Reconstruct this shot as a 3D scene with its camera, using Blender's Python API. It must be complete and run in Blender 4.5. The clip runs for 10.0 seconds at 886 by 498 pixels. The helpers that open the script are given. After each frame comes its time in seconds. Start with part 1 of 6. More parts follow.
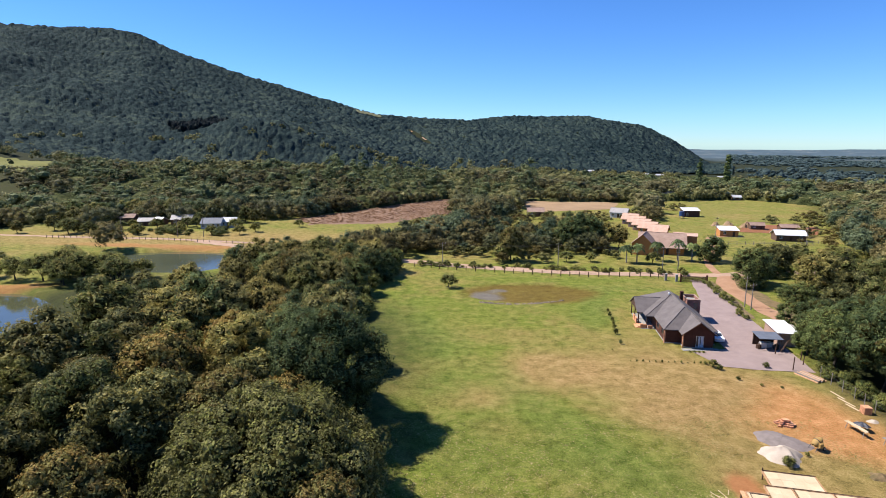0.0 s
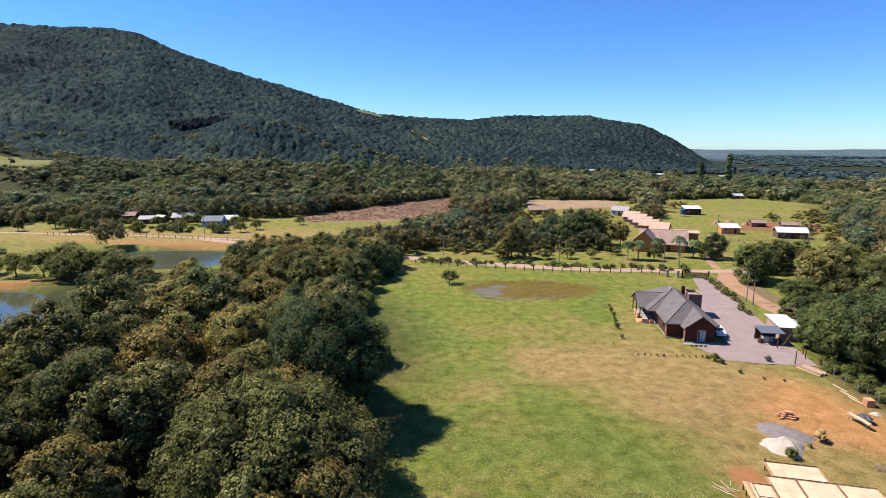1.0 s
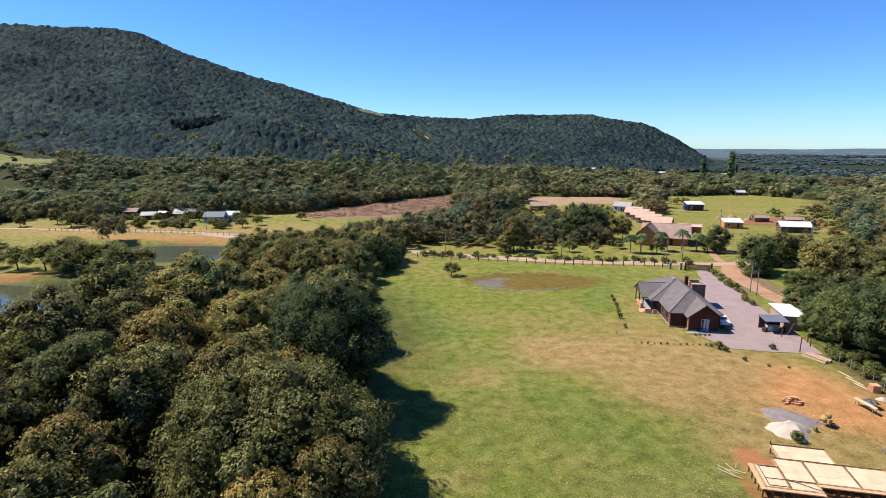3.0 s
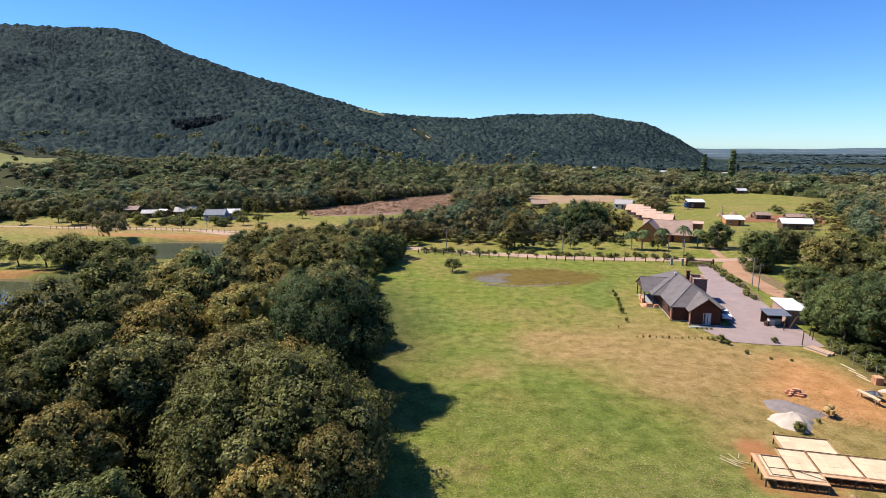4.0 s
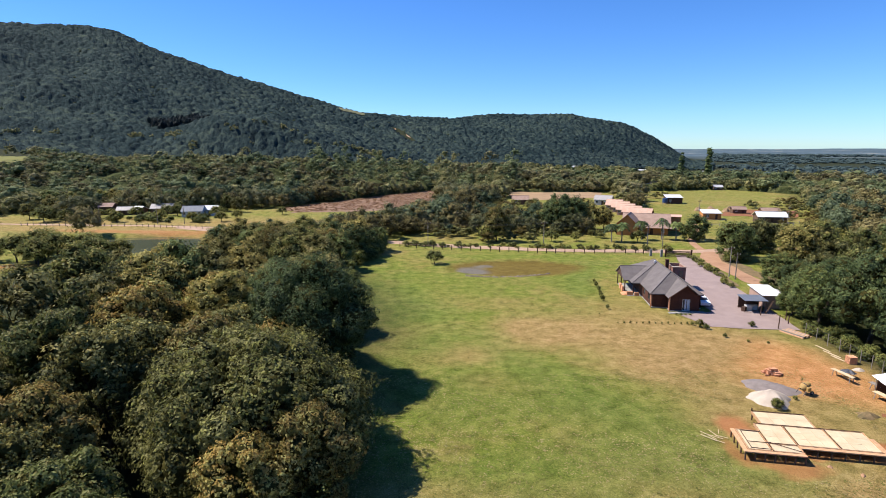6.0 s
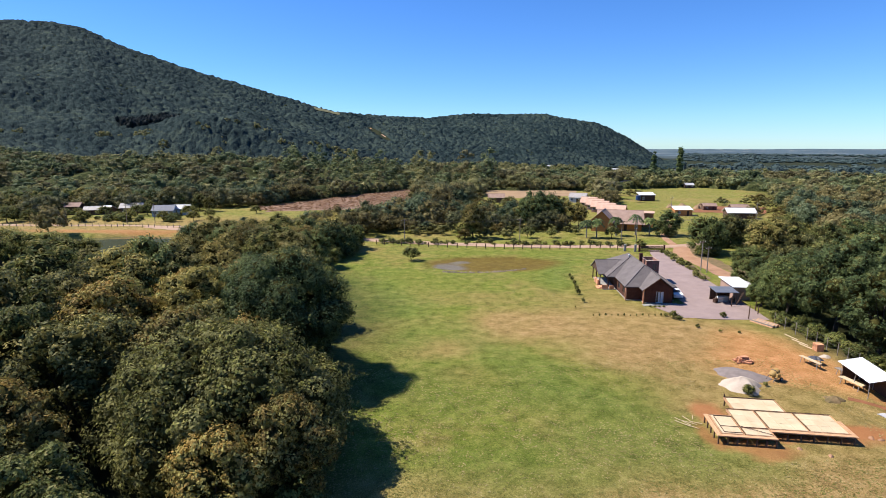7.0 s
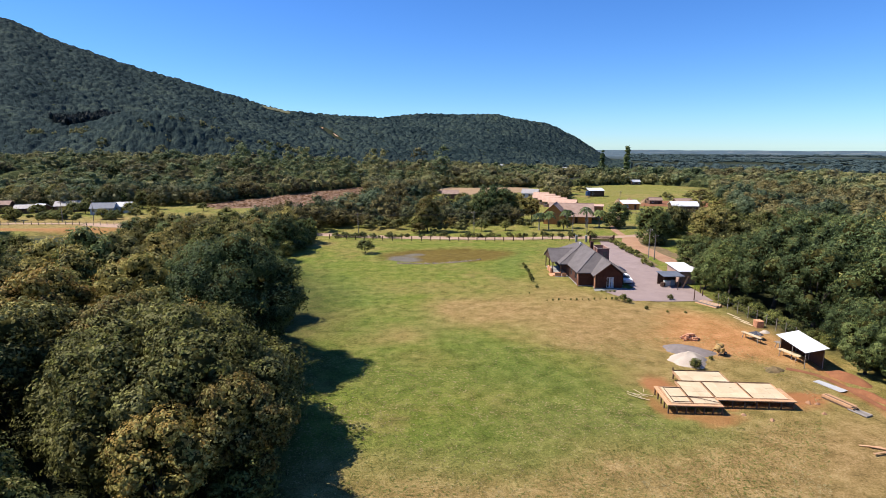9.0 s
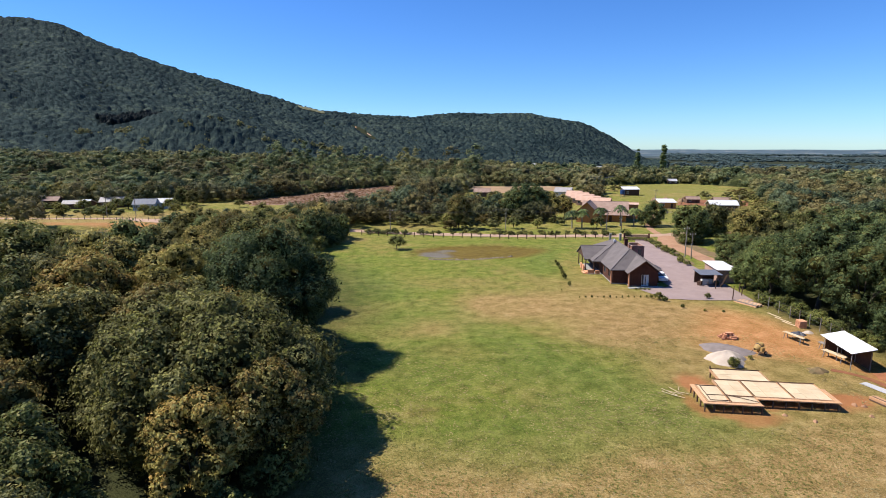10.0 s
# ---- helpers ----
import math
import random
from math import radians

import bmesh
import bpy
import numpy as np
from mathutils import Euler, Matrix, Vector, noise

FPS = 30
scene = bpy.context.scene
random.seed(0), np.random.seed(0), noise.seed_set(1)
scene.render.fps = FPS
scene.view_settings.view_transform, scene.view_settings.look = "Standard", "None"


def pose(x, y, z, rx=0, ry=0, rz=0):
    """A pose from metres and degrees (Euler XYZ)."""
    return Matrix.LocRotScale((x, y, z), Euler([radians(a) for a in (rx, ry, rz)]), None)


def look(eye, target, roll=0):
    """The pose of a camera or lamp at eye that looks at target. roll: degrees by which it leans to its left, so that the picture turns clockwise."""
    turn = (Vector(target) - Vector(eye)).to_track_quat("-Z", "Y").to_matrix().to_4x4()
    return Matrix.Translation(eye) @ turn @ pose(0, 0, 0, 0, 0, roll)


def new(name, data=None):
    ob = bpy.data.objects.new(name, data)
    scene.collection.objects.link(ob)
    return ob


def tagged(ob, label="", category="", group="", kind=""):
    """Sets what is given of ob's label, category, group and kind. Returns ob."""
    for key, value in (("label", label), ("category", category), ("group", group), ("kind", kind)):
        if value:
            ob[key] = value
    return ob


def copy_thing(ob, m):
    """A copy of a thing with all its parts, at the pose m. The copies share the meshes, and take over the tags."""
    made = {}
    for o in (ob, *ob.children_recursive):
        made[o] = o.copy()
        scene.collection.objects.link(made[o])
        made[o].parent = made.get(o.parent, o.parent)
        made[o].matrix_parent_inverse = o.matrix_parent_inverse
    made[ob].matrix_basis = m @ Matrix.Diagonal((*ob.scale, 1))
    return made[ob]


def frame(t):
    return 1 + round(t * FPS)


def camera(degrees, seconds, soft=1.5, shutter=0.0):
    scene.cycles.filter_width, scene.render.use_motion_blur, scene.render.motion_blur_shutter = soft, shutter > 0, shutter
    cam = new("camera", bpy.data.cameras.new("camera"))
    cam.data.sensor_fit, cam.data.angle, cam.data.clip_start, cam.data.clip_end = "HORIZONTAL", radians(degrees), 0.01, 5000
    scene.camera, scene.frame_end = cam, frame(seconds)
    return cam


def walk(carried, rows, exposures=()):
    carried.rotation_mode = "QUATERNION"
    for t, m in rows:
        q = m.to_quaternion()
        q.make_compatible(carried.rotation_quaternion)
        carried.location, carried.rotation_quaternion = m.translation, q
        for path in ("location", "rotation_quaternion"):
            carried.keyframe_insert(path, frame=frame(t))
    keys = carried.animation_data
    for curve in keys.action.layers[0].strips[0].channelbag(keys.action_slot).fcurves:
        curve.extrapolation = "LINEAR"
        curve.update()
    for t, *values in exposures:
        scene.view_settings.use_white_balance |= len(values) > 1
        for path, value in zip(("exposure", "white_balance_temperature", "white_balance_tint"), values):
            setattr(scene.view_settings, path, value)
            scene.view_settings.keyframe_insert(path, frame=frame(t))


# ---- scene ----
cam = camera(77.4, 10.0, soft=0.55)
walk(cam, [
    (0.0, pose(0.00, 0.00, 35.50, 79.215, -0.175, 0.000)),
    (0.5, pose(0.00, -0.01, 34.96, 79.242, -0.133, 0.055)),
    (1.0, pose(0.01, -0.03, 34.38, 79.244, -0.138, 0.098)),
    (1.5, pose(0.02, 0.00, 33.83, 79.254, -0.063, 0.178)),
    (2.0, pose(0.01, 0.00, 33.34, 79.281, -0.049, 0.194)),
    (2.5, pose(0.00, 0.03, 32.84, 79.277, -0.050, 0.220)),
    (4.0, pose(-0.08, 0.03, 31.21, 79.295, 0.056, 0.324)),
    (4.5, pose(-0.08, -0.02, 30.69, 79.324, 0.061, 0.320)),
    (5.0, pose(-0.10, -0.04, 30.14, 79.363, 0.087, 0.244)),
    (5.5, pose(-0.09, -0.06, 29.55, 79.368, 0.085, -0.516)),
    (7.0, pose(-0.12, -0.06, 28.08, 79.395, 0.082, -4.084)),
    (7.5, pose(-0.11, -0.07, 27.47, 79.429, 0.070, -5.386)),
    (8.0, pose(-0.11, -0.07, 26.90, 79.449, 0.055, -6.639)),
    (8.5, pose(-0.13, -0.07, 26.38, 79.480, 0.039, -7.778)),
    (9.0, pose(-0.13, -0.06, 25.83, 79.491, 0.005, -8.849)),
    (9.5, pose(-0.13, -0.06, 25.35, 79.488, 0.025, -7.831)),
    (10.0, pose(-0.15, -0.07, 25.03, 79.460, 0.045, -5.565)),
], exposures=[(0.0, 0.88), (7.0, 0.87), (9.0, 0.81), (10.0, 0.79)])

# ---------------------------------------------------------------- sun and sky
SUN_AZIMUTH, SUN_HEIGHT = -72.0, 52.0
world = bpy.data.worlds.new("sky")
scene.world = world
world.use_nodes = True
sky = world.node_tree.nodes.new("ShaderNodeTexSky")
sky.sky_type, sky.sun_disc = "NISHITA", False
sky.sun_elevation, sky.sun_rotation = radians(SUN_HEIGHT), radians(SUN_AZIMUTH)
sky.altitude, sky.air_density, sky.dust_density, sky.ozone_density = 900, 1.0, 0.0, 2.6
backg = world.node_tree.nodes["Background"]
backg.inputs["Strength"].default_value = 0.0745
deep = world.node_tree.nodes.new("ShaderNodeHueSaturation")
deep.inputs["Saturation"].default_value = 1.17
tint = world.node_tree.nodes.new("ShaderNodeMix")
tint.data_type, tint.blend_type = "RGBA", "MULTIPLY"
tint.inputs["Factor"].default_value, tint.inputs["B"].default_value = 1.0, (0.60, 0.88, 1.31, 1)
world.node_tree.links.new(sky.outputs["Color"], deep.inputs["Color"])
world.node_tree.links.new(deep.outputs["Color"], tint.inputs["A"])
world.node_tree.links.new(tint.outputs["Result"], backg.inputs["Color"])
sun_data = bpy.data.lights.new("sun", "SUN")
sun_data.energy, sun_data.angle, sun_data.color = 5.0, radians(0.53), (1.0, 0.93, 0.84)
sun = new("sun", sun_data)
az, el = radians(SUN_AZIMUTH), radians(SUN_HEIGHT)
sun.matrix_world = look((0, 0, 300), (-math.sin(az) * math.cos(el), -math.cos(az) * math.cos(el), 300 - math.sin(el)))


# ---------------------------------------------------------------- materials
def link(nt, a, b):
    nt.links.new(a, b)


def node(nt, kind, **values):
    n = nt.nodes.new(kind)
    for key, value in values.items():
        n.inputs[key].default_value = value
    return n


def ramp(nt, fac, stops):
    n = nt.nodes.new("ShaderNodeValToRGB")
    els = n.color_ramp.elements
    while len(els) < len(stops):
        els.new(0.5)
    for e, (p, c) in zip(els, stops):
        e.position, e.color = p, (*c, 1)
    link(nt, fac, n.inputs["Fac"])
    return n.outputs["Color"]


def mix(nt, fac, a, b, blend="MIX"):
    n = nt.nodes.new("ShaderNodeMix")
    n.data_type, n.blend_type = "RGBA", blend
    for sock, v in ((n.inputs["Factor"], fac), (n.inputs["A"], a), (n.inputs["B"], b)):
        if isinstance(v, bpy.types.NodeSocket):
            link(nt, v, sock)
        elif isinstance(v, tuple):
            sock.default_value = (*v, 1)
        else:
            sock.default_value = v
    return n.outputs["Result"]


def calc(nt, op, a, b=0.0, clamp=False):
    n = nt.nodes.new("ShaderNodeMath")
    n.operation, n.use_clamp = op, clamp
    for sock, v in ((n.inputs[0], a), (n.inputs[1], b)):
        if isinstance(v, bpy.types.NodeSocket):
            link(nt, v, sock)
        else:
            sock.default_value = v
    return n.outputs[0]


def noise_at(nt, vec, scale, detail=4.0, rough=0.6, stretch=None):
    if stretch:
        m = nt.nodes.new("ShaderNodeMapping")
        m.inputs["Scale"].default_value = stretch
        link(nt, vec, m.inputs["Vector"])
        vec = m.outputs["Vector"]
    n = node(nt, "ShaderNodeTexNoise", Scale=scale, Detail=detail, Roughness=rough)
    link(nt, vec, n.inputs["Vector"])
    return n.outputs["Fac"]


def base_material(name, rough=0.8, metal=0.0, spec=0.3):
    m = bpy.data.materials.new(name)
    m.use_nodes = True
    nt = m.node_tree
    b = nt.nodes["Principled BSDF"]
    b.inputs["Roughness"].default_value, b.inputs["Metallic"].default_value = rough, metal
    b.inputs["Specular IOR Level"].default_value = spec
    vec = nt.nodes.new("ShaderNodeTexCoord").outputs["Object"]
    return m, nt, b, vec


def bump(nt, b, height, strength, distance):
    n = node(nt, "ShaderNodeBump", Strength=strength, Distance=distance)
    link(nt, height, n.inputs["Height"])
    link(nt, n.outputs["Normal"], b.inputs["Normal"])


def surface(name, dark, light, scale=2.0, rough=0.8, metal=0.0, fine=30.0, relief=0.02, vary=0.0, spec=0.3, stretch=None):
    """Two scales of variation between two colours, and fine relief."""
    m, nt, b, vec = base_material(name, rough, metal, spec)
    big = noise_at(nt, vec, scale, 5, 0.65, stretch)
    small = noise_at(nt, vec, fine, 3, 0.7, stretch)
    col = ramp(nt, calc(nt, "ADD", calc(nt, "MULTIPLY", big, 0.65), calc(nt, "MULTIPLY", small, 0.35)), [(0.32, dark), (0.68, light)])
    if vary:
        rnd = nt.nodes.new("ShaderNodeObjectInfo").outputs["Random"]
        col = mix(nt, 1.0, col, ramp(nt, rnd, [(0, (1 - vary,) * 3), (1, (1 + vary,) * 3)]), "MULTIPLY")
    link(nt, col, b.inputs["Base Color"])
    bump(nt, b, small, 0.5, relief)
    return m


def leaf_material(name, dark, mid, light, patch=0.35, spec=0.06, leaf=4.0):
    """Foliage: patches over the crown, a shade of its own for every leaf and every tree, some light passing through."""
    m, nt, b, vec = base_material(name, 0.5, 0.0, spec)
    island = nt.nodes.new("ShaderNodeNewGeometry").outputs["Random Per Island"]
    rnd = nt.nodes.new("ShaderNodeObjectInfo").outputs["Random"]
    geo = nt.nodes.new("ShaderNodeNewGeometry").outputs["Position"]
    patchy = noise_at(nt, geo, patch, 3, 0.6)
    # leaf-sized noise whose dark end paints shadowed gaps between the leaves
    fine = noise_at(nt, geo, leaf, 3, 0.75)
    f = calc(nt, "ADD", calc(nt, "MULTIPLY", patchy, 0.54), calc(nt, "ADD", calc(nt, "MULTIPLY", island, 0.22), calc(nt, "MULTIPLY", fine, 0.24)))
    col = ramp(nt, f, [(0.33, dark), (0.47, mid), (0.64, light)])
    bump(nt, b, fine, 0.5, 0.5 / leaf)
    col = mix(nt, 1.0, col, ramp(nt, rnd, [(0, (0.66, 0.66, 0.60)), (0.35, (0.95, 0.95, 0.90)), (0.7, (1.20, 1.08, 0.85)), (1, (1.50, 1.42, 1.20))]), "MULTIPLY")
    link(nt, col, b.inputs["Base Color"])
    tr = nt.nodes.new("ShaderNodeBsdfTranslucent")
    link(nt, col, tr.inputs["Color"])
    mx = node(nt, "ShaderNodeMixShader", Fac=0.30)
    link(nt, b.outputs[0], mx.inputs[1])
    link(nt, tr.outputs[0], mx.inputs[2])
    link(nt, mx.outputs[0], nt.nodes["Material Output"].inputs["Surface"])
    return m


LEAF_OLIVE = leaf_material("leaf_olive", (0.027, 0.027, 0.010), (0.201, 0.184, 0.062), (0.366, 0.330, 0.135))
LEAF_GREEN = leaf_material("leaf_green", (0.017, 0.022, 0.006), (0.123, 0.143, 0.045), (0.247, 0.255, 0.099))
LEAF_DARK = leaf_material("leaf_dark", (0.010, 0.020, 0.010), (0.075, 0.109, 0.045), (0.175, 0.220, 0.097))
LEAF_GOLD = leaf_material("leaf_gold", (0.042, 0.030, 0.009), (0.189, 0.134, 0.040), (0.315, 0.232, 0.088))
LEAF_GREY = leaf_material("leaf_grey", (0.013, 0.015, 0.006), (0.088, 0.097, 0.037), (0.186, 0.192, 0.092))
LEAF_BROWN = leaf_material("leaf_brown", (0.017, 0.014, 0.004), (0.113, 0.092, 0.031), (0.164, 0.130, 0.051))
# WOODLAND and the FAR_ leaves carry extra blue as painted haze
WOODLAND = leaf_material("woodland_leaf", (0.020, 0.023, 0.012), (0.122, 0.131, 0.062), (0.215, 0.205, 0.108), 0.06, leaf=1.1)
# hill trees keep some haze blue in their greens
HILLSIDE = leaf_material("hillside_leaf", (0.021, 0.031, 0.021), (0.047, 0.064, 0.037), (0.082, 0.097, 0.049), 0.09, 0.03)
# the plain's leaves are coloured blue-grey to paint in the haze
HAZY_PLAIN_LEAF = leaf_material("hazy_plain_leaf", (0.028, 0.048, 0.053), (0.054, 0.084, 0.092), (0.094, 0.130, 0.131), 0.02, 0.03, leaf=0.6)
FAR_DARK = leaf_material("far_dark_leaf", (0.014, 0.024, 0.015), (0.078, 0.107, 0.060), (0.163, 0.194, 0.113), 0.05, 0.03, leaf=1.1)
FAR_BROWN = leaf_material("far_brown_leaf", (0.023, 0.021, 0.011), (0.128, 0.120, 0.062), (0.211, 0.196, 0.109), 0.05, 0.03, leaf=1.1)
# near-black leaf colour that paints the shade of a hillside hollow
HOLLOW_SHADE_LEAF = leaf_material("hollow_shade_leaf", (0.008, 0.014, 0.017), (0.013, 0.021, 0.025), (0.022, 0.031, 0.034), 0.1, 0.03)
# inner twigs and old leaves, darkened to paint the shade inside a crown
SHADED_TWIGS = surface("twigs_in_inner_shade", (0.018, 0.020, 0.006), (0.075, 0.066, 0.022), 2, 1.0, fine=7, relief=0.15, spec=0.0)
BARK = surface("bark", (0.019, 0.015, 0.011), (0.062, 0.050, 0.037), 3, 0.95, relief=0.03)
OLD_WOOD = surface("weathered_wood", (0.062, 0.034, 0.022), (0.150, 0.094, 0.062), 2, 0.9, stretch=(4, 4, 0.4))
DARK_WOOD = surface("dark_wood", (0.035, 0.018, 0.012), (0.09, 0.05, 0.035), 2, 0.85)
PINE = surface("fresh_pine", (0.34, 0.18, 0.09), (0.52, 0.32, 0.18), 3, 0.8, vary=0.15)
PLY = surface("pale_planed_board", (0.42, 0.315, 0.19), (0.56, 0.45, 0.30), 0.8, 0.75, fine=12, vary=0.08)
GREY_WOOD = surface("grey_wood", (0.137, 0.119, 0.106), (0.281, 0.250, 0.225), 2, 0.9, vary=0.2)
DIRT = surface("dirt_road", (0.262, 0.163, 0.106), (0.412, 0.287, 0.206), 0.25, 0.95, fine=6, relief=0.03)
LANE_DIRT = surface("orange_dirt", (0.237, 0.125, 0.069), (0.362, 0.219, 0.131), 0.3, 0.95, fine=6, relief=0.03)
WHITE_SHEET = surface("white_sheet_metal", (0.52, 0.53, 0.54), (0.63, 0.63, 0.64), 0.7, 0.55, stretch=(8, 0.5, 1))
BANK = surface("weedy_earth", (0.062, 0.053, 0.022), (0.225, 0.150, 0.075), 0.7, 0.95, fine=3, relief=0.06)
DRY_PASTURE = surface("dry_hill_pasture", (0.125, 0.125, 0.062), (0.200, 0.187, 0.100), 0.05, 0.95, fine=0.8)
YELLOW_GRASS = surface("sunlit_pasture", (0.083, 0.090, 0.017), (0.156, 0.150, 0.033), 0.05, 0.95, fine=0.8)
RED_SOIL = surface("red_soil", (0.137, 0.050, 0.022), (0.262, 0.112, 0.050), 0.5, 0.95, fine=5, relief=0.06)
RED_FIELD = surface("tilled_soil", (0.123, 0.072, 0.046), (0.268, 0.167, 0.109), 0.10, 0.95, fine=1.2, relief=0.1)
TAN_FIELD = surface("dry_field", (0.212, 0.137, 0.075), (0.312, 0.212, 0.119), 0.08, 0.95, fine=1.5, relief=0.1)
GRAVEL = surface("grey_gravel", (0.205, 0.152, 0.140), (0.285, 0.217, 0.200), 0.35, 0.95, fine=14, relief=0.02)
SHINGLE = surface("grey_shingle", (0.084, 0.072, 0.070), (0.144, 0.125, 0.122), 0.6, 0.85, fine=9, relief=0.03)
BRICK = surface("dark_red_brick", (0.047, 0.017, 0.011), (0.100, 0.039, 0.024), 1.2, 0.9, fine=14, relief=0.02)
CLAY_BLOCK = surface("clay_block", (0.46, 0.21, 0.11), (0.62, 0.34, 0.20), 3, 0.85, vary=0.15)
TERRACOTTA = surface("terracotta", (0.46, 0.20, 0.10), (0.66, 0.35, 0.20), 1.5, 0.8)
ROOF_TILE = surface("clay_roof_tile", (0.38, 0.235, 0.17), (0.54, 0.36, 0.275), 0.8, 0.85, fine=4, relief=0.04)
OLD_TILE = surface("old_roof_tile", (0.206, 0.134, 0.103), (0.338, 0.237, 0.187), 0.6, 0.9, fine=4, relief=0.04)
ORANGE_WALL = surface("ochre_render", (0.34, 0.14, 0.045), (0.47, 0.22, 0.075), 0.5, 0.9)
PINK_WALL = surface("salmon_render", (0.262, 0.169, 0.131), (0.350, 0.244, 0.194), 0.6, 0.9)
WHITE_PAINT = surface("white_paint", (0.50, 0.49, 0.47), (0.62, 0.61, 0.58), 0.8, 0.6)
BLUE_WALL = surface("pale_blue_render", (0.275, 0.350, 0.425), (0.350, 0.412, 0.475), 0.5, 0.85)
ZINC = surface("pale_sheet_metal", (0.42, 0.42, 0.42), (0.56, 0.55, 0.55), 0.7, 0.45, 0.2, stretch=(8, 0.5, 1))
RUST_ZINC = surface("weathered_sheet_metal", (0.225, 0.200, 0.187), (0.387, 0.369, 0.356), 0.5, 0.6, 0.1, stretch=(6, 0.5, 1))
SLATE_SHEET = surface("blue_grey_sheet", (0.081, 0.094, 0.119), (0.137, 0.150, 0.181), 1, 0.6)
STEEL = surface("dark_steel", (0.03, 0.03, 0.035), (0.08, 0.08, 0.085), 3, 0.5, 0.6)
RUBBER = surface("rubber", (0.012, 0.012, 0.012), (0.03, 0.03, 0.03), 6, 0.8)
CONCRETE = surface("concrete", (0.200, 0.194, 0.181), (0.300, 0.287, 0.269), 1.2, 0.9)
SAND = surface("pale_sand", (0.317, 0.258, 0.202), (0.458, 0.387, 0.319), 0.9, 0.95, fine=10, relief=0.05)
CRUSHED = surface("crushed_stone", (0.131, 0.109, 0.100), (0.225, 0.187, 0.172), 1.2, 0.95, fine=16, relief=0.03)
STONE = surface("field_stone", (0.112, 0.088, 0.062), (0.250, 0.206, 0.163), 2, 0.9, vary=0.25)
CAR_PAINT = surface("white_car_paint", (0.74, 0.75, 0.77), (0.82, 0.83, 0.84), 1, 0.25, spec=0.6)
TARP = surface("black_tarpaulin", (0.02, 0.022, 0.03), (0.06, 0.065, 0.085), 3, 0.4)
YELLOW_PAINT = surface("faded_yellow_paint", (0.262, 0.150, 0.037), (0.387, 0.262, 0.100), 3, 0.6)
BLUE_PLASTIC = surface("blue_plastic", (0.019, 0.044, 0.125), (0.031, 0.069, 0.175), 3, 0.4)
CURTAIN = surface("pale_curtain", (0.38, 0.42, 0.47), (0.52, 0.55, 0.58), 4, 0.9)



def canopy_material(name, dark, mid_, light):
    """A closed canopy: broad shades of wood, single treetops, and ragged leaf relief."""
    m, nt, b, vec = base_material(name, 0.9, 0.0, 0.03)
    f = calc(nt, "ADD", calc(nt, "MULTIPLY", noise_at(nt, vec, 0.012, 3), 0.30), calc(nt, "ADD", calc(nt, "MULTIPLY", noise_at(nt, vec, 0.09, 3, 0.7), 0.46), calc(nt, "MULTIPLY", noise_at(nt, vec, 0.6, 3, 0.8), 0.24)))
    link(nt, ramp(nt, f, [(0.36, dark), (0.50, mid_), (0.64, light)]), b.inputs["Base Color"])
    bump(nt, b, noise_at(nt, vec, 0.45, 4, 0.8), 1.0, 1.6)
    return m


# the hill's greens are tinted bluish, with haze put into the colour
HAZY_HILL_CANOPY = canopy_material("hazy_hill_canopy", (0.006, 0.015, 0.017), (0.027, 0.043, 0.042), (0.072, 0.093, 0.068))
WOOD_CANOPY = canopy_material("wood_canopy", (0.013, 0.018, 0.009), (0.055, 0.065, 0.024), (0.135, 0.135, 0.053))

GLASS, _nt, _b, _v = base_material("window_glass", 0.06, 0.0, 0.6)
_b.inputs["Base Color"].default_value = (0.03, 0.04, 0.05, 1)
WATER, _nt, _b, _v = base_material("pond_water", 0.06, 0.0, 0.5)
link(_nt, ramp(_nt, noise_at(_nt, _v, 0.04, 3), [(0.35, (0.05, 0.055, 0.028)), (0.7, (0.085, 0.09, 0.05))]), _b.inputs["Base Color"])
bump(_nt, _b, noise_at(_nt, _v, 1.6, 3), 0.15, 0.03)


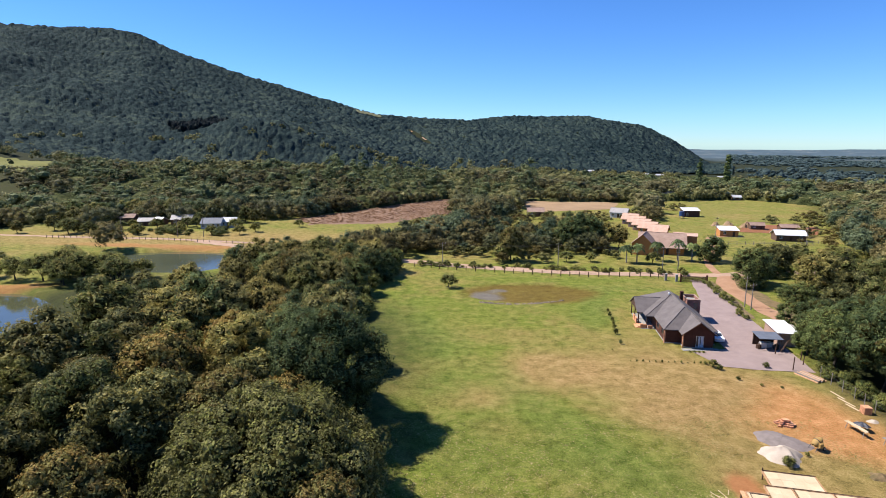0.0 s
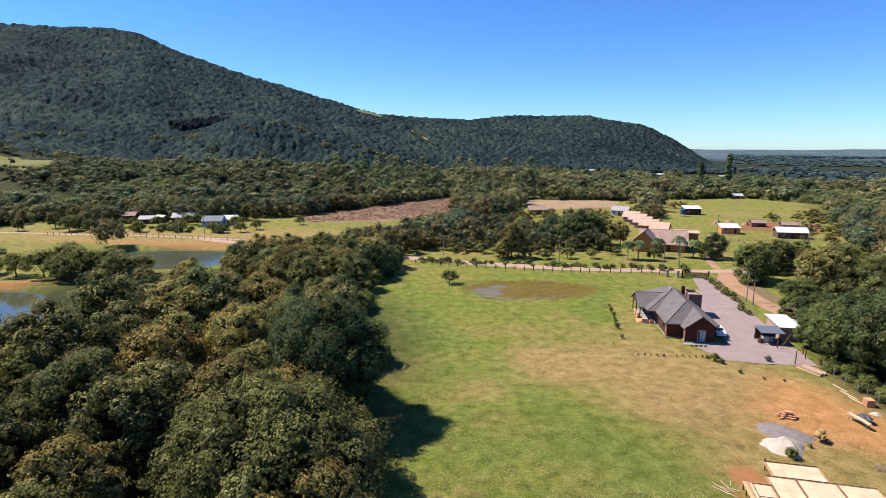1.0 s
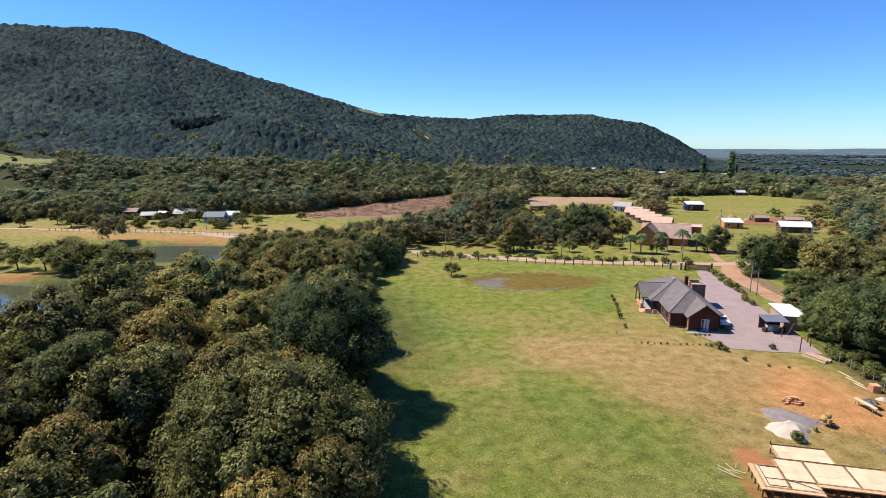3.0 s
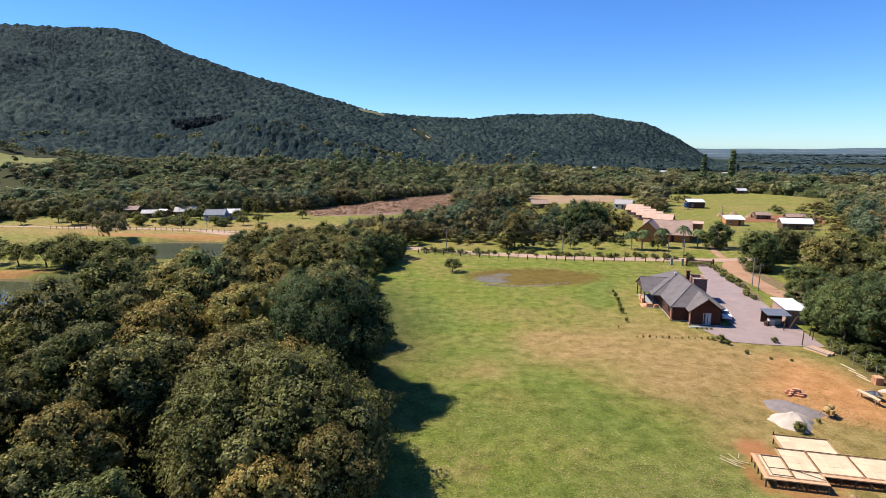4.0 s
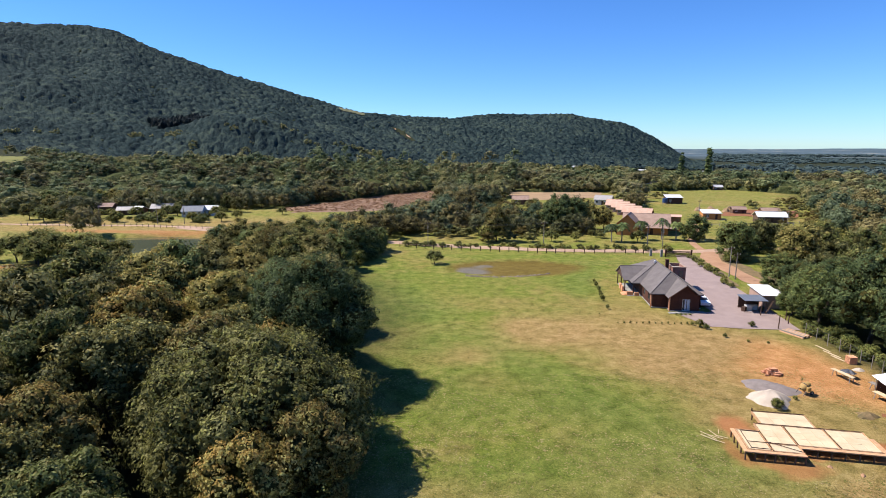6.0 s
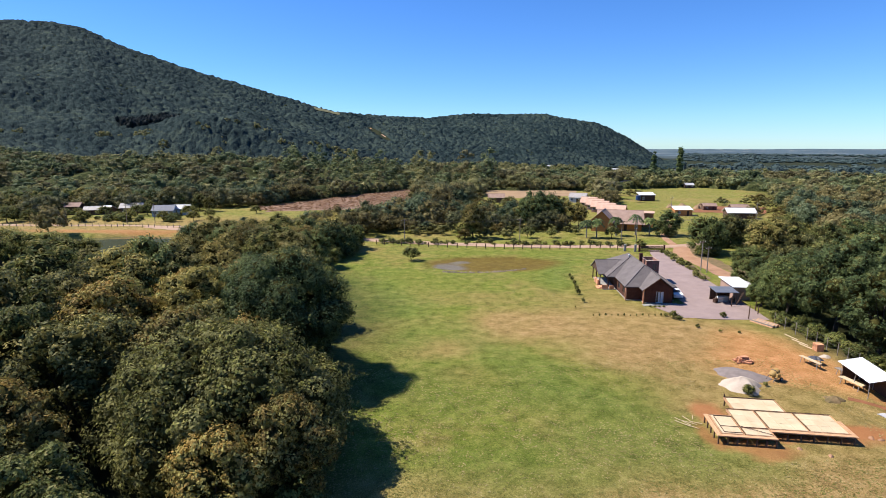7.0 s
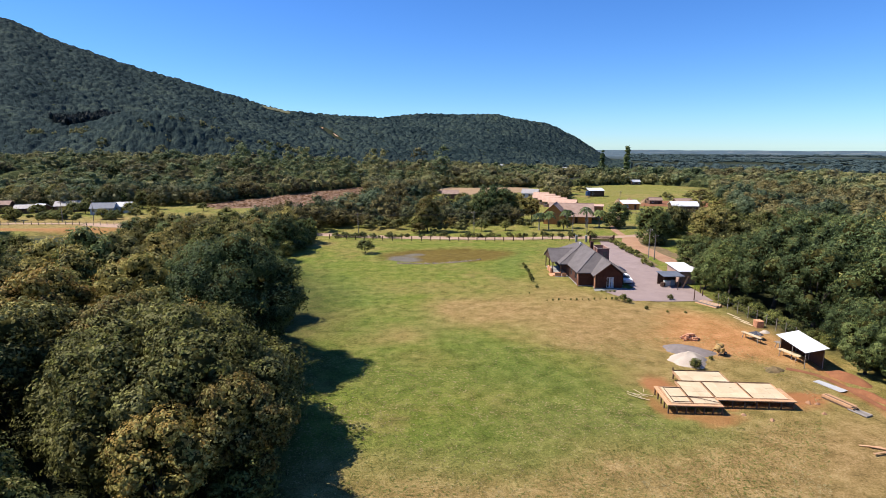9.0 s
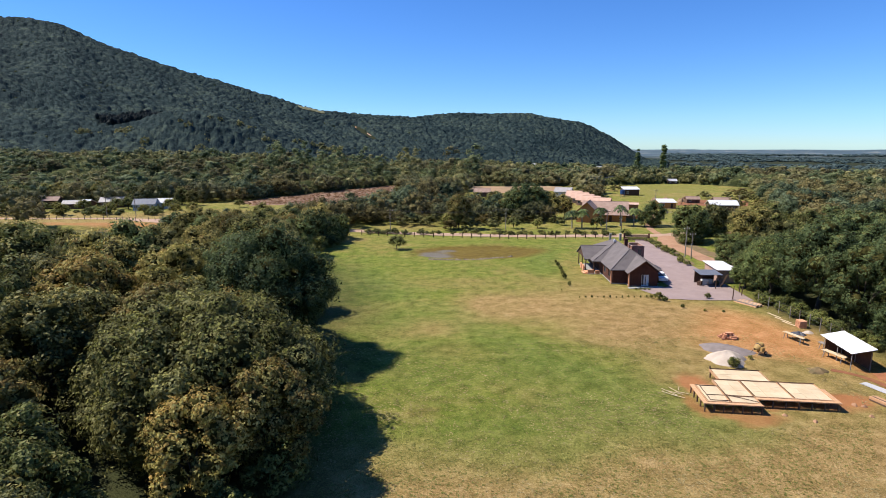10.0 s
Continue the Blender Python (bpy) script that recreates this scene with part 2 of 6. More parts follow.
def ground_material():
    """Grass with dry, bare and lush places, all with ragged edges."""
    m, nt, b, vec = base_material("grass_ground", 0.95, 0.0, 0.1)
    warp = node(nt, "ShaderNodeTexNoise", Scale=0.09, Detail=4.0, Roughness=0.65)
    link(nt, vec, warp.inputs["Vector"])
    wide = noise_at(nt, vec, 0.045, 5, 0.6)
    mid = noise_at(nt, vec, 0.5, 5, 0.7)
    fine = noise_at(nt, vec, 2.8, 7, 0.95)
    sep = nt.nodes.new("ShaderNodeSeparateXYZ")
    off = nt.nodes.new("ShaderNodeVectorMath")
    off.operation = "MULTIPLY_ADD"
    link(nt, warp.outputs["Color"], off.inputs[0])
    off.inputs[1].default_value = (8, 8, 0)
    sub = nt.nodes.new("ShaderNodeVectorMath")
    sub.operation = "SUBTRACT"
    link(nt, vec, sub.inputs[0])
    sub.inputs[1].default_value = (4, 4, 0)
    link(nt, sub.outputs[0], off.inputs[2])
    link(nt, off.outputs[0], sep.inputs[0])
    X, Y = sep.outputs[0], sep.outputs[1]

    def place(cx, cy, rx, ry, turn=0.0, soft=0.4):
        """1 inside an ellipse, 0 outside, with a soft ragged edge."""
        c, s = math.cos(radians(turn)), math.sin(radians(turn))
        dx, dy = calc(nt, "SUBTRACT", X, cx), calc(nt, "SUBTRACT", Y, cy)
        u = calc(nt, "ADD", calc(nt, "MULTIPLY", dx, c / rx), calc(nt, "MULTIPLY", dy, s / rx))
        v = calc(nt, "ADD", calc(nt, "MULTIPLY", dx, -s / ry), calc(nt, "MULTIPLY", dy, c / ry))
        d = calc(nt, "SQRT", calc(nt, "ADD", calc(nt, "MULTIPLY", u, u), calc(nt, "MULTIPLY", v, v)))
        return calc(nt, "MULTIPLY", calc(nt, "SUBTRACT", 1.0 + soft / 2, d), 1 / soft, True)

    speck = noise_at(nt, vec, 7.0, 3, 0.8)
    tone = calc(nt, "ADD", calc(nt, "MULTIPLY", mid, 0.28), calc(nt, "ADD", calc(nt, "MULTIPLY", fine, 0.42), calc(nt, "MULTIPLY", speck, 0.30)))
    lush = ramp(nt, tone, [(0.42, (0.039, 0.058, 0.004)), (0.50, (0.128, 0.153, 0.023)), (0.58, (0.244, 0.244, 0.056))])
    dry = ramp(nt, tone, [(0.42, (0.128, 0.085, 0.029)), (0.50, (0.305, 0.187, 0.079)), (0.58, (0.434, 0.291, 0.144))])
    bare = ramp(nt, tone, [(0.42, (0.249, 0.113, 0.040)), (0.50, (0.431, 0.203, 0.079)), (0.58, (0.565, 0.291, 0.138))])
    red = ramp(nt, tone, [(0.30, (0.236, 0.090, 0.035)), (0.75, (0.439, 0.203, 0.086))])
    bog = ramp(nt, tone, [(0.38, (0.056, 0.037, 0.009)), (0.50, (0.125, 0.084, 0.019)), (0.62, (0.169, 0.137, 0.031))])
    mud = ramp(nt, tone, [(0.30, (0.100, 0.094, 0.088)), (0.75, (0.212, 0.200, 0.194))])

    def scaled(f, k):
        return calc(nt, "MULTIPLY", f, k)

    patches = calc(nt, "MULTIPLY", calc(nt, "SUBTRACT", wide, 0.47), 5.0, True)
    streak = calc(nt, "MULTIPLY", calc(nt, "SUBTRACT", noise_at(nt, vec, 0.16, 6, 0.7), 0.46), 6.0, True)
    col = mix(nt, scaled(calc(nt, "MAXIMUM", patches, scaled(streak, 0.7)), 0.5), lush, dry)
    col = mix(nt, scaled(calc(nt, "MULTIPLY", calc(nt, "SUBTRACT", Y, 158.0), 0.1, True), 0.12), col, dry)
    for args, k in (((19, 84, 10, 8, 10, 0.8), 0.75), ((37, 80, 13, 13, 0, 0.8), 0.62), ((33, 104, 9, 14, 0, 0.7), 0.35), ((6, 74, 7, 4, 20, 0.9), 0.5),
                    ((42, 62, 25, 20, 30, 0.8), 0.62), ((30, 34, 46, 9, 4, 0.9), 0.72), ((-1, 37, 8, 6, 0, 0.9), 0.4), ((10, 100, 10, 5, 0, 0.9), 0.3), ((-115, 206, 70, 16, -4, 0.7), 0.5), ((-60, 212, 30, 14, -20, 0.7), 0.35)):
        col = mix(nt, scaled(place(*args), k), col, dry)
    for args, k in (((22, 62, 9, 5, -35, 0.7), 0.75), ((10, 58, 10, 5, 10, 0.8), 0.6), ((28, 117, 5, 16, 20, 0.6), 0.8), ((5, 112, 12, 12, 0, 0.8), 0.5),
                    ((23, 52, 7, 4, 0, 0.8), 0.6), ((25, 143, 30, 2.5, -4, 0.7), 0.8)):
        col = mix(nt, scaled(place(*args), k), col, lush)
    clover = ramp(nt, tone, [(0.42, (0.037, 0.061, 0.008)), (0.50, (0.104, 0.145, 0.024)), (0.58, (0.199, 0.227, 0.054))])
    for args, k in (((0, 96, 5, 12, 15, 0.9), 0.7), ((1.5, 78, 4, 5, 0, 0.9), 0.6), ((9, 80, 3.5, 7, 25, 0.9), 0.5), ((15, 66, 4, 11, 35, 0.9), 0.7), ((21, 57, 7, 4, -25, 0.9), 0.75), ((13, 57, 5, 3, 0, 0.9), 0.45), ((33, 117, 3.5, 15, -18, 0.8), 0.7), ((46, 134, 10, 3, -8, 0.8), 0.5), ((24, 49, 10, 5, -10, 0.9), 0.6), ((30, 44, 8, 3, 0, 0.9), 0.4), ((12, 44, 14, 5, 8, 0.9), 0.55), ((2, 62, 6, 9, 0, 0.9), 0.5), ((-8, 110, 7, 22, 6, 0.9), 0.5), ((36, 122, 3, 10, -20, 0.9), 0.6)):
        col = mix(nt, scaled(place(*args), k * 0.75), col, clover)
    for args, k in (((49, 68, 6, 8, -10, 0.8), 0.75), ((52, 61, 5, 6, 0, 0.8), 0.7), ((45, 65, 6, 5, 0, 0.9), 0.5)):
        col = mix(nt, scaled(place(*args), k), col, bare)
    for args, k in (((44.5, 47.5, 3.2, 1.8, 0, 0.6), 0.95), ((32.6, 52.6, 1.7, 2.2, 0, 0.6), 0.9), ((33, 45.4, 4.2, 1.3, -12, 0.7), 0.7), ((40, 46.6, 5, 1.2, -12, 0.7), 0.75), ((29.6, 48.4, 1.0, 2.4, -12, 0.7), 0.6),
                    ((51.6, 50.5, 0.9, 4.5, -14, 0.5), 0.6), ((51.4, 43, 1.0, 5, -4, 0.5), 0.5), ((-95, 190, 40, 3.5, -6, 0.8), 0.65), ((-112, 133, 14, 3, 10, 0.6), 0.7)):
        col = mix(nt, scaled(place(*args), k), col, red)
    col = mix(nt, scaled(place(21, 130, 16.5, 9, -4, 0.3), 0.92), col, bog)
    col = mix(nt, scaled(place(11, 128, 4, 4, 0, 0.5), 0.75), col, mud)
    col = mix(nt, scaled(place(14, 133, 2.5, 1.5, 0, 0.5), 0.6), col, mud)
    # near-black olive ground in ellipses round the woods and beyond the fields; far country
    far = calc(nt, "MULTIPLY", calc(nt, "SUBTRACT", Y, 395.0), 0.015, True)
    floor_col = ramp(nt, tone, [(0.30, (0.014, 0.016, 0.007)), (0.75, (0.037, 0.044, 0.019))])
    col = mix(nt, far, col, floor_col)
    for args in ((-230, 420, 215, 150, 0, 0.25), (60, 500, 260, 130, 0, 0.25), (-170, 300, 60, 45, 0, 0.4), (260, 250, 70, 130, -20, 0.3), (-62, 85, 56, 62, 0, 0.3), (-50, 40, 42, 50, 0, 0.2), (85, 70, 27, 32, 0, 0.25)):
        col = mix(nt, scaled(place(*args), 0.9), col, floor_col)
    # blue-grey haze painted into the plain's colour, growing with distance
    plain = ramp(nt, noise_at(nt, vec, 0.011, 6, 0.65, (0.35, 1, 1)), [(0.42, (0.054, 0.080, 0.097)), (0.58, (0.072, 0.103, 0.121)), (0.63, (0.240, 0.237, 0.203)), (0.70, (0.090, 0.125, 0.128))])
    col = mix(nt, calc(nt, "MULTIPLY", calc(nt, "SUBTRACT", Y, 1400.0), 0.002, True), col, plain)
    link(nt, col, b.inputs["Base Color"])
    bump(nt, b, calc(nt, "ADD", fine, speck), 0.9, 0.12)
    return m


GROUND = ground_material()


# ---------------------------------------------------------------- building tools
def mesh_of(name, verts, faces, materials=(), index=None, smooth=False):
    me = bpy.data.meshes.new(name)
    verts = np.asarray(verts, float)
    if isinstance(faces, np.ndarray):
        n, k = faces.shape
        me.vertices.add(len(verts))
        me.vertices.foreach_set("co", verts.ravel())
        me.loops.add(n * k)
        me.loops.foreach_set("vertex_index", faces.ravel().astype(np.int32))
        me.polygons.add(n)
        me.polygons.foreach_set("loop_start", np.arange(0, n * k, k, dtype=np.int32))
    else:
        me.from_pydata(verts.tolist(), [], faces)
    for m in materials:
        me.materials.append(m)
    if index is not None:
        me.polygons.foreach_set("material_index", np.asarray(index, np.int32))
    me.polygons.foreach_set("use_smooth", np.full(len(me.polygons), smooth))
    me.update(calc_edges=True)
    return me


def part(name, shape, material, parent=None, label="", smooth=False):
    """One mesh object from (verts, faces) or a mesh, under a thing or part."""
    me = shape if isinstance(shape, bpy.types.Mesh) else mesh_of(name, shape[0], shape[1], (material,), smooth=smooth)
    ob = new(name, me)
    if parent:
        ob.parent = parent
    return tagged(ob, label)


def thing(name, label, category, m=None, group="", kind=""):
    ob = tagged(new(name), label, category, group, kind)
    ob.empty_display_size = 0.3
    if m is not None:
        ob.matrix_world = m
    return ob


def joined(*shapes):
    V, F, n = [], [], 0
    for v, f in shapes:
        V.extend(tuple(p) for p in v)
        F.extend(tuple(i + n for i in q) for q in f)
        n += len(v)
    return V, F


def box(x0, x1, y0, y1, z0, z1, b=0.0):
    """A box; b chamfers its upright and top edges."""
    if not b:
        v = [(x, y, z) for z in (z0, z1) for x, y in ((x0, y0), (x1, y0), (x1, y1), (x0, y1))]
        return v, [(3, 2, 1, 0), (4, 5, 6, 7), (0, 1, 5, 4), (1, 2, 6, 5), (2, 3, 7, 6), (3, 0, 4, 7)]

    def ring(z, i):
        return [(x0 + b + i, y0 + i, z), (x1 - b - i, y0 + i, z), (x1 - i, y0 + b + i, z), (x1 - i, y1 - b - i, z),
                (x1 - b - i, y1 - i, z), (x0 + b + i, y1 - i, z), (x0 + i, y1 - b - i, z), (x0 + i, y0 + b + i, z)]
    v = ring(z0, 0) + ring(z1 - b, 0) + ring(z1, b * 0.9)
    f = [tuple(range(7, -1, -1)), tuple(range(16, 24))]
    for k in (0, 8):
        f += [(k + i, k + (i + 1) % 8, k + 8 + (i + 1) % 8, k + 8 + i) for i in range(8)]
    return v, f


def moved(shape, m):
    return [tuple(m @ Vector(p)) for p in shape[0]], shape[1]


def slab(poly, t=0.14):
    """A sheet of even thickness under a flat polygon in space."""
    P = [Vector(p) for p in poly]
    nrm = sum(((P[i] - P[0]).cross(P[i + 1] - P[0]) for i in range(1, len(P) - 1)), Vector()).normalized()
    if nrm.z < 0:
        P.reverse()
    n = len(P)
    v = [tuple(p) for p in P] + [(p.x, p.y, p.z - t) for p in P]
    return v, [tuple(range(n)), tuple(range(2 * n - 1, n - 1, -1))] + [(i, i + n, (i + 1) % n + n, (i + 1) % n) for i in range(n)]


def tube(a, b, r0, r1=None, sides=8):
    """A tapered round bar from a to b."""
    a, b = Vector(a), Vector(b)
    q = (b - a).to_track_quat("Z", "Y")
    r1 = r0 if r1 is None else r1
    v = []
    for p, r in ((a, r0), (b, r1)):
        v += [tuple(p + q @ Vector((r * math.cos(2 * math.pi * i / sides), r * math.sin(2 * math.pi * i / sides), 0))) for i in range(sides)]
    f = [(i, (i + 1) % sides, sides + (i + 1) % sides, sides + i) for i in range(sides)]
    return v, f + [tuple(range(sides - 1, -1, -1)), tuple(range(sides, 2 * sides))]


def wall(length, height, thick, holes=()):
    """An upright wall along x from 0, its outer face at y=0, with holes (x0, x1, z0, z1) going through."""
    xs = sorted({0.0, length, *[h[0] for h in holes], *[h[1] for h in holes]})
    zs = sorted({0.0, height, *[h[2] for h in holes], *[h[3] for h in holes]})
    nx_, nz_ = len(xs), len(zs)
    v = [(x, y, z) for y in (0.0, thick) for z in zs for x in xs]

    def solid(i, j):
        if not (0 <= i < nx_ - 1 and 0 <= j < nz_ - 1):
            return False
        c, d = (xs[i] + xs[i + 1]) / 2, (zs[j] + zs[j + 1]) / 2
        return not any(h[0] < c < h[1] and h[2] < d < h[3] for h in holes)
    f, k = [], nx_ * nz_
    for i in range(nx_ - 1):
        for j in range(nz_ - 1):
            if not solid(i, j):
                continue
            a, b, c, d = j * nx_ + i, j * nx_ + i + 1, (j + 1) * nx_ + i + 1, (j + 1) * nx_ + i
            f += [(a, b, c, d), (d + k, c + k, b + k, a + k)]
            for (p, q), (di, dj) in (((a, b), (0, -1)), ((b, c), (1, 0)), ((c, d), (0, 1)), ((d, a), (-1, 0))):
                if not solid(i + di, j + dj):
                    f.append((q, p, p + k, q + k))
    used = sorted({i for q in f for i in q})
    at = {o: n for n, o in enumerate(used)}
    return [v[i] for i in used], [tuple(at[i] for i in q) for q in f]


def frame_of(x0, x1, y0, y1, z0, z1, t, flat=False):
    """A square frame of bar width t: upright in x-z, or lying in x-y when flat."""
    a = wall(x1 - x0, (y1 - y0) if flat else (z1 - z0), (z1 - z0) if flat else (y1 - y0), [(t, x1 - x0 - t, t, ((y1 - y0) if flat else (z1 - z0)) - t)])
    if flat:
        return [(x0 + x, y0 + z, z1 - y) for x, y, z in a[0]], a[1]
    return [(x0 + x, y0 + y, z0 + z) for x, y, z in a[0]], a[1]


def heap(rx, ry, h, seed, n=26, rough=0.12):
    """A poured pile with uneven slopes."""
    rng = np.random.default_rng(seed)
    ph = rng.uniform(0, 6.28, 6)
    v, f = [], []
    for j in range(9):
        k = j / 8
        for i in range(n):
            a = 2 * math.pi * i / n
            w = 1 + rough * (math.sin(2 * a + ph[0]) + 0.6 * math.sin(3 * a + ph[1]) + 0.4 * math.sin(7 * a + ph[2]))
            u = min(1.0, 2.5 * k)
            z = h * (1 - k ** 1.35) * (1 + u * 0.16 * math.sin(3 * a + 5 * k + ph[3])) + u * 0.07 * h * math.sin(5 * a + 9 * k + ph[4]) * (1 - k)
            v.append((rx * k * w * math.cos(a), ry * k * w * math.sin(a), max(z, 0) - 0.03 * (j == 8)))
    for j in range(8):
        f += [(j * n + i, (j + 1) * n + i, (j + 1) * n + (i + 1) % n, j * n + (i + 1) % n) for i in range(n)]
    return v, f


# ---------------------------------------------------------------- the lie of the land
def smooth01(t):
    t = np.clip(t, 0, 1)
    return t * t * (3 - 2 * t)


# crest of the hills: bearing in degrees, rise over distance seen from the lawn, distance
CREST = np.array([(-90, 0.1000, 1300), (-50, 0.1540, 1250), (-37, 0.1590, 1200), (-29.5, 0.1680, 1150), (-27.5, 0.1640, 1140), (-25.3, 0.1450, 1120), (-20.7, 0.1190, 1080),
                  (-15.7, 0.0960, 1040), (-10.4, 0.0700, 1000), (-6, 0.0505, 1000), (-2, 0.0460, 1040), (2.6, 0.0430, 1080), (6.5, 0.0505, 1120),
                  (14.2, 0.0490, 1180), (17.4, 0.0405, 1220), (19.5, 0.0350, 1240), (22.1, 0.0145, 1260), (24.0, -0.006, 1280), (27, -0.04, 1300), (90, -0.04, 1300)])
FOOT = np.array([(-90, 520), (-37, 560), (-20, 600), (-8, 640), (0, 720), (15, 860), (25, 1000), (90, 1000)])


def fbm(x, y, scale, seed):
    """Cheap smooth waves of three sizes."""
    rng = np.random.default_rng(seed)
    out = 0
    for k in range(7):
        a, p, q = rng.uniform(0, 6.28), rng.uniform(0, 6.28), scale * 1.45 ** k
        out = out + np.sin((x * math.cos(a) + y * math.sin(a)) * q + p + 1.3 * np.sin((y * math.cos(a) - x * math.sin(a)) * q * 0.7 + k)) / 1.35 ** k
    return out / 3


def pond_depth(x, y):
    """Below zero inside the pond: two lobes parted by a wooded spit."""
    w = 0.10 * fbm(x, y, 0.06, 11)
    a = np.hypot((x + 87) / 32, (y - 168) / 17) + w
    b = np.hypot((x + 113) / 29, (y - 106) / 25) + w
    return np.minimum(a, b) - 1.0


def height(x, y):
    x, y = np.asarray(x, float), np.asarray(y, float)
    r, th = np.hypot(x, y), np.degrees(np.arctan2(x, y))
    z = 0.10 * fbm(x, y, 0.05, 3) * smooth01((r - 25) / 60) * smooth01((170 - r) / 20)
    z = z - 0.5 * smooth01((1.15 - np.hypot((x - 21) / 16, (y - 130) / 9)) / 0.6)
    z = z - 2.2 * smooth01(-pond_depth(x, y) / 0.16 + 0.45)
    out = smooth01((r - 420) / 300)
    z = z + out * 2.5 * fbm(x, y, 0.008, 5)
    # the plain falls away towards the horizon
    z = z - 6 * smooth01((r - 900) / 4200) * smooth01((th - 5) / 20) - 9 * smooth01((r - 300) / 700) * smooth01((th - 5) / 25)
    z = z + 14 * smooth01((r - 2600) / 1500) * (0.4 + fbm(x, y, 0.0016, 51))
    # wooded shelf before the hill
    z = z + (14 + 7 * smooth01((-265 - x) / 50)) * np.exp(-((y - 455) / 75) ** 2) * smooth01((60 - x) / 220) * smooth01((y - 300) / 90)
    # a low spur that runs out of the hill
    z = z + (33 + 4 * fbm(x, y, 0.02, 63)) * np.exp(-((y - 705 - 0.12 * x) / 62) ** 2) * smooth01((10 - x) / 240) * smooth01((x + 330) / 110)
    crest = np.interp(th, CREST[:, 0], CREST[:, 1])
    R = np.interp(th, CREST[:, 0], CREST[:, 2])
    r0 = np.interp(th, FOOT[:, 0], FOOT[:, 1])
    top = np.maximum(crest * R + 35.5 - 5, 0)
    k = np.clip((r - r0) / (R - r0), 0, 1.4)
    rise = np.where(k < 1, k ** 1.15, 1 - 0.6 * smooth01((k - 1) / 0.4) * 0.5)
    gully = 1 + 0.16 * fbm(x, y, 0.012, 21) * np.clip(np.sin(np.clip(k, 0, 1) * math.pi), 0, 1)
    behind = np.where(r > R, smooth01(1 - (r - R) / 900), 1)
    z = z + top * rise * gully * behind
    return z


def spaced(lo, hi, a, b, fine, growth, widest):
    """Grid lines: fine steps between a and b, wider and wider beyond."""
    out = list(np.arange(a, b + fine, fine))
    for start, end, sign in ((out[0], lo, -1), (out[-1], hi, 1)):
        p, s = start, fine
        while (end - p) * sign > 0:
            s = min(s * growth, widest if abs(p) < 1600 else 500)
            p += sign * s
            out.append(p)
    return np.array(sorted(out))


gx = spaced(-4300, 4300, -120, 80, 2.5, 1.08, 20)
gy = spaced(-700, 4850, 20, 200, 2.5, 1.08, 20)
GX, GY = np.meshgrid(gx, gy)
nx, ny = len(gx), len(gy)
ii = (np.arange(ny - 1)[:, None] * nx + np.arange(nx - 1)[None]).ravel()
ground = new("ground", mesh_of("ground", np.stack([GX.ravel(), GY.ravel(), height(GX, GY).ravel()], 1),
                               np.stack([ii, ii + 1, ii + 1 + nx, ii + nx], 1), (GROUND,), smooth=True))
tagged(ground, "mown grass ground with dry and bare earthy patches", "ground", kind="structure")


def strip(line, width, lift, rag=0.0, seed=1):
    """A flat way along a line of points, laid on the ground."""
    rng = np.random.default_rng(seed)
    P = [Vector((*p, 0)) for p in line]
    pts = []
    for i in range(len(P) - 1):
        p0, p1, p2, p3 = P[max(i - 1, 0)], P[i], P[i + 1], P[min(i + 2, len(P) - 1)]
        steps = max(2, int((p2 - p1).length / 3))
        for k in range(steps):
            t = k / steps
            pts.append(0.5 * ((2 * p1) + (p2 - p0) * t + (2 * p0 - 5 * p1 + 4 * p2 - p3) * t * t + (3 * p1 - p0 - 3 * p2 + p3) * t ** 3))
    pts.append(P[-1])
    v, f = [], []
    for i, p in enumerate(pts):
        d = (pts[min(i + 1, len(pts) - 1)] - pts[max(i - 1, 0)]).normalized()
        s = Vector((-d.y, d.x, 0))
        for k in (-1, -0.33, 0.33, 1):
            q = p + s * k * width / 2 * (1 + (rng.uniform(-rag, rag) if abs(k) == 1 else 0))
            v.append((q.x, q.y, float(height(q.x, q.y)) + (lift if abs(k) < 1 else lift * 0.5)))
    for i in range(len(pts) - 1):
        f += [(4 * i + k, 4 * i + 4 + k, 4 * i + 5 + k, 4 * i + 1 + k) for k in range(3)]
    return v, f


def patch(poly, lift, step=3.0, rag=0.5, seed=2):
    """A flat cover inside an outline, laid on the ground with a ragged edge."""
    rng = np.random.default_rng(seed)
    edge = []
    for (ax, ay), (bx, by) in zip(poly, poly[1:] + poly[:1]):
        n = max(1, int(math.hypot(bx - ax, by - ay) / step))
        edge += [(ax + (bx - ax) * k / n + rng.uniform(-rag, rag), ay + (by - ay) * k / n + rng.uniform(-rag, rag)) for k in range(n)]
    bm = bmesh.new()
    bm.faces.new([bm.verts.new((x, y, 0)) for x, y in edge])
    bmesh.ops.triangulate(bm, faces=bm.faces[:])
    bm.faces.ensure_lookup_table()
    bm.normal_update()
    if bm.faces[0].normal.z < 0:
        bmesh.ops.reverse_faces(bm, faces=bm.faces[:])
    for v in bm.verts:
        v.co.z = float(height(v.co.x, v.co.y)) + lift
    me = bpy.data.meshes.new("patch")
    bm.to_mesh(me)
    bm.free()
    return me


def laid(name, me, material, label, category):
    me.materials.clear()
    me.materials.append(material)
    return tagged(new(name, me), label, category, kind="structure")


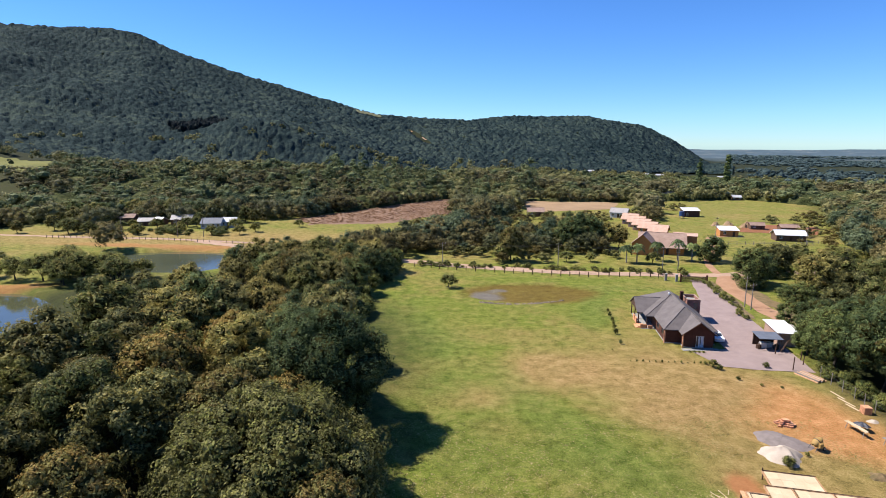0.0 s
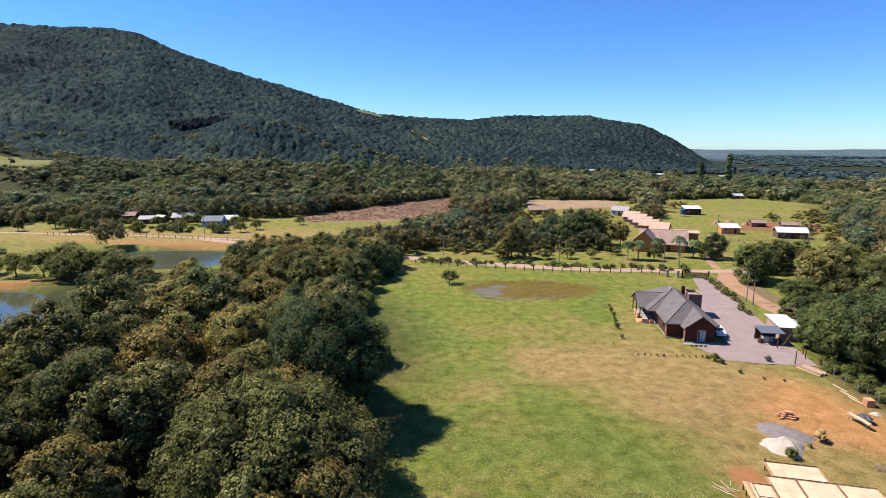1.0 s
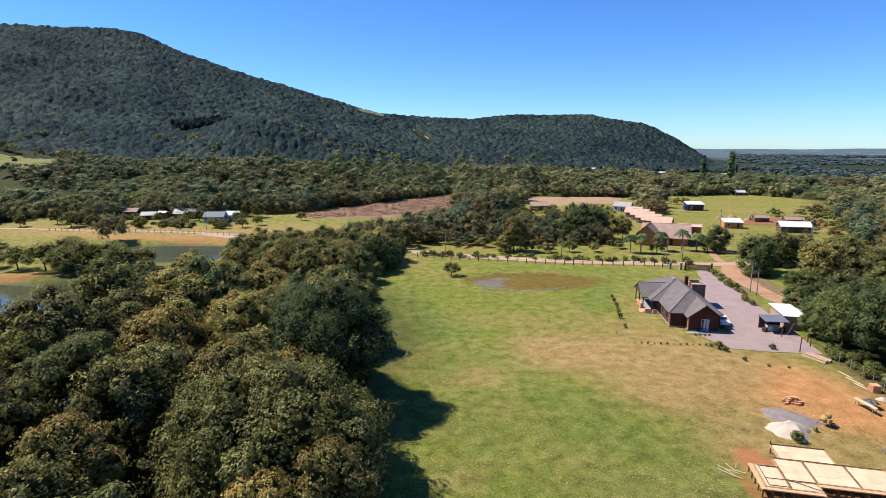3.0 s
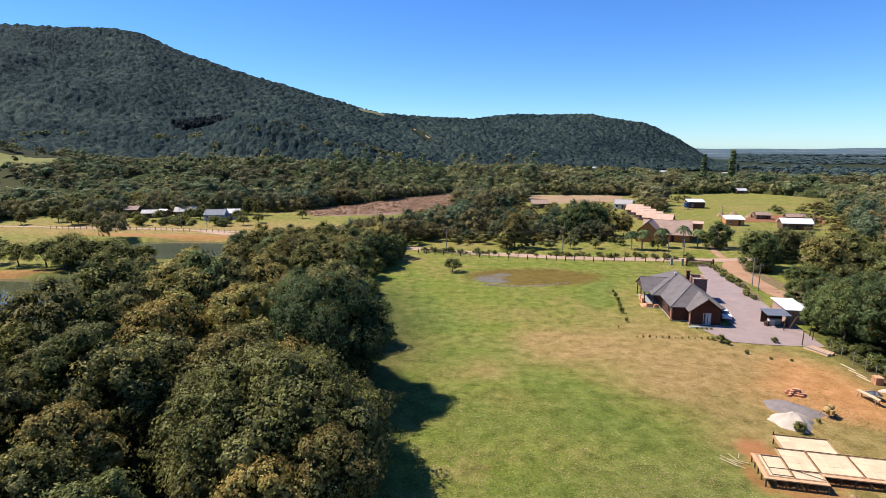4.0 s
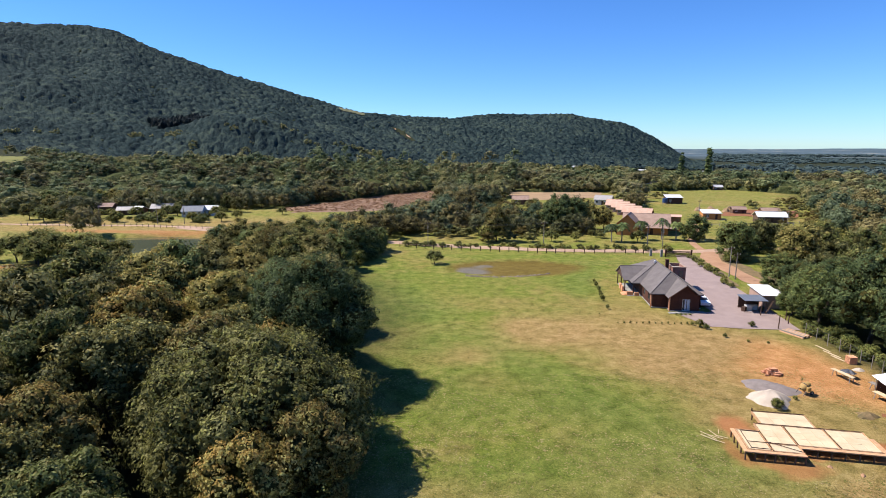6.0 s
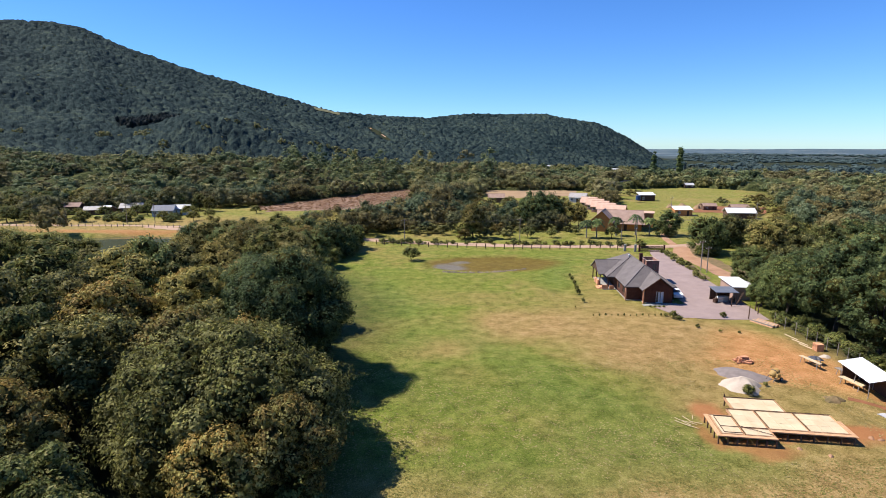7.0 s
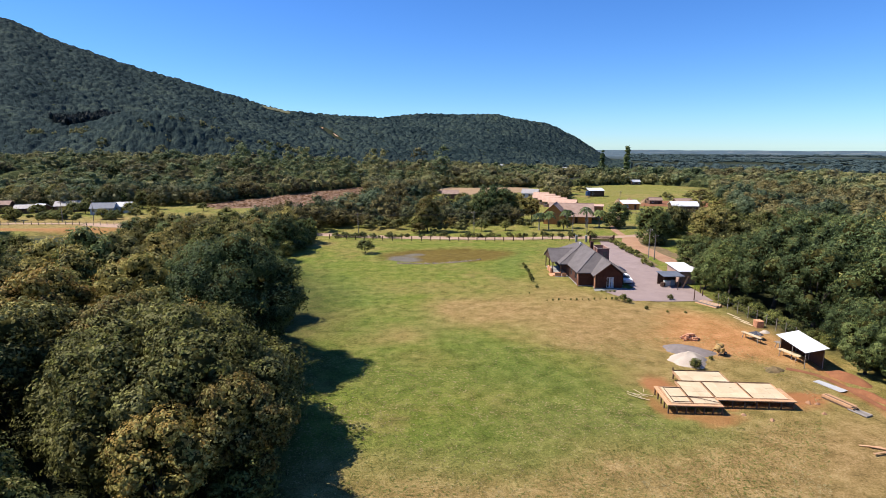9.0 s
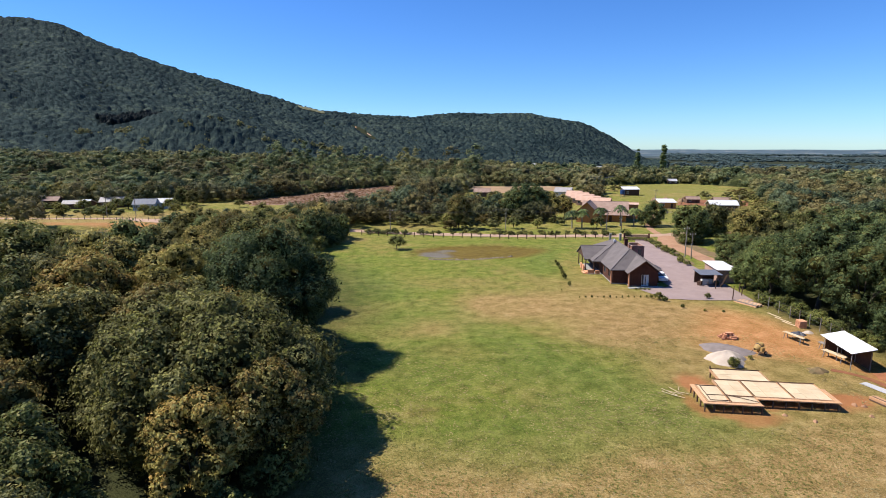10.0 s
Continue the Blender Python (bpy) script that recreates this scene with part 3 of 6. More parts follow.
laid("road", mesh_of("road", *strip([(-90, 200), (-45, 178), (-10, 166), (5, 160.0), (17.6, 156.4), (33, 152.5), (48, 150), (63, 149.3), (76, 148.5), (95, 152), (130, 150)], 4.6, 0.12, 0.1)), DIRT, "pale compacted dirt road beside the fence", "road")
laid("lane", mesh_of("lane", *strip([(77.5, 148), (73.6, 139), (71.4, 128), (70.6, 118), (71.2, 108), (76, 98), (88, 88)], 4.6, 0.10, 0.25)), LANE_DIRT, "orange dirt lane past the driveway hedge", "road")
laid("lane_bank", mesh_of("lane_bank", *strip([(81.0, 147), (77.4, 138), (75.4, 128), (74.6, 118), (75.2, 108)], 3.6, 0.07, 0.5, 4)), BANK, "dry weedy earth bank beside the lane", "bank")
laid("hedge_bed", mesh_of("hedge_bed", *strip([(69.6, 142), (67.3, 130), (65.4, 120), (63.6, 110)], 3.4, 0.05, 0.35, 6)), BANK, "bare brown bed under the driveway hedge", "bed")
laid("farm_track", mesh_of("farm_track", *strip([(77, 150), (80, 163), (88, 178), (97, 196), (104, 212), (118, 214)], 2.2, 0.10, 0.2)), LANE_DIRT, "dirt track to the farm sheds", "road")
laid("western_road", mesh_of("western_road", *strip([(-180, 214), (-130, 207), (-110, 205.5), (-78, 199), (-62, 194)], 2.6, 0.12, 0.25)), DIRT, "pale dirt road beside the pond", "road")
laid("driveway", patch([(43.6, 91.0), (45.4, 84.8), (51.6, 83.2), (59.2, 82.4), (61.5, 96), (63.0, 106), (65.8, 122), (70.4, 142), (66, 143), (60.5, 126), (54.5, 114), (50.5, 99), (50, 92.6)], 0.06, 2.0, 0.12), GRAVEL, "grey gravel driveway beside the brick house", "driveway")
laid("tilled_field", patch([(-70, 262), (-50, 290), (-29, 322), (6, 360), (8, 300), (3, 280), (-28, 247), (-58, 243)], 0.07, 6, 2.5), RED_FIELD, "reddish tilled field with dry rows", "field")
laid("stubble_field", patch([(50, 348), (46, 292), (70, 312), (92, 306), (110, 345)], 0.07, 6, 2.5), TAN_FIELD, "tan dry stubble field", "field")
laid("hill_pasture", mesh_of("hill_pasture", *strip([(-384, 434), (-355, 432), (-326, 428), (-303, 424)], 40, 0.8, 0.15)), YELLOW_GRASS, "yellow-green pasture on the wooded shelf", "field")
laid("quarry_track", mesh_of("quarry_track", *strip([(-33, 897), (-30, 891), (-26, 885)], 1.6, 2.0, 0.6)), DIRT, "pale quarry scar on the hillside", "track")
laid("quarry_cut", mesh_of("quarry_cut", *strip([(-52, 924), (-50, 920)], 3.4, 2.6, 0.5, 3)), LANE_DIRT, "reddish quarry cut on the hillside", "track")
laid("crest_pasture", mesh_of("crest_pasture", *strip([(-150, 980), (-135, 984), (-120, 987), (-108, 990)], 12, 2.5, 0.3)), DRY_PASTURE, "dry pasture along the hill crest", "field")
pond = patch([(-40, 76), (-160, 76), (-160, 197), (-45, 192)], 0, 500, 0)
for v in pond.vertices:
    v.co.z = -1.1
laid("water", pond, WATER, "still greenish pond water reflecting the sky", "pond")


# ---------------------------------------------------------------- trees
def ico(sub):
    bm = bmesh.new()
    bmesh.ops.create_icosphere(bm, subdivisions=sub, radius=1)
    v = np.array([p.co[:] for p in bm.verts])
    f = np.array([[q.index for q in t.verts] for t in bm.faces])
    bm.free()
    return v, f


ICO = {1: ico(1), 2: ico(2), 3: ico(3), 0: (np.array([(1, 0, 0), (-1, 0, 0), (0, 1, 0), (0, -1, 0), (0, 0, 1), (0, 0, -1.0)]), np.array([(0, 2, 4), (2, 1, 4), (1, 3, 4), (3, 0, 4), (2, 0, 5), (1, 2, 5), (3, 1, 5), (0, 3, 5)]))}


def crown_mesh(name, seed, R, top, base, boughs, leaves, size, mats, share=0.0, droop=0.0, bough=0.40, core=1, low=0.5, wide=0.5, belly=0.42, sprig=6, heart=0.85, shaded_heart=False, blades=True):
    """A crown of rounded boughs. Each bough is a dense heart, leafy or coloured dark for inner shade, under sprigs of
    bent leaf blades, so that light and deep shade part the boughs.
    """
    rng = np.random.default_rng(seed)
    zc = base + (top - base) * belly
    V, F, M, n = [], [], [], 0
    spin = rng.uniform(0, 6.28)
    for c in range(boughs):
        dz = 1 - (1 + low) * (c + 0.5) / boughs
        a = spin + c * 2.39996 + rng.uniform(-0.35, 0.35)
        h = math.sqrt(max(0.0, 1 - dz * dz))
        d = np.array([h * math.cos(a), h * math.sin(a), dz + rng.uniform(-0.12, 0.12)])
        d /= np.linalg.norm(d)
        rb = R * bough * rng.uniform(0.58, 1.30)
        tall = (top - zc) if d[2] > 0 else (zc - base)
        reach = rng.uniform(0.80, 1.13)
        ctr = np.array([d[0] * (R - 0.8 * rb) * reach, d[1] * (R - 0.8 * rb) * reach, zc + d[2] * max(tall - 0.8 * rb, 0.2 * tall) * min(reach, 1.02)])
        warp = rng.uniform(0.82, 1.18, 3) * np.array([1, 1, 0.86])
        v, f = ICO[core]
        k = v * rb * heart * warp * rng.uniform(0.72, 1.08, (len(v), 1)) + ctr
        V.append(k)
        F.append(np.concatenate([f, f[:, 2:]], 1) + n)
        M.append(np.full(len(f), len(mats) - 1 if shaded_heart else 0))
        n += len(v)
        ns = max(1, leaves // sprig)
        # sprigs spread evenly over the bough's outer side
        cz = 1 - 1.5 * (np.arange(ns) + rng.random(ns)) / ns
        ca = np.arange(ns) * 2.39996 + rng.normal(size=ns) * 0.5
        ch = np.sqrt(np.clip(1 - cz * cz, 0, 1))
        e1 = np.cross(d, (0.3, 0.5, 0.81))
        e1 /= np.linalg.norm(e1)
        e2 = np.cross(d, e1)
        u = cz[:, None] * d + (ch * np.cos(ca))[:, None] * e1 + (ch * np.sin(ca))[:, None] * e2
        lump = 1 + 0.17 * np.sin(u @ rng.normal(size=3) * 5 + 1) + 0.10 * np.sin(u @ rng.normal(size=3) * 9)
        spot = ctr + u * rb * warp * (lump * (rng.uniform(0.78, 1.04, ns) + 0.22 * (rng.random(ns) < 0.12) * rng.random(ns)))[:, None]
        gold = (rng.random(ns) < share * np.clip(0.35 + 0.9 * (u @ np.array([0, 0, 1.0])) * (0.4 + max(d[2], 0)), 0, 1)) if len(mats) > 1 + shaded_heart else np.zeros(ns, bool)
        off = rng.normal(size=(ns, sprig, 3))
        off /= np.linalg.norm(off, axis=2)[:, :, None]
        off *= rng.random((ns, sprig, 1)) ** 0.5
        rs = size * 2.1
        pos = (spot[:, None] + off * rs * np.array([1, 1, 0.8])).reshape(-1, 3)
        pos[:, 2] -= droop * rng.random(len(pos)) ** 2 * 0.5
        m = len(pos)
        nrm = (u[:, None] * 0.9 + off * 0.5).reshape(-1, 3) + rng.normal(size=(m, 3)) * 0.30 + np.array([0, 0, 0.22])
        nrm /= np.linalg.norm(nrm, axis=1)[:, None]
        t = np.cross(nrm, rng.normal(size=(m, 3)))
        t /= np.linalg.norm(t, axis=1)[:, None]
        b = np.cross(nrm, t)
        s = size * rng.uniform(0.6, 1.3, (m, 1))
        q = np.stack([pos - t * s, pos - b * s * wide - nrm * s * 0.10, pos + t * s * 1.1 - nrm * s * 0.25, pos + b * s * wide - nrm * s * 0.10], 1).reshape(-1, 3)
        V.append(q)
        corner = np.arange(4 * m).reshape(-1, 4) + n
        F.append(corner if blades else corner[:, [0, 1, 2, 2]])
        M.append(np.repeat(gold.astype(int), sprig))
        n += 4 * m
    V, F, M = np.concatenate(V), np.concatenate(F), np.concatenate(M)
    tri = F[:, 2] == F[:, 3]
    me = bpy.data.meshes.new(name)
    me.vertices.add(len(V))
    me.vertices.foreach_set("co", V.ravel())
    sizes = np.where(tri, 3, 4)
    loops = F.ravel()[~np.stack([np.zeros_like(tri)] * 3 + [tri], 1).ravel()]
    me.loops.add(len(loops))
    me.loops.foreach_set("vertex_index", loops.astype(np.int32))
    me.polygons.add(len(F))
    me.polygons.foreach_set("loop_start", (np.cumsum(sizes) - sizes).astype(np.int32))
    for m in mats:
        me.materials.append(m)
    me.polygons.foreach_set("material_index", M.astype(np.int32))
    me.polygons.foreach_set("use_smooth", tri)
    me.update(calc_edges=True)
    return me


def trunk_shape(seed, R, base, zc, r0):
    """A tapered, leaning trunk with limbs that reach into the crown."""
    rng = random.Random(seed)
    fork = base + (zc - base) * 0.25
    lean = Vector((rng.uniform(-0.5, 0.5), rng.uniform(-0.5, 0.5), 0))
    out = [tube((0, 0, -0.4), lean * 0.5 + Vector((0, 0, fork * 0.5)), r0 * 1.25, r0 * 0.9), tube(lean * 0.5 + Vector((0, 0, fork * 0.5)), lean + Vector((0, 0, fork)), r0 * 0.9, r0 * 0.75)]
    for i in range(6):
        a = i * 1.05 + rng.uniform(-0.4, 0.4)
        k = R * rng.uniform(0.3, 0.55)
        mid = lean + Vector((math.cos(a) * k * 0.45, math.sin(a) * k * 0.45, fork + (zc - fork) * 0.6))
        out += [tube(lean + Vector((0, 0, fork - 0.2)), mid, r0 * 0.5, r0 * 0.35, 6),
                tube(mid, lean + Vector((math.cos(a) * k, math.sin(a) * k, zc + rng.uniform(-0.5, 1.5))), r0 * 0.35, r0 * 0.12, 5)]
    return joined(*out)


TREES = {}


def tree_kind(key, label, category="tree", **kw):
    """Notes a kind of tree; plant() builds the first of it and copies that for the rest."""
    TREES[key] = (label, category, kw, [])


def plant(key, x, y, scale=1.0, turn=None, group="", name="tree", flat=1.0):
    label, category, kw, made = TREES[key]
    rng = random.Random(int(x * 37 + y * 91))
    turn = rng.uniform(0, 360) if turn is None else turn
    m = pose(x, y, float(height(x, y)), 0, 0, turn) @ Matrix.Diagonal((scale, scale, scale * flat, 1))
    if not made:
        top, base, R = kw["top"], kw["base"], kw["R"]
        ob = thing(name, label, category, None, group)
        part("trunk", trunk_shape(kw["seed"], R, base, (top + base) / 2, kw.get("girth", 0.25)), BARK, ob)
        kw2 = {k: v for k, v in kw.items() if k != "girth"}
        # the last material gives the boughs' hearts their painted inner shade
        kw2["mats"] = (*kw["mats"], SHADED_TWIGS)
        part("crown", crown_mesh("crown", shaded_heart=True, heart=0.62, **kw2), None, ob)
        ob.matrix_world = m
        made.append(ob)
        return ob
    ob = copy_thing(made[0], m)
    ob.scale = (scale, scale, scale * flat)
    return ob


tree_kind("great", "broad spreading tree with dense grey-green leaves", seed=4, R=10.4, top=12.9, base=0.6, boughs=70, leaves=1800, size=0.145, core=3, bough=0.25, mats=(LEAF_GREY, LEAF_GREEN), share=0.25, girth=0.5, low=0.7, belly=0.34, wide=0.55)
tree_kind("drooping", "tall dark green tree with drooping foliage", seed=9, R=7.3, top=16.3, base=0.6, boughs=54, leaves=1260, size=0.155, core=3, bough=0.26, mats=(LEAF_DARK,), droop=1.8, girth=0.45, low=0.85, belly=0.46, wide=0.45)
tree_kind("golden", "bushy tree with golden-brown leaf tips", seed=14, R=4.2, top=11.2, base=1.0, boughs=24, leaves=600, size=0.145, core=2, bough=0.33, mats=(LEAF_OLIVE, LEAF_GOLD), share=0.6, low=0.75, belly=0.5, wide=0.55)
tree_kind("olive", "dense olive-green woodland tree", seed=21, R=4.6, top=12.4, base=1.4, boughs=22, leaves=600, size=0.155, core=2, bough=0.35, mats=(LEAF_OLIVE, LEAF_GREEN), share=0.15, belly=0.52, low=0.7, wide=0.55)
tree_kind("green", "dense mid-green woodland tree", seed=23, R=4.8, top=11.8, base=1.4, boughs=22, leaves=600, size=0.155, core=2, bough=0.36, mats=(LEAF_GREEN, LEAF_OLIVE), share=0.2, belly=0.5, low=0.7, wide=0.55)
tree_kind("grey", "grey-green woodland tree with pale leaves", seed=26, R=4.6, top=12.2, base=1.4, boughs=22, leaves=600, size=0.155, core=2, bough=0.35, mats=(LEAF_GREY, LEAF_OLIVE), share=0.25, belly=0.5, low=0.7, wide=0.55)
tree_kind("far_olive", "dense olive-green woodland tree", seed=31, R=4.6, top=12.0, base=0.6, boughs=18, leaves=252, size=0.26, bough=0.37, core=2, mats=(LEAF_OLIVE, LEAF_GOLD), share=0.08, low=0.85, belly=0.5, wide=0.85, blades=False)
tree_kind("far_green", "dense mid-green woodland tree", seed=33, R=5.0, top=11.6, base=0.6, boughs=18, leaves=252, size=0.26, bough=0.37, core=2, mats=(LEAF_GREEN, LEAF_OLIVE), share=0.3, low=0.85, belly=0.5, wide=0.85, blades=False)
tree_kind("far_dark", "dark green woodland tree", seed=35, R=5.0, top=11.6, base=0.6, boughs=18, leaves=252, size=0.26, bough=0.37, core=2, mats=(LEAF_DARK, LEAF_GREEN), share=0.15, low=0.85, belly=0.5, wide=0.85, blades=False)
tree_kind("far_golden", "bushy tree with golden-brown leaf tips", seed=39, R=4.2, top=10.5, base=0.6, boughs=16, leaves=228, size=0.25, bough=0.38, core=2, mats=(LEAF_GOLD, LEAF_OLIVE), share=0.3, low=0.85, belly=0.5, wide=0.85, blades=False)
tree_kind("far_grey", "grey-green woodland tree with pale leaves", seed=37, R=4.7, top=11.0, base=0.6, boughs=18, leaves=252, size=0.26, bough=0.37, core=2, mats=(LEAF_GREY, LEAF_OLIVE), share=0.3, low=0.85, belly=0.5, wide=0.85, blades=False)
tree_kind("tall_green", "tall full green tree behind the building yard", seed=41, R=5.8, top=14.0, base=0.8, boughs=30, leaves=480, size=0.20, core=2, bough=0.32, mats=(LEAF_DARK, LEAF_GREEN), share=0.15, girth=0.35, low=0.85, belly=0.5, wide=0.85, blades=False)
tree_kind("small", "small spreading tree with a sparse crown", seed=45, R=3.0, top=5.2, base=0.7, boughs=12, leaves=240, size=0.16, bough=0.38, mats=(LEAF_GREEN, LEAF_OLIVE), share=0.3, girth=0.14, wide=0.85, blades=False)
tree_kind("shrub", "low leafy green shrub", "shrub", seed=47, R=1.0, top=1.5, base=0.1, boughs=7, leaves=132, size=0.11, bough=0.45, mats=(LEAF_GREEN, LEAF_OLIVE), share=0.3, girth=0.05, wide=0.85, blades=False)
tree_kind("bramble", "dense dark bramble bush at the wood's edge", "bush", seed=53, R=2.2, top=3.4, base=0.0, boughs=12, leaves=204, size=0.16, bough=0.42, mats=(LEAF_GREEN, LEAF_DARK), share=0.4, girth=0.06, low=0.8, wide=0.85, blades=False)

rng = random.Random(7)
# the wood beside the lawn: the large trees first, then the rest between them
WOOD_EDGE = ((25, -13), (40, -11), (50, -13), (60, -17), (75, -15), (97, -18), (119, -19), (133, -20), (142, -16), (155, -14), (163, -16))
big = [("great", -16.0, 47.0, 1.0, 20), ("drooping", -14.4, 65.5, 1.0, 0), ("drooping", -20.0, 73.0, 0.85, 200),
       ("golden", -22.8, 55.0, 1.10, 30), ("golden", -17.5, 57.0, 0.95, 70), ("golden", -9.2, 39.8, 0.86, 0), ("golden", -13.6, 36.2, 0.80, 90), ("grey", -30.5, 49.0, 1.07, 50), ("golden", -31.2, 41.6, 0.96, 10),
       ("green", -37.2, 53.5, 1.12, 40), ("olive", -41.0, 47.5, 0.88, 0), ("golden", -33.5, 62.8, 1.22, 60), ("olive", -26.5, 69.5, 1.08, 20), ("grey", -23.0, 63.0, 0.90, 80), ("green", -24.0, 33.0, 0.82, 15), ("grey", -30.5, 55.5, 0.98, 15)]
taken = []
for key, x, y, s, turn in big:
    plant(key, x, y, s, turn, "trees of the wood")
    taken.append((x, y, {"great": 8.6, "drooping": 6.5}.get(key, 3.4) * s))
for gy_ in range(0, 24):
    for gx_ in range(0, 22):
        y = 24 + gy_ * 6.8 + rng.uniform(-2.2, 2.2)
        x = -10 - gx_ * 6.8 + (gy_ % 2) * 3.4 + rng.uniform(-2.2, 2.2)
        edge = np.interp(y, [e[0] for e in WOOD_EDGE], [e[1] for e in WOOD_EDGE])
        if x > edge - 1 or x < -y * 0.98 - 14 or y > 158 - 0.45 * (x + 10) - 4 or pond_depth(x, y) < 0.13 or x < -84 + max(0, 60 - y) or (x < -0.69 * y and 74 < y < 140) or (x < -0.40 * y and y > 132):
            continue
        if any(math.hypot(x - a, y - b) < r + 1.6 for a, b, r in taken):
            continue
        near = y < 66
        low = 0.62 + 0.38 * min(1, max(0, float(pond_depth(x, y)) - 0.1) / 0.5)
        if y > 95:
            low *= 0.6 if x < -0.38 * y else 0.84
        key = rng.choice(["olive", "olive", "green", "green", "grey", "golden"] if near else ["far_olive", "far_olive", "far_olive", "far_golden", "far_green", "far_grey", "far_grey", "far_dark"])
        plant(key, x, y, rng.uniform(0.72, 1.22) * low, None, "trees of the wood")
        taken.append((x, y, 3.2))
for y in range(26, 158, 3):
    e = float(np.interp(y, [q[0] for q in WOOD_EDGE], [q[1] for q in WOOD_EDGE]))
    plant("bramble", e + rng.uniform(-0.5, 2.8), y + rng.uniform(-1, 1), rng.uniform(0.7, 1.3), None, "brambles along the wood's edge", "bramble_bush")
# a dark pair that closes the wood towards the road
for x, y, s in ((-43, 86, 1.12), (-54.6, 92, 0.92), (-49, 84, 1.0), (-38, 93, 1.05), (-33, 98, 0.98), (-61, 95, 0.82), (-66, 102, 0.72)):
    plant("far_grey" if x < -45 else "far_olive", x, y, s, None, "trees of the wood")
for x, y, s in ((-19, 139, 0.85), (-16.5, 146, 0.7), (-14, 152, 0.62), (-21, 128, 0.8)):
    plant("far_dark", x, y, s, None, "trees of the wood")
# low trees on the near shore of the pond
for x, y, s in ((-56, 118, 0.52), (-62, 122, 0.48), (-68, 125, 0.46), (-50, 124, 0.52), (-59, 129, 0.45), (-73, 117, 0.48), (-65, 113, 0.55), (-53, 131, 0.48), (-46, 132, 0.52)):
    plant("far_olive" if x > -60 else "far_grey", x, y, s, None, "trees of the wood")
# trees west of the houses, and bushes before them
wr_ = random.Random(31)
for i in range(22):
    plant(wr_.choice(["far_green", "far_dark", "far_grey"]), wr_.uniform(-212, -147), wr_.uniform(214, 264), wr_.uniform(0.5, 0.85), None, "trees round the western houses")
for i in range(26):
    x = wr_.uniform(-142, -82)
    plant("bramble", x, wr_.uniform(212, 225) - 0.1 * (x + 110), wr_.uniform(0.5, 1.2), None, "bushes before the western houses", "meadow_bush", 0.8)
for x, y, s in ((-101, 144, 0.62), (-95, 142, 0.66), (-90, 145, 0.6), (-86, 141, 0.55), (-98, 138, 0.6)):
    plant("far_dark", x, y, s, None, "trees on the spit")
# the spit in the pond
for x, y, s in ((-112, 141, 1.3), (-104, 140, 1.5), (-99, 143, 1.7), (-93, 140, 1.55), (-96, 136, 1.4), (-88, 143, 1.45), (-121, 143, 1.2), (-84, 139, 1.3), (-101, 147, 1.5), (-90, 147, 1.3), (-80, 143, 1.1)):
    plant("small", x, y, s, None, "trees on the spit")
# trees behind the building yard
for x, y, s in ((62.6, 83.5, 0.75), (64.6, 75.5, 1.04), (73, 79.5, 1.1), (63.4, 66, 0.92), (72, 66.5, 1.2), (64.8, 54.8, 1.12), (74.5, 55, 1.2), (66, 43, 1.08), (82, 71, 1.12), (84, 60, 1.1), (78, 45, 1.1), (83, 83, 1.0),
                (93, 76, 1.0), (70, 90, 0.75), (78, 91, 0.8), (59.8, 56.0, 0.6), (58.8, 50.4, 0.66), (61.2, 47.5, 0.8), (95, 65, 1.0), (90, 88, 0.9), (102, 79, 0.95), (57.4, 46.4, 0.66), (57.2, 51.8, 0.5), (62.0, 40.5, 0.8)):
    plant("tall_green", x, y, s, None, "trees behind the yard")
# single trees between the lane and the farm
for key, x, y, s, flat in (("far_dark", 77.6, 136.4, 0.92, 1.0), ("far_dark", 81.5, 139.5, 0.8, 0.9), ("far_grey", 92.2, 148.5, 0.88, 1.0), ("far_dark", 87.5, 147.5, 0.7, 0.9), ("far_dark", 78.6, 119.8, 0.70, 0.62), ("far_dark", 82.0, 121.5, 0.62, 0.7),
                           ("far_olive", 87.0, 125.0, 1.05, 0.95), ("far_green", 95.0, 130.5, 1.05, 0.95), ("far_grey", 91.0, 119.0, 0.85, 0.95), ("far_green", 101.0, 124.0, 0.95, 0.95), ("far_green", 112.0, 140.0, 0.62, 0.9), ("far_green", 119.0, 143.0, 0.58, 0.9),
                           ("far_dark", 83.2, 167.0, 0.78, 0.95), ("far_dark", 79.5, 165.0, 0.5, 0.95), ("far_grey", 81.0, 109.5, 0.72, 0.95), ("far_grey", 85.5, 104.0, 0.75, 1.0), ("far_green", 90.0, 111.0, 0.75, 1.0)):
    plant(key, x, y, s, None, "trees beside the lane", flat=flat)
for x, y, s in ((76.2, 134.4, 1.0), (79.0, 134.2, 0.9), (80.5, 137.0, 1.0), (86.0, 145.6, 0.9), (90.5, 146.6, 1.0), (94.0, 147.2, 0.9), (82.5, 165.0, 0.9), (85.6, 123.0, 0.9), (93.0, 127.6, 1.1), (98.5, 126.5, 1.0)):
    plant("bramble", x, y, s, None, "bushes under the lane trees", "bramble_bush")
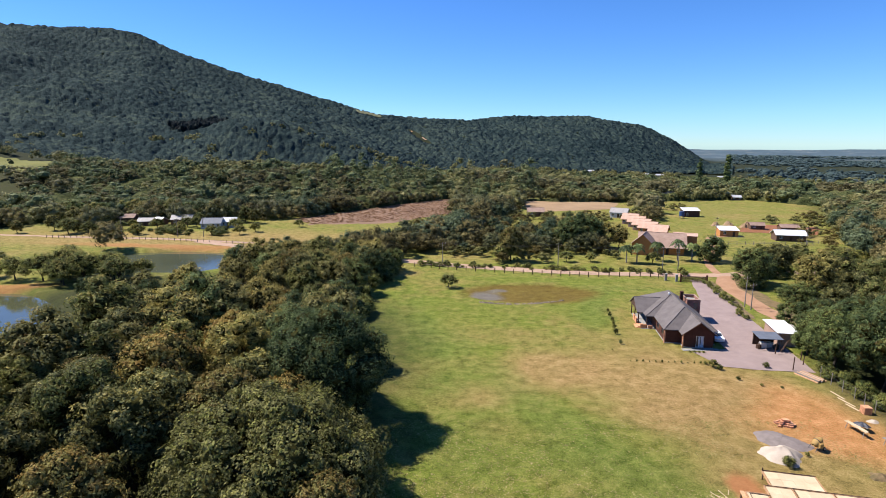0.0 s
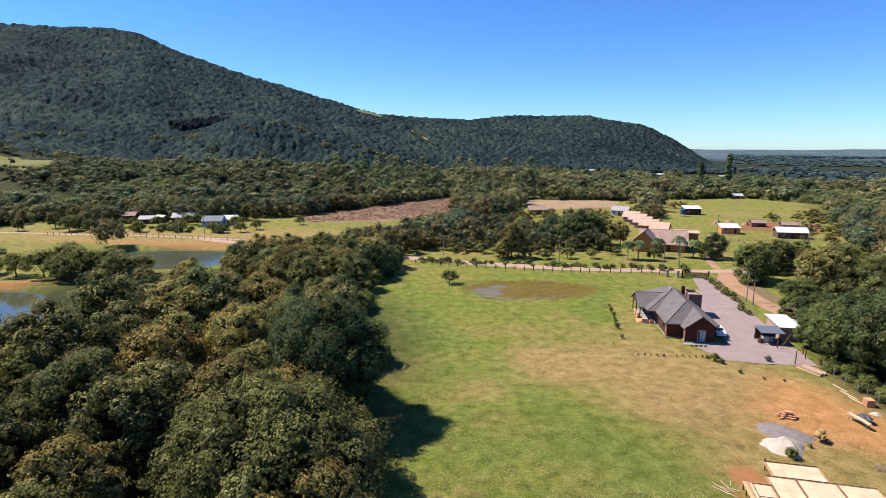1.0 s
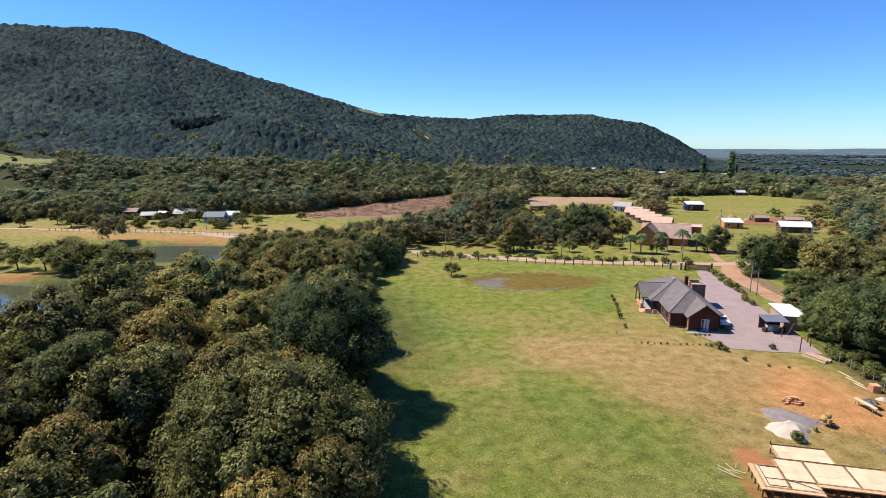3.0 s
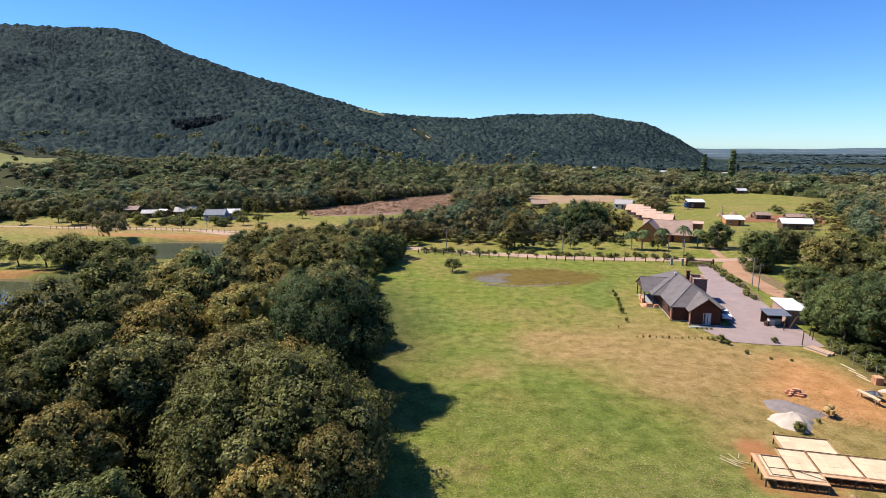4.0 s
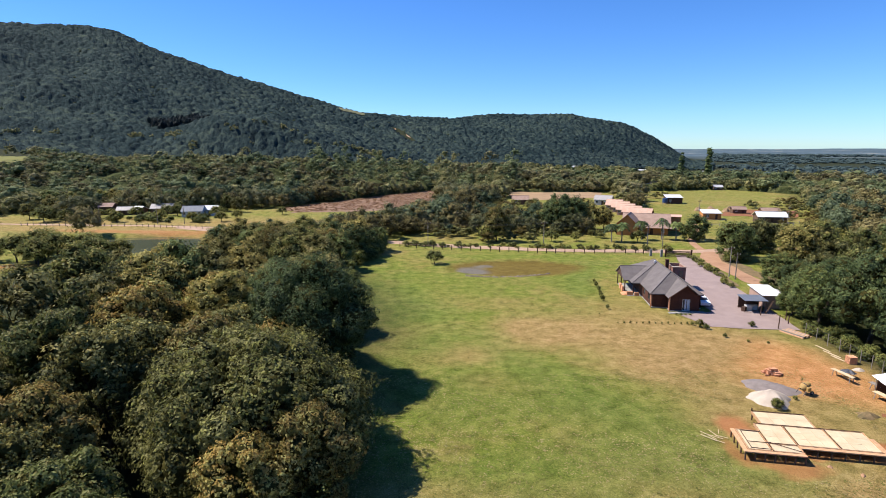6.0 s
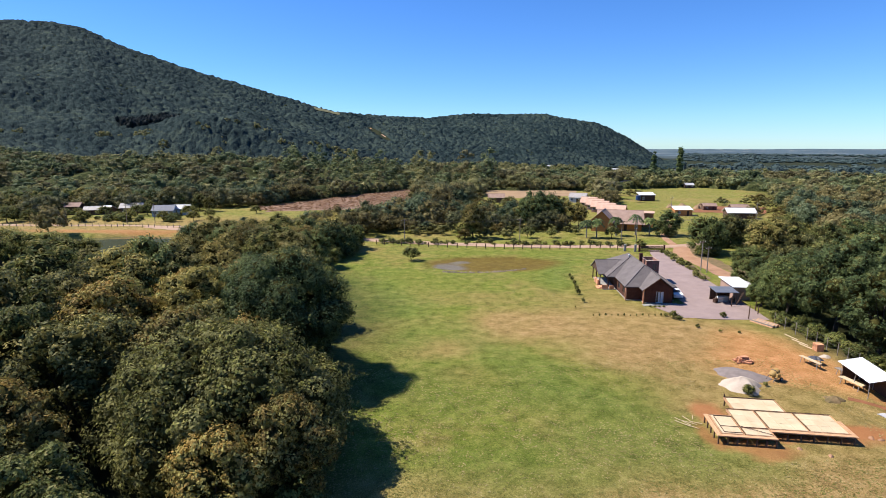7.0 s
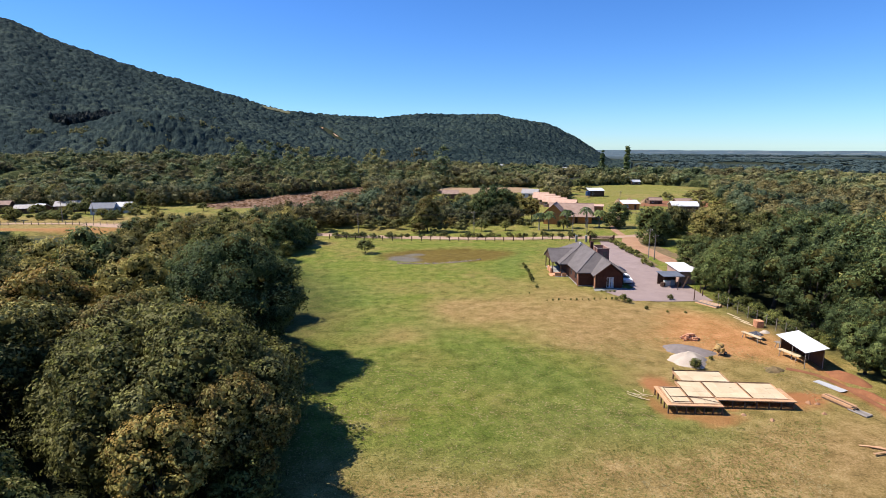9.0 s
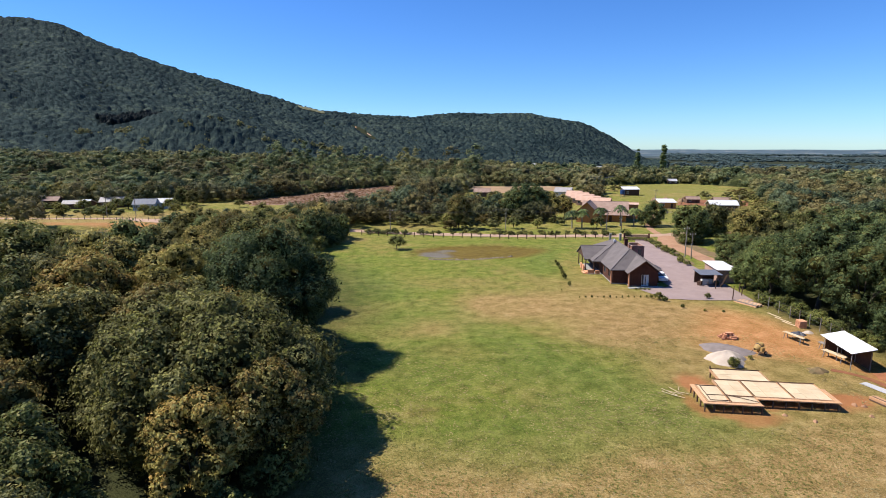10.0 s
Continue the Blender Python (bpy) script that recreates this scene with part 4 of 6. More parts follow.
# the mixed wood east of the lane
er = random.Random(12)
east = []
for _ in range(900):
    x, y = er.uniform(96, 185), er.uniform(84, 186)
    if x < 104 and y > 112 or y > 146 + (x - 140) * 0.6 or x / y > 1.22 or x / y < 0.70 + (0.12 if y > 128 else 0) or any(math.hypot(x - a, y - b) < 6.6 for a, b in east):
        continue
    east.append((x, y))
    plant(er.choice(["far_olive", "far_grey", "far_green", "far_dark", "far_dark"]), x, y, er.uniform(0.62, 0.98), None, "trees of the eastern wood")
for x, y, s in ((-152, 250, 0.8), (-146, 253, 0.85), (-139, 252, 0.9), (-132, 254, 0.85), (-125, 255, 0.9), (-118, 256, 0.8), (-110, 253, 0.85), (-104, 250, 0.8), (-98, 252, 0.75), (-90, 250, 0.7), (-150, 240, 0.75), (-155, 232, 0.8), (-148, 226, 0.6), (-84, 246, 0.6), (-108, 243, 0.5)):
    plant(rng.choice(["far_green", "far_olive", "far_dark"]), x, y, s, None, "trees round the western houses")
for x, y, s in ((-120, 215, 0.9), (-104, 217, 0.8), (-91, 215, 0.8), (-131, 216, 0.8), (-140, 216, 1.0), (-148, 216, 1.3), (-80, 215, 0.8), (-76, 222, 0.8), (-62, 236, 0.7), (-133, 227, 0.8), (-119.5, 229, 0.95), (-108, 225, 0.8), (-104.5, 233, 1.0), (-86, 228, 1.0), (-110, 236, 0.9), (-144, 234, 1.2), (-132, 233, 0.7)):
    plant("small", x, y, s, None, "small trees before the western houses")
plant("small", 1.6, 135.0, 0.72, 0, name="lawn_tree")


# woods in the middle distance and on the hill, too many to count
def template(seed, **kw):
    me = crown_mesh("template", seed, mats=(), **kw)
    me.calc_loop_triangles()
    v, f = np.empty(len(me.vertices) * 3), np.empty(len(me.loop_triangles) * 3, np.int32)
    me.vertices.foreach_get("co", v)
    me.loop_triangles.foreach_get("vertices", f)
    bpy.data.meshes.remove(me)
    return v.reshape(-1, 3), f.reshape(-1, 3)


def inside(poly, x, y):
    hit = False
    for (ax, ay), (bx, by) in zip(poly, poly[1:] + poly[:1]):
        if (ay > y) != (by > y) and x < (bx - ax) * (y - ay) / (by - ay) + ax:
            hit = not hit
    return hit


CLEARINGS = [
    [(-12, 150), (95, 140), (95, 152), (62, 170), (40, 177), (24, 192), (2, 188), (-16, 168)],
    [(-70, 258), (-50, 290), (-29, 322), (6, 362), (10, 300), (3, 262), (-28, 240), (-58, 236)],
    [(46, 348), (40, 268), (70, 285), (98, 280), (118, 345)], [(28, 245), (46, 245), (52, 275), (36, 275)],
    [(70, 158), (126, 175), (150, 200), (172, 240), (225, 325), (200, 372), (132, 350), (112, 285), (96, 240), (92, 205)],
    [(-82, 196), (-98, 258), (-66, 264), (-14, 254), (-18, 224), (-50, 202)], [(-150, 186), (-155, 216), (-130, 216), (-78, 204), (-60, 186)],
    [(-142, 214), (-142, 246), (-80, 246), (-82, 204)], [(60, 160), (98, 160), (100, 245), (84, 262), (66, 215), (56, 185)],
    [(-200, 130), (-200, 200), (-165, 280), (-150, 255), (-140, 200), (-110, 130)], [(100, 135), (128, 150), (140, 190), (84, 166), (84, 130)],
    [(10, 194), (24, 188), (40, 205), (50, 262), (32, 266), (16, 232)], [(-395, 402), (-300, 396), (-294, 450), (-380, 466)],
    [(85, 690), (235, 650), (240, 690), (100, 740)], [(-640, 640), (-480, 560), (-440, 620), (-600, 700)]]


def woods(name, spots, templates, material, label):
    V, F, n = [], [], 0
    r = np.random.default_rng(5)
    levels = height(np.array([q[0] for q in spots]), np.array([q[1] for q in spots]))
    for (x, y, k, s, sz), z in zip(spots, levels):
        v, f = templates[k]
        a = r.uniform(0, 6.28)
        c, t = math.cos(a), math.sin(a)
        w = v * np.array([s, s, sz])
        V.append(np.stack([w[:, 0] * c - w[:, 1] * t + x, w[:, 0] * t + w[:, 1] * c + y, w[:, 2] + z], 1))
        F.append(f + n)
        n += len(v)
    ob = new(name, mesh_of(name, np.concatenate(V), np.concatenate(F), (material,)))
    return tagged(ob, label, "woodland", kind="stuff")


MID = [template(51 + i, R=4.2, top=8.5, base=0.3, boughs=10, leaves=102, size=0.40, wide=0.8, heart=0.72, blades=False, bough=0.40, belly=0.45, low=0.7) for i in range(4)] + \
      [template(58 + i, R=2.6, top=15.0, base=2.5, boughs=12, leaves=60, size=0.40, wide=0.8, blades=False, droop=1.5, bough=0.5, low=0.9) for i in range(2)]
FAR = [template(61 + i, R=4.6, top=9.0, base=0.0, boughs=7, leaves=48, size=0.50, wide=0.8, heart=0.74, blades=False, bough=0.46, belly=0.45, low=0.6) for i in range(4)] + \
      [template(68 + i, R=3.0, top=17.0, base=2.0, boughs=9, leaves=36, size=0.55, wide=0.8, heart=0.74, blades=False, droop=1.0, bough=0.5, low=0.9) for i in range(2)]
TINY = [template(71 + i, R=0.8, top=1.5, base=-0.3, boughs=3, leaves=9, sprig=3, size=0.2, bough=0.75) for i in range(6)]

sr = np.random.default_rng(17)


def free(x, y, h):
    k = 27.0 / (27.0 - 0.55 * h)
    return not any(inside(c, x, y) or inside(c, x * k, y * k) for c in CLEARINGS)


mid_spots, far_spots, gold_spots = [], [], []
for _ in range(7000):
    r, th = math.sqrt(sr.uniform(160 ** 2, 300 ** 2)), radians(sr.uniform(-47, 52))
    x, y = r * math.sin(th), r * math.cos(th)
    h = sr.uniform(0.7, 1.35)
    if pond_depth(x, y) < 0.25 or y < 165 and x < 60 or (y < 140 and x < 140):
        continue
    if 0.12 < x / y < 0.37 and 9.4 * h > 31 * (1 - y / 288) or (26 < x < 72 and 170 < y < 225) or not free(x, y, 8.5 * h) or any(abs(x - a) < 4.2 and abs(y - b) < 4.6 for a, b, *_ in mid_spots[-260:]):
        continue
    mid_spots.append((x, y, int(sr.integers(0, 4)), h, h * sr.uniform(0.85, 1.1)))
for _ in range(330):
    y = sr.uniform(177, 262)
    x = y * sr.uniform(-0.02, 0.30)
    h = min(sr.uniform(0.45, 0.95), 3.3 * (1 - y / 290))
    if x > 60 or (30 < x < 46 and y > 222) or fbm(x, y, 0.06, 29) < -0.25 or any(abs(x - a) < 2.6 and abs(y - b) < 3.0 for a, b, *_ in mid_spots):
        continue
    mid_spots.append((x, y, int(sr.integers(0, 4)), h, h))
for _ in range(2300):
    r, th = math.sqrt(sr.uniform(300 ** 2, 570 ** 2)), radians(sr.uniform(-45, 50))
    x, y = r * math.sin(th), r * math.cos(th)
    gum = 330 < y < 470 and -90 < x < 70 and sr.random() < 0.45
    h = sr.uniform(0.55, 1.0) + 0.75 * sr.random() ** 3
    if not free(x, y, 9 * h if not gum else 16):
        continue
    far_spots.append((x, y, int(sr.integers(4, 6)) if gum else int(sr.integers(0, 4)), h * 1.15, h * (0.88 if not gum else 0.95)))
bush_spots = []
for _ in range(1900):
    r, th = math.sqrt(sr.uniform(160 ** 2, 340 ** 2)), radians(sr.uniform(-46, 50))
    x, y = r * math.sin(th), r * math.cos(th)
    if pond_depth(x, y) < 0.12 or y < 161 and x < 100 or fbm(x, y, 0.05, 77) < (-0.8 if inside(CLEARINGS[11], x, y) or (-20 < x < 60 and 178 < y < 260) else 0.28 if not free(x, y, 2) else -0.4):
        continue
    if any(inside(c, x, y) for c in CLEARINGS[1:3]) or (56 < x < 100 and 160 < y < 250) or (-150 < x < -84 and 222 < y < 250):
        continue
    h = sr.uniform(0.18, 0.46)
    bush_spots.append((x, y, int(sr.integers(0, 4)), h * 1.5, h))
woods("scrub", bush_spots[::2], FAR, LEAF_GREY, "low grey-green scrub bushes in the meadows")
woods("scrub_thicket", bush_spots[1::2], FAR, LEAF_BROWN, "low olive scrub bushes in the meadows")


def zoned(spots, scale, seed, cuts):
    """Sorts trees into stands of one kind, with some strays."""
    out = [[] for _ in range(len(cuts) + 1)]
    for q in spots:
        f = fbm(q[0], q[1], scale, seed) + sr.normal() * 0.22
        out[sum(f > c for c in cuts)].append(q)
    return out


mid_stands = zoned(mid_spots, 0.045, 91, (-0.25, 0.25))
far_stands = zoned(far_spots, 0.03, 57, (-0.25, 0.25))
woods("wood_thicket", mid_stands[0], MID, WOODLAND, "mixed olive-green thicket and field trees")
woods("wood_copse", mid_stands[1], MID, FAR_BROWN, "mixed brownish-green copses beside the fields")
woods("wood_grove", mid_stands[2], MID, FAR_DARK, "dark green groves beside the fields")
woods("wood_belt", far_stands[0], FAR, WOODLAND, "green woodland belt at the foot of the hill")
woods("wood_band", far_stands[1], FAR, FAR_DARK, "dark green woodland and tall gum trees")
woods("wood_fringe", far_stands[2], FAR, FAR_BROWN, "olive woodland fringe below the hill")


def canopy(x, y, cell, seed):
    """Rounded treetops packed side by side: height 0 to 1."""
    def rnd(i, j, k):
        h = np.sin(i * 127.1 + j * 311.7 + k * 74.7 + seed) * 43758.5453
        return h - np.floor(h)
    i0, j0 = np.floor(x / cell), np.floor(y / cell)
    best = np.zeros_like(x)
    for di in (-1, 0, 1):
        for dj in (-1, 0, 1):
            i, j = i0 + di, j0 + dj
            d = np.hypot(x - (i + rnd(i, j, 1)) * cell, y - (j + rnd(i, j, 2)) * cell) / cell
            best = np.maximum(best, (0.45 + 0.55 * rnd(i, j, 3)) * np.clip(1 - (d / 0.85) ** 2, 0, 1))
    return best


ta = np.radians(np.arange(-46, 27.5, 0.085))
tk = np.linspace(0, 1, 135)
TH, TK = np.meshgrid(ta, tk)
RR = (np.interp(np.degrees(TH), FOOT[:, 0], FOOT[:, 1]) - 70) * (1 - TK) + (np.interp(np.degrees(TH), CREST[:, 0], CREST[:, 2]) + 40) * TK
CX, CY = RR * np.sin(TH), RR * np.cos(TH)
scar = np.clip(smooth01(1.6 - np.abs(CX + 36 + (CY - 900) * 0.48) / 7) * smooth01(1.2 - np.abs(CY - 902) / 46) + smooth01(1.3 - np.hypot((CX + 130) / 36, (CY - 986) / 16)) + smooth01(3.0 - 2.0 * np.hypot((CX + 342) / 58, (CY - 428) / 42)), 0, 1)
CZ = height(CX, CY) + np.clip(1 - scar, 0, 1) * (0.5 + 4.4 * canopy(CX, CY, 8.5, 1.7) + 2.0 * canopy(CX, CY, 4.6, 5.1)) - 3.0 * scar - 2.5 * (TK < 0.01)
ch, cw = CX.shape
jj = (np.arange(ch - 1)[:, None] * cw + np.arange(cw - 1)[None]).ravel()
tagged(new("hazy_hill_canopy", mesh_of("hazy_hill_canopy", np.stack([CX.ravel(), CY.ravel(), CZ.ravel()], 1), np.stack([jj, jj + 1, jj + 1 + cw, jj + cw], 1), (HAZY_HILL_CANOPY,))),
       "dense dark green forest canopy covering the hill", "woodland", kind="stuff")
# the closed wood between the fields and the hill
wa, wr = np.radians(np.arange(-47, 51, 0.19)), np.arange(262, 700, 3.2)
WA, WR = np.meshgrid(wa, wr)
WX, WY = WR * np.sin(WA), WR * np.cos(WA)


def inside_all(poly, x, y):
    hit = np.zeros(x.shape, bool)
    for (ax, ay), (bx, by) in zip(poly, poly[1:] + poly[:1]):
        cross = (ay > y) != (by > y)
        hit ^= cross & (x < (bx - ax) * (y - ay) / (by - ay if by != ay else 1e-9) + ax)
    return hit


wild = fbm(WX, WY, 0.02, 33)
bare_ = (wild < -0.42) | (WR < 262 + 25 * (1 + fbm(WX, WY, 0.05, 12)))
for c in CLEARINGS:
    for k in (1.0, 1.10, 1.20):
        bare_ |= inside_all(c, WX * k, WY * k)
mask = bare_.astype(float)
for _ in range(3):
    for ax in (0, 1):
        mask = np.maximum(mask, (np.roll(mask, 1, ax) + np.roll(mask, -1, ax) + mask) / 3)
WZ = height(WX, WY) - 14 * smooth01((WR - np.interp(np.degrees(WA), FOOT[:, 0], FOOT[:, 1]) + 75) / 25) + np.where(mask > 0.95, -1.5, (1 - mask ** 2) * (0.5 + 4.4 * canopy(WX, WY, 9.5, 2.9) + 1.4 * canopy(WX, WY, 4.6, 7.3) + 1.2 * wild))
wh, ww = WX.shape
jj = (np.arange(wh - 1)[:, None] * ww + np.arange(ww - 1)[None]).ravel()
tagged(new("wood_canopy", mesh_of("wood_canopy", np.stack([WX.ravel(), WY.ravel(), WZ.ravel()], 1), np.stack([jj, jj + 1, jj + 1 + ww, jj + ww], 1), (WOOD_CANOPY,))),
       "closed olive-green wood below the hill", "woodland", kind="stuff")
edge_spots = []
ring = (mask > 0.35) & (mask < 0.95)
ys, xs = np.nonzero(ring)
for q in sr.permutation(len(ys))[:620]:
    h = sr.uniform(0.6, 1.1)
    edge_spots.append((float(WX[ys[q], xs[q]]), float(WY[ys[q], xs[q]]), int(sr.integers(0, 4)), h, h))
woods("wood_margin", edge_spots, FAR, WOODLAND, "trees along the margin of the wood")
hill_spots = []
for _ in range(1500):
    th = sr.uniform(-45, 27)
    r0, R1 = np.interp(th, FOOT[:, 0], FOOT[:, 1]) - 60, np.interp(th, CREST[:, 0], CREST[:, 2]) + 10
    r = math.sqrt(sr.uniform(r0 ** 2, R1 ** 2))
    x, y = r * math.sin(radians(th)), r * math.cos(radians(th))
    if any(inside(c, x, y) for c in CLEARINGS[-2:-1]) or math.hypot((x + 38) / 20, (y - 850) / 45) < 1:
        continue
    s = sr.uniform(1.8, 3.6)
    hill_spots.append((x, y, int(sr.integers(0, 6)), s, s * sr.uniform(0.8, 1.2)))
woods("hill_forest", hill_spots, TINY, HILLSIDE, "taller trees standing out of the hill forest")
# dark trees added where the hillside only has a shaded hollow
SHADE_HOLLOW = [(-335, 690), (-323, 728), (-305, 752), (-280, 776), (-260, 745), (-283, 690), (-308, 662)]
hollow_spots = []
for i in range(21):
    for j in range(32):
        x, y = -338 + i * 4.0 + sr.uniform(-1.2, 1.2), 658 + j * 4.0 + sr.uniform(-1.2, 1.2)
        if inside(SHADE_HOLLOW, x, y):
            hollow_spots.append((x, y, int(sr.integers(0, 6)), sr.uniform(4.2, 5.0), sr.uniform(7.0, 8.6)))
woods("pine_stand", hollow_spots, TINY, HOLLOW_SHADE_LEAF, "dark planted pine stand on the hillside")
plain_spots = []
for _ in range(4600):
    r, th = math.sqrt(sr.uniform(560 ** 2, 2600 ** 2)), radians(sr.uniform(12, 50))
    x, y = r * math.sin(th), r * math.cos(th)
    if math.degrees(th) < 27 and r > 950 or fbm(x, y, 0.006, 41) < -0.15:
        continue
    s = sr.uniform(3.4, 6) * (0.8 + r / 2600)
    near = max(0.0, 1 - (r - 560) / 700)
    plain_spots.append((x, y, int(sr.integers(0, 5)), s * (1.5 - 0.5 * near), s * (sr.uniform(0.42, 0.62) + 0.9 * near)))
woods("plain_trees", plain_spots, TINY, HAZY_PLAIN_LEAF, "scattered woods of the distant plain")


# ---------------------------------------------------------------- the brick house
def window_unit(parent, w, h, m, frame_mat=WHITE_PAINT, curtain=False, name="window"):
    """A casement set in a wall: frame with mullion, two panes, a sill."""
    win = part(name, frame_of(-w / 2, w / 2, -0.04, 0.06, 0, h, 0.07), frame_mat, parent)
    win.matrix_local = m
    part("mullion", box(-0.035, 0.035, -0.04, 0.06, 0.07, h - 0.07), frame_mat, win)
    for a, b in ((-w / 2 + 0.07, -0.035), (0.035, w / 2 - 0.07)):
        part("pane", box(a, b, 0.0, 0.02, 0.07, h - 0.07), GLASS, win)
    if curtain:
        part("curtain", box(-w * 0.20, w * -0.04, -0.03, -0.01, 0.08, h - 0.1), CURTAIN, win, "pale drawn curtain")
        part("curtain", box(w * 0.12, w * 0.42, -0.03, -0.01, 0.08, h - 0.1), CURTAIN, win, "pale drawn curtain")
    part("sill", box(-w / 2 - 0.08, w / 2 + 0.08, -0.12, 0.02, -0.06, -0.004), frame_mat, win)
    return win


PINK_BRICK = surface("rosy_brick", (0.170, 0.082, 0.065), (0.299, 0.165, 0.131), 1.2, 0.9, fine=14)
E_, R_ = 2.8, 6.05
house = thing("house", "single-storey dark red brick house with grey shingle roofs", "house", pose(42.9, 93.5, 0.0, 0, 0, -8) @ Matrix.Diagonal((0.91, 0.955, 0.95, 1)))
for b_ in (box(-0.15, 5.55, -0.15, 1.84, -0.2, 0.14), box(-3.05, 6.45, 1.85, 23.6, -0.2, 0.15), box(-5.9, -3.06, 9.6, 20.3, -0.2, 0.16)):
    part("plinth", b_, CONCRETE, house)
W_ = 0.22
part("front_wall", wall(5.4, E_ - 0.05, W_, [(2.25, 3.75, 0.14, 2.3)]), BRICK, house)
part("gable", ([(0, 0, E_ - 0.05), (5.4, 0, E_ - 0.05), (2.7, 0, 4.9), (0, W_, E_ - 0.05), (5.4, W_, E_ - 0.05), (2.7, W_, 4.9)], [(0, 1, 2), (5, 4, 3), (0, 3, 4, 1), (1, 4, 5, 2), (2, 5, 3, 0)]), BRICK, house)
part("wing_wall", moved(wall(2.0, E_ - 0.05, W_), pose(W_, 0.22, 0, 0, 0, 90)), BRICK, house)
part("wing_wall", moved(wall(2.0, E_ - 0.05, W_), pose(5.4, 0.22, 0, 0, 0, 90)), BRICK, house)
part("bay_wall", moved(wall(3.1, E_ - 0.05, W_), pose(-2.9, 2.0, 0)), BRICK, house)
part("west_wall", moved(wall(21.2, E_ - 0.05, W_, [(14.6, 16.0, 0.9, 2.2), (18.2, 19.6, 0.9, 2.2), (9.8, 10.8, 0.15, 2.3)]), pose(-2.9, 23.4, 0, 0, 0, -90)), BRICK, house)
part("east_wall", moved(wall(21.4, E_ - 0.05, W_), pose(6.3, 2.0, 0, 0, 0, 90)), BRICK, house)
part("bay_wall", moved(wall(0.7, E_ - 0.05, W_), pose(5.6, 2.0, 0)), BRICK, house)
part("north_wall", moved(wall(9.2, E_ - 0.05, W_), pose(6.3, 23.4, 0, 0, 0, 180)), BRICK, house)
part("inner_floor", box(-2.6, 6.0, 2.3, 23.1, 0.15, 0.17), DARK_WOOD, house)
glazed = window_unit(house, 1.44, 2.14, pose(3.0, 0.1, 0.15), curtain=True, name="glazed_door")
tagged(glazed, "white-framed glazed door with pale curtains")
window_unit(house, 1.4, 1.3, pose(-2.8, 8.1, 0.9, 0, 0, -90), DARK_WOOD)
window_unit(house, 1.4, 1.3, pose(-2.8, 4.5, 0.9, 0, 0, -90), DARK_WOOD)
part("door", box(-2.84, -2.78, 12.62, 13.58, 0.16, 2.28), DARK_WOOD, house, "dark wooden porch door")
roofs = {
    "west_roof": [(-3.4, 1.6, E_), (1.7, 6.6, R_), (1.7, 16.3, R_), (-3.4, 16.3, E_)],
    "hip_roof": [(-3.4, 1.6, E_), (6.8, 1.6, E_), (1.7, 6.6, R_)],
    "east_roof": [(6.8, 1.6, E_), (6.8, 24, E_), (1.7, 19, R_), (1.7, 6.6, R_)],
    "north_roof": [(-5.1, 24, E_), (1.7, 19, R_), (6.8, 24, E_)],
    "cross_roof": [(-5.1, 9.7, E_), (1.7, 9.7, E_), (1.7, 16.3, R_ + 0.02)],
    "rear_roof": [(-5.1, 9.7, E_), (1.7, 16.3, R_ + 0.02), (1.7, 19, R_ + 0.02), (-5.1, 24, E_)],
    "porch_roof": [(-6.4, 12.2, E_), (1.4, 12.2, E_), (1.4, 16.5, 5.0), (-6.4, 16.5, 5.0)],
    "porch_back_roof": [(-6.4, 20.8, E_), (1.4, 20.8, E_), (1.4, 16.5, 5.0), (-6.4, 16.5, 5.0)],
    "gable_roof": [(-0.6, -0.7, E_ - 0.1), (2.7, -0.7, 5.15), (2.7, 5.4, 5.15), (-0.6, 5.4, E_ - 0.1)],
    "gable_back_roof": [(6.0, -0.7, E_ - 0.1), (2.7, -0.7, 5.15), (2.7, 5.4, 5.15), (6.0, 5.4, E_ - 0.1)],
}
for key, poly in roofs.items():
    part("roof", slab(poly, 0.16), SHINGLE, house)
for a, b in (((-3.4, 1.6, E_), (1.7, 6.6, R_)), ((6.8, 1.6, E_), (1.7, 6.6, R_)), ((1.7, 6.6, R_), (1.7, 19, R_)), ((-5.1, 9.7, E_), (1.7, 16.3, R_)), ((-6.4, 16.5, 5.0), (-0.4, 16.5, 5.0)), ((2.7, -0.7, 5.15), (2.7, 5.4, 5.15))):
    part("ridge_cap", tube(a, b, 0.09, 0.09, 6), SHINGLE, house)
for x_ in (-0.6, 6.0):
    part("fascia", tube((x_, -0.7, E_ - 0.2), (2.7, -0.7, 5.03), 0.07, 0.07, 4), DARK_WOOD, house)
part("porch_gable", ([(-6.2, 13.0, E_), (-6.2, 20.0, E_), (-6.2, 16.5, 4.8), (-6.05, 13.0, E_), (-6.05, 20.0, E_), (-6.05, 16.5, 4.8)], [(0, 2, 1), (3, 4, 5), (0, 1, 4, 3), (1, 2, 5, 4), (2, 0, 3, 5)]), DARK_WOOD, house)
for x, y in ((-5.9, 12.7), (-5.9, 16.5), (-5.9, 20.1), (-4.7, 10.1), (-3.2, 1.75)):
    part("post", box(x - 0.1, x + 0.1, y - 0.1, y + 0.1, 0.1, E_ + 0.05, 0.02), DARK_WOOD if x < -4 else TERRACOTTA, house)
# orange upright added in place of sunlight on the wing's side wall
part("corner_post", box(-0.32, -0.1, -0.3, -0.08, 0, E_ - 0.1, 0.02), TERRACOTTA, house, "sunlit terracotta-coloured corner post")
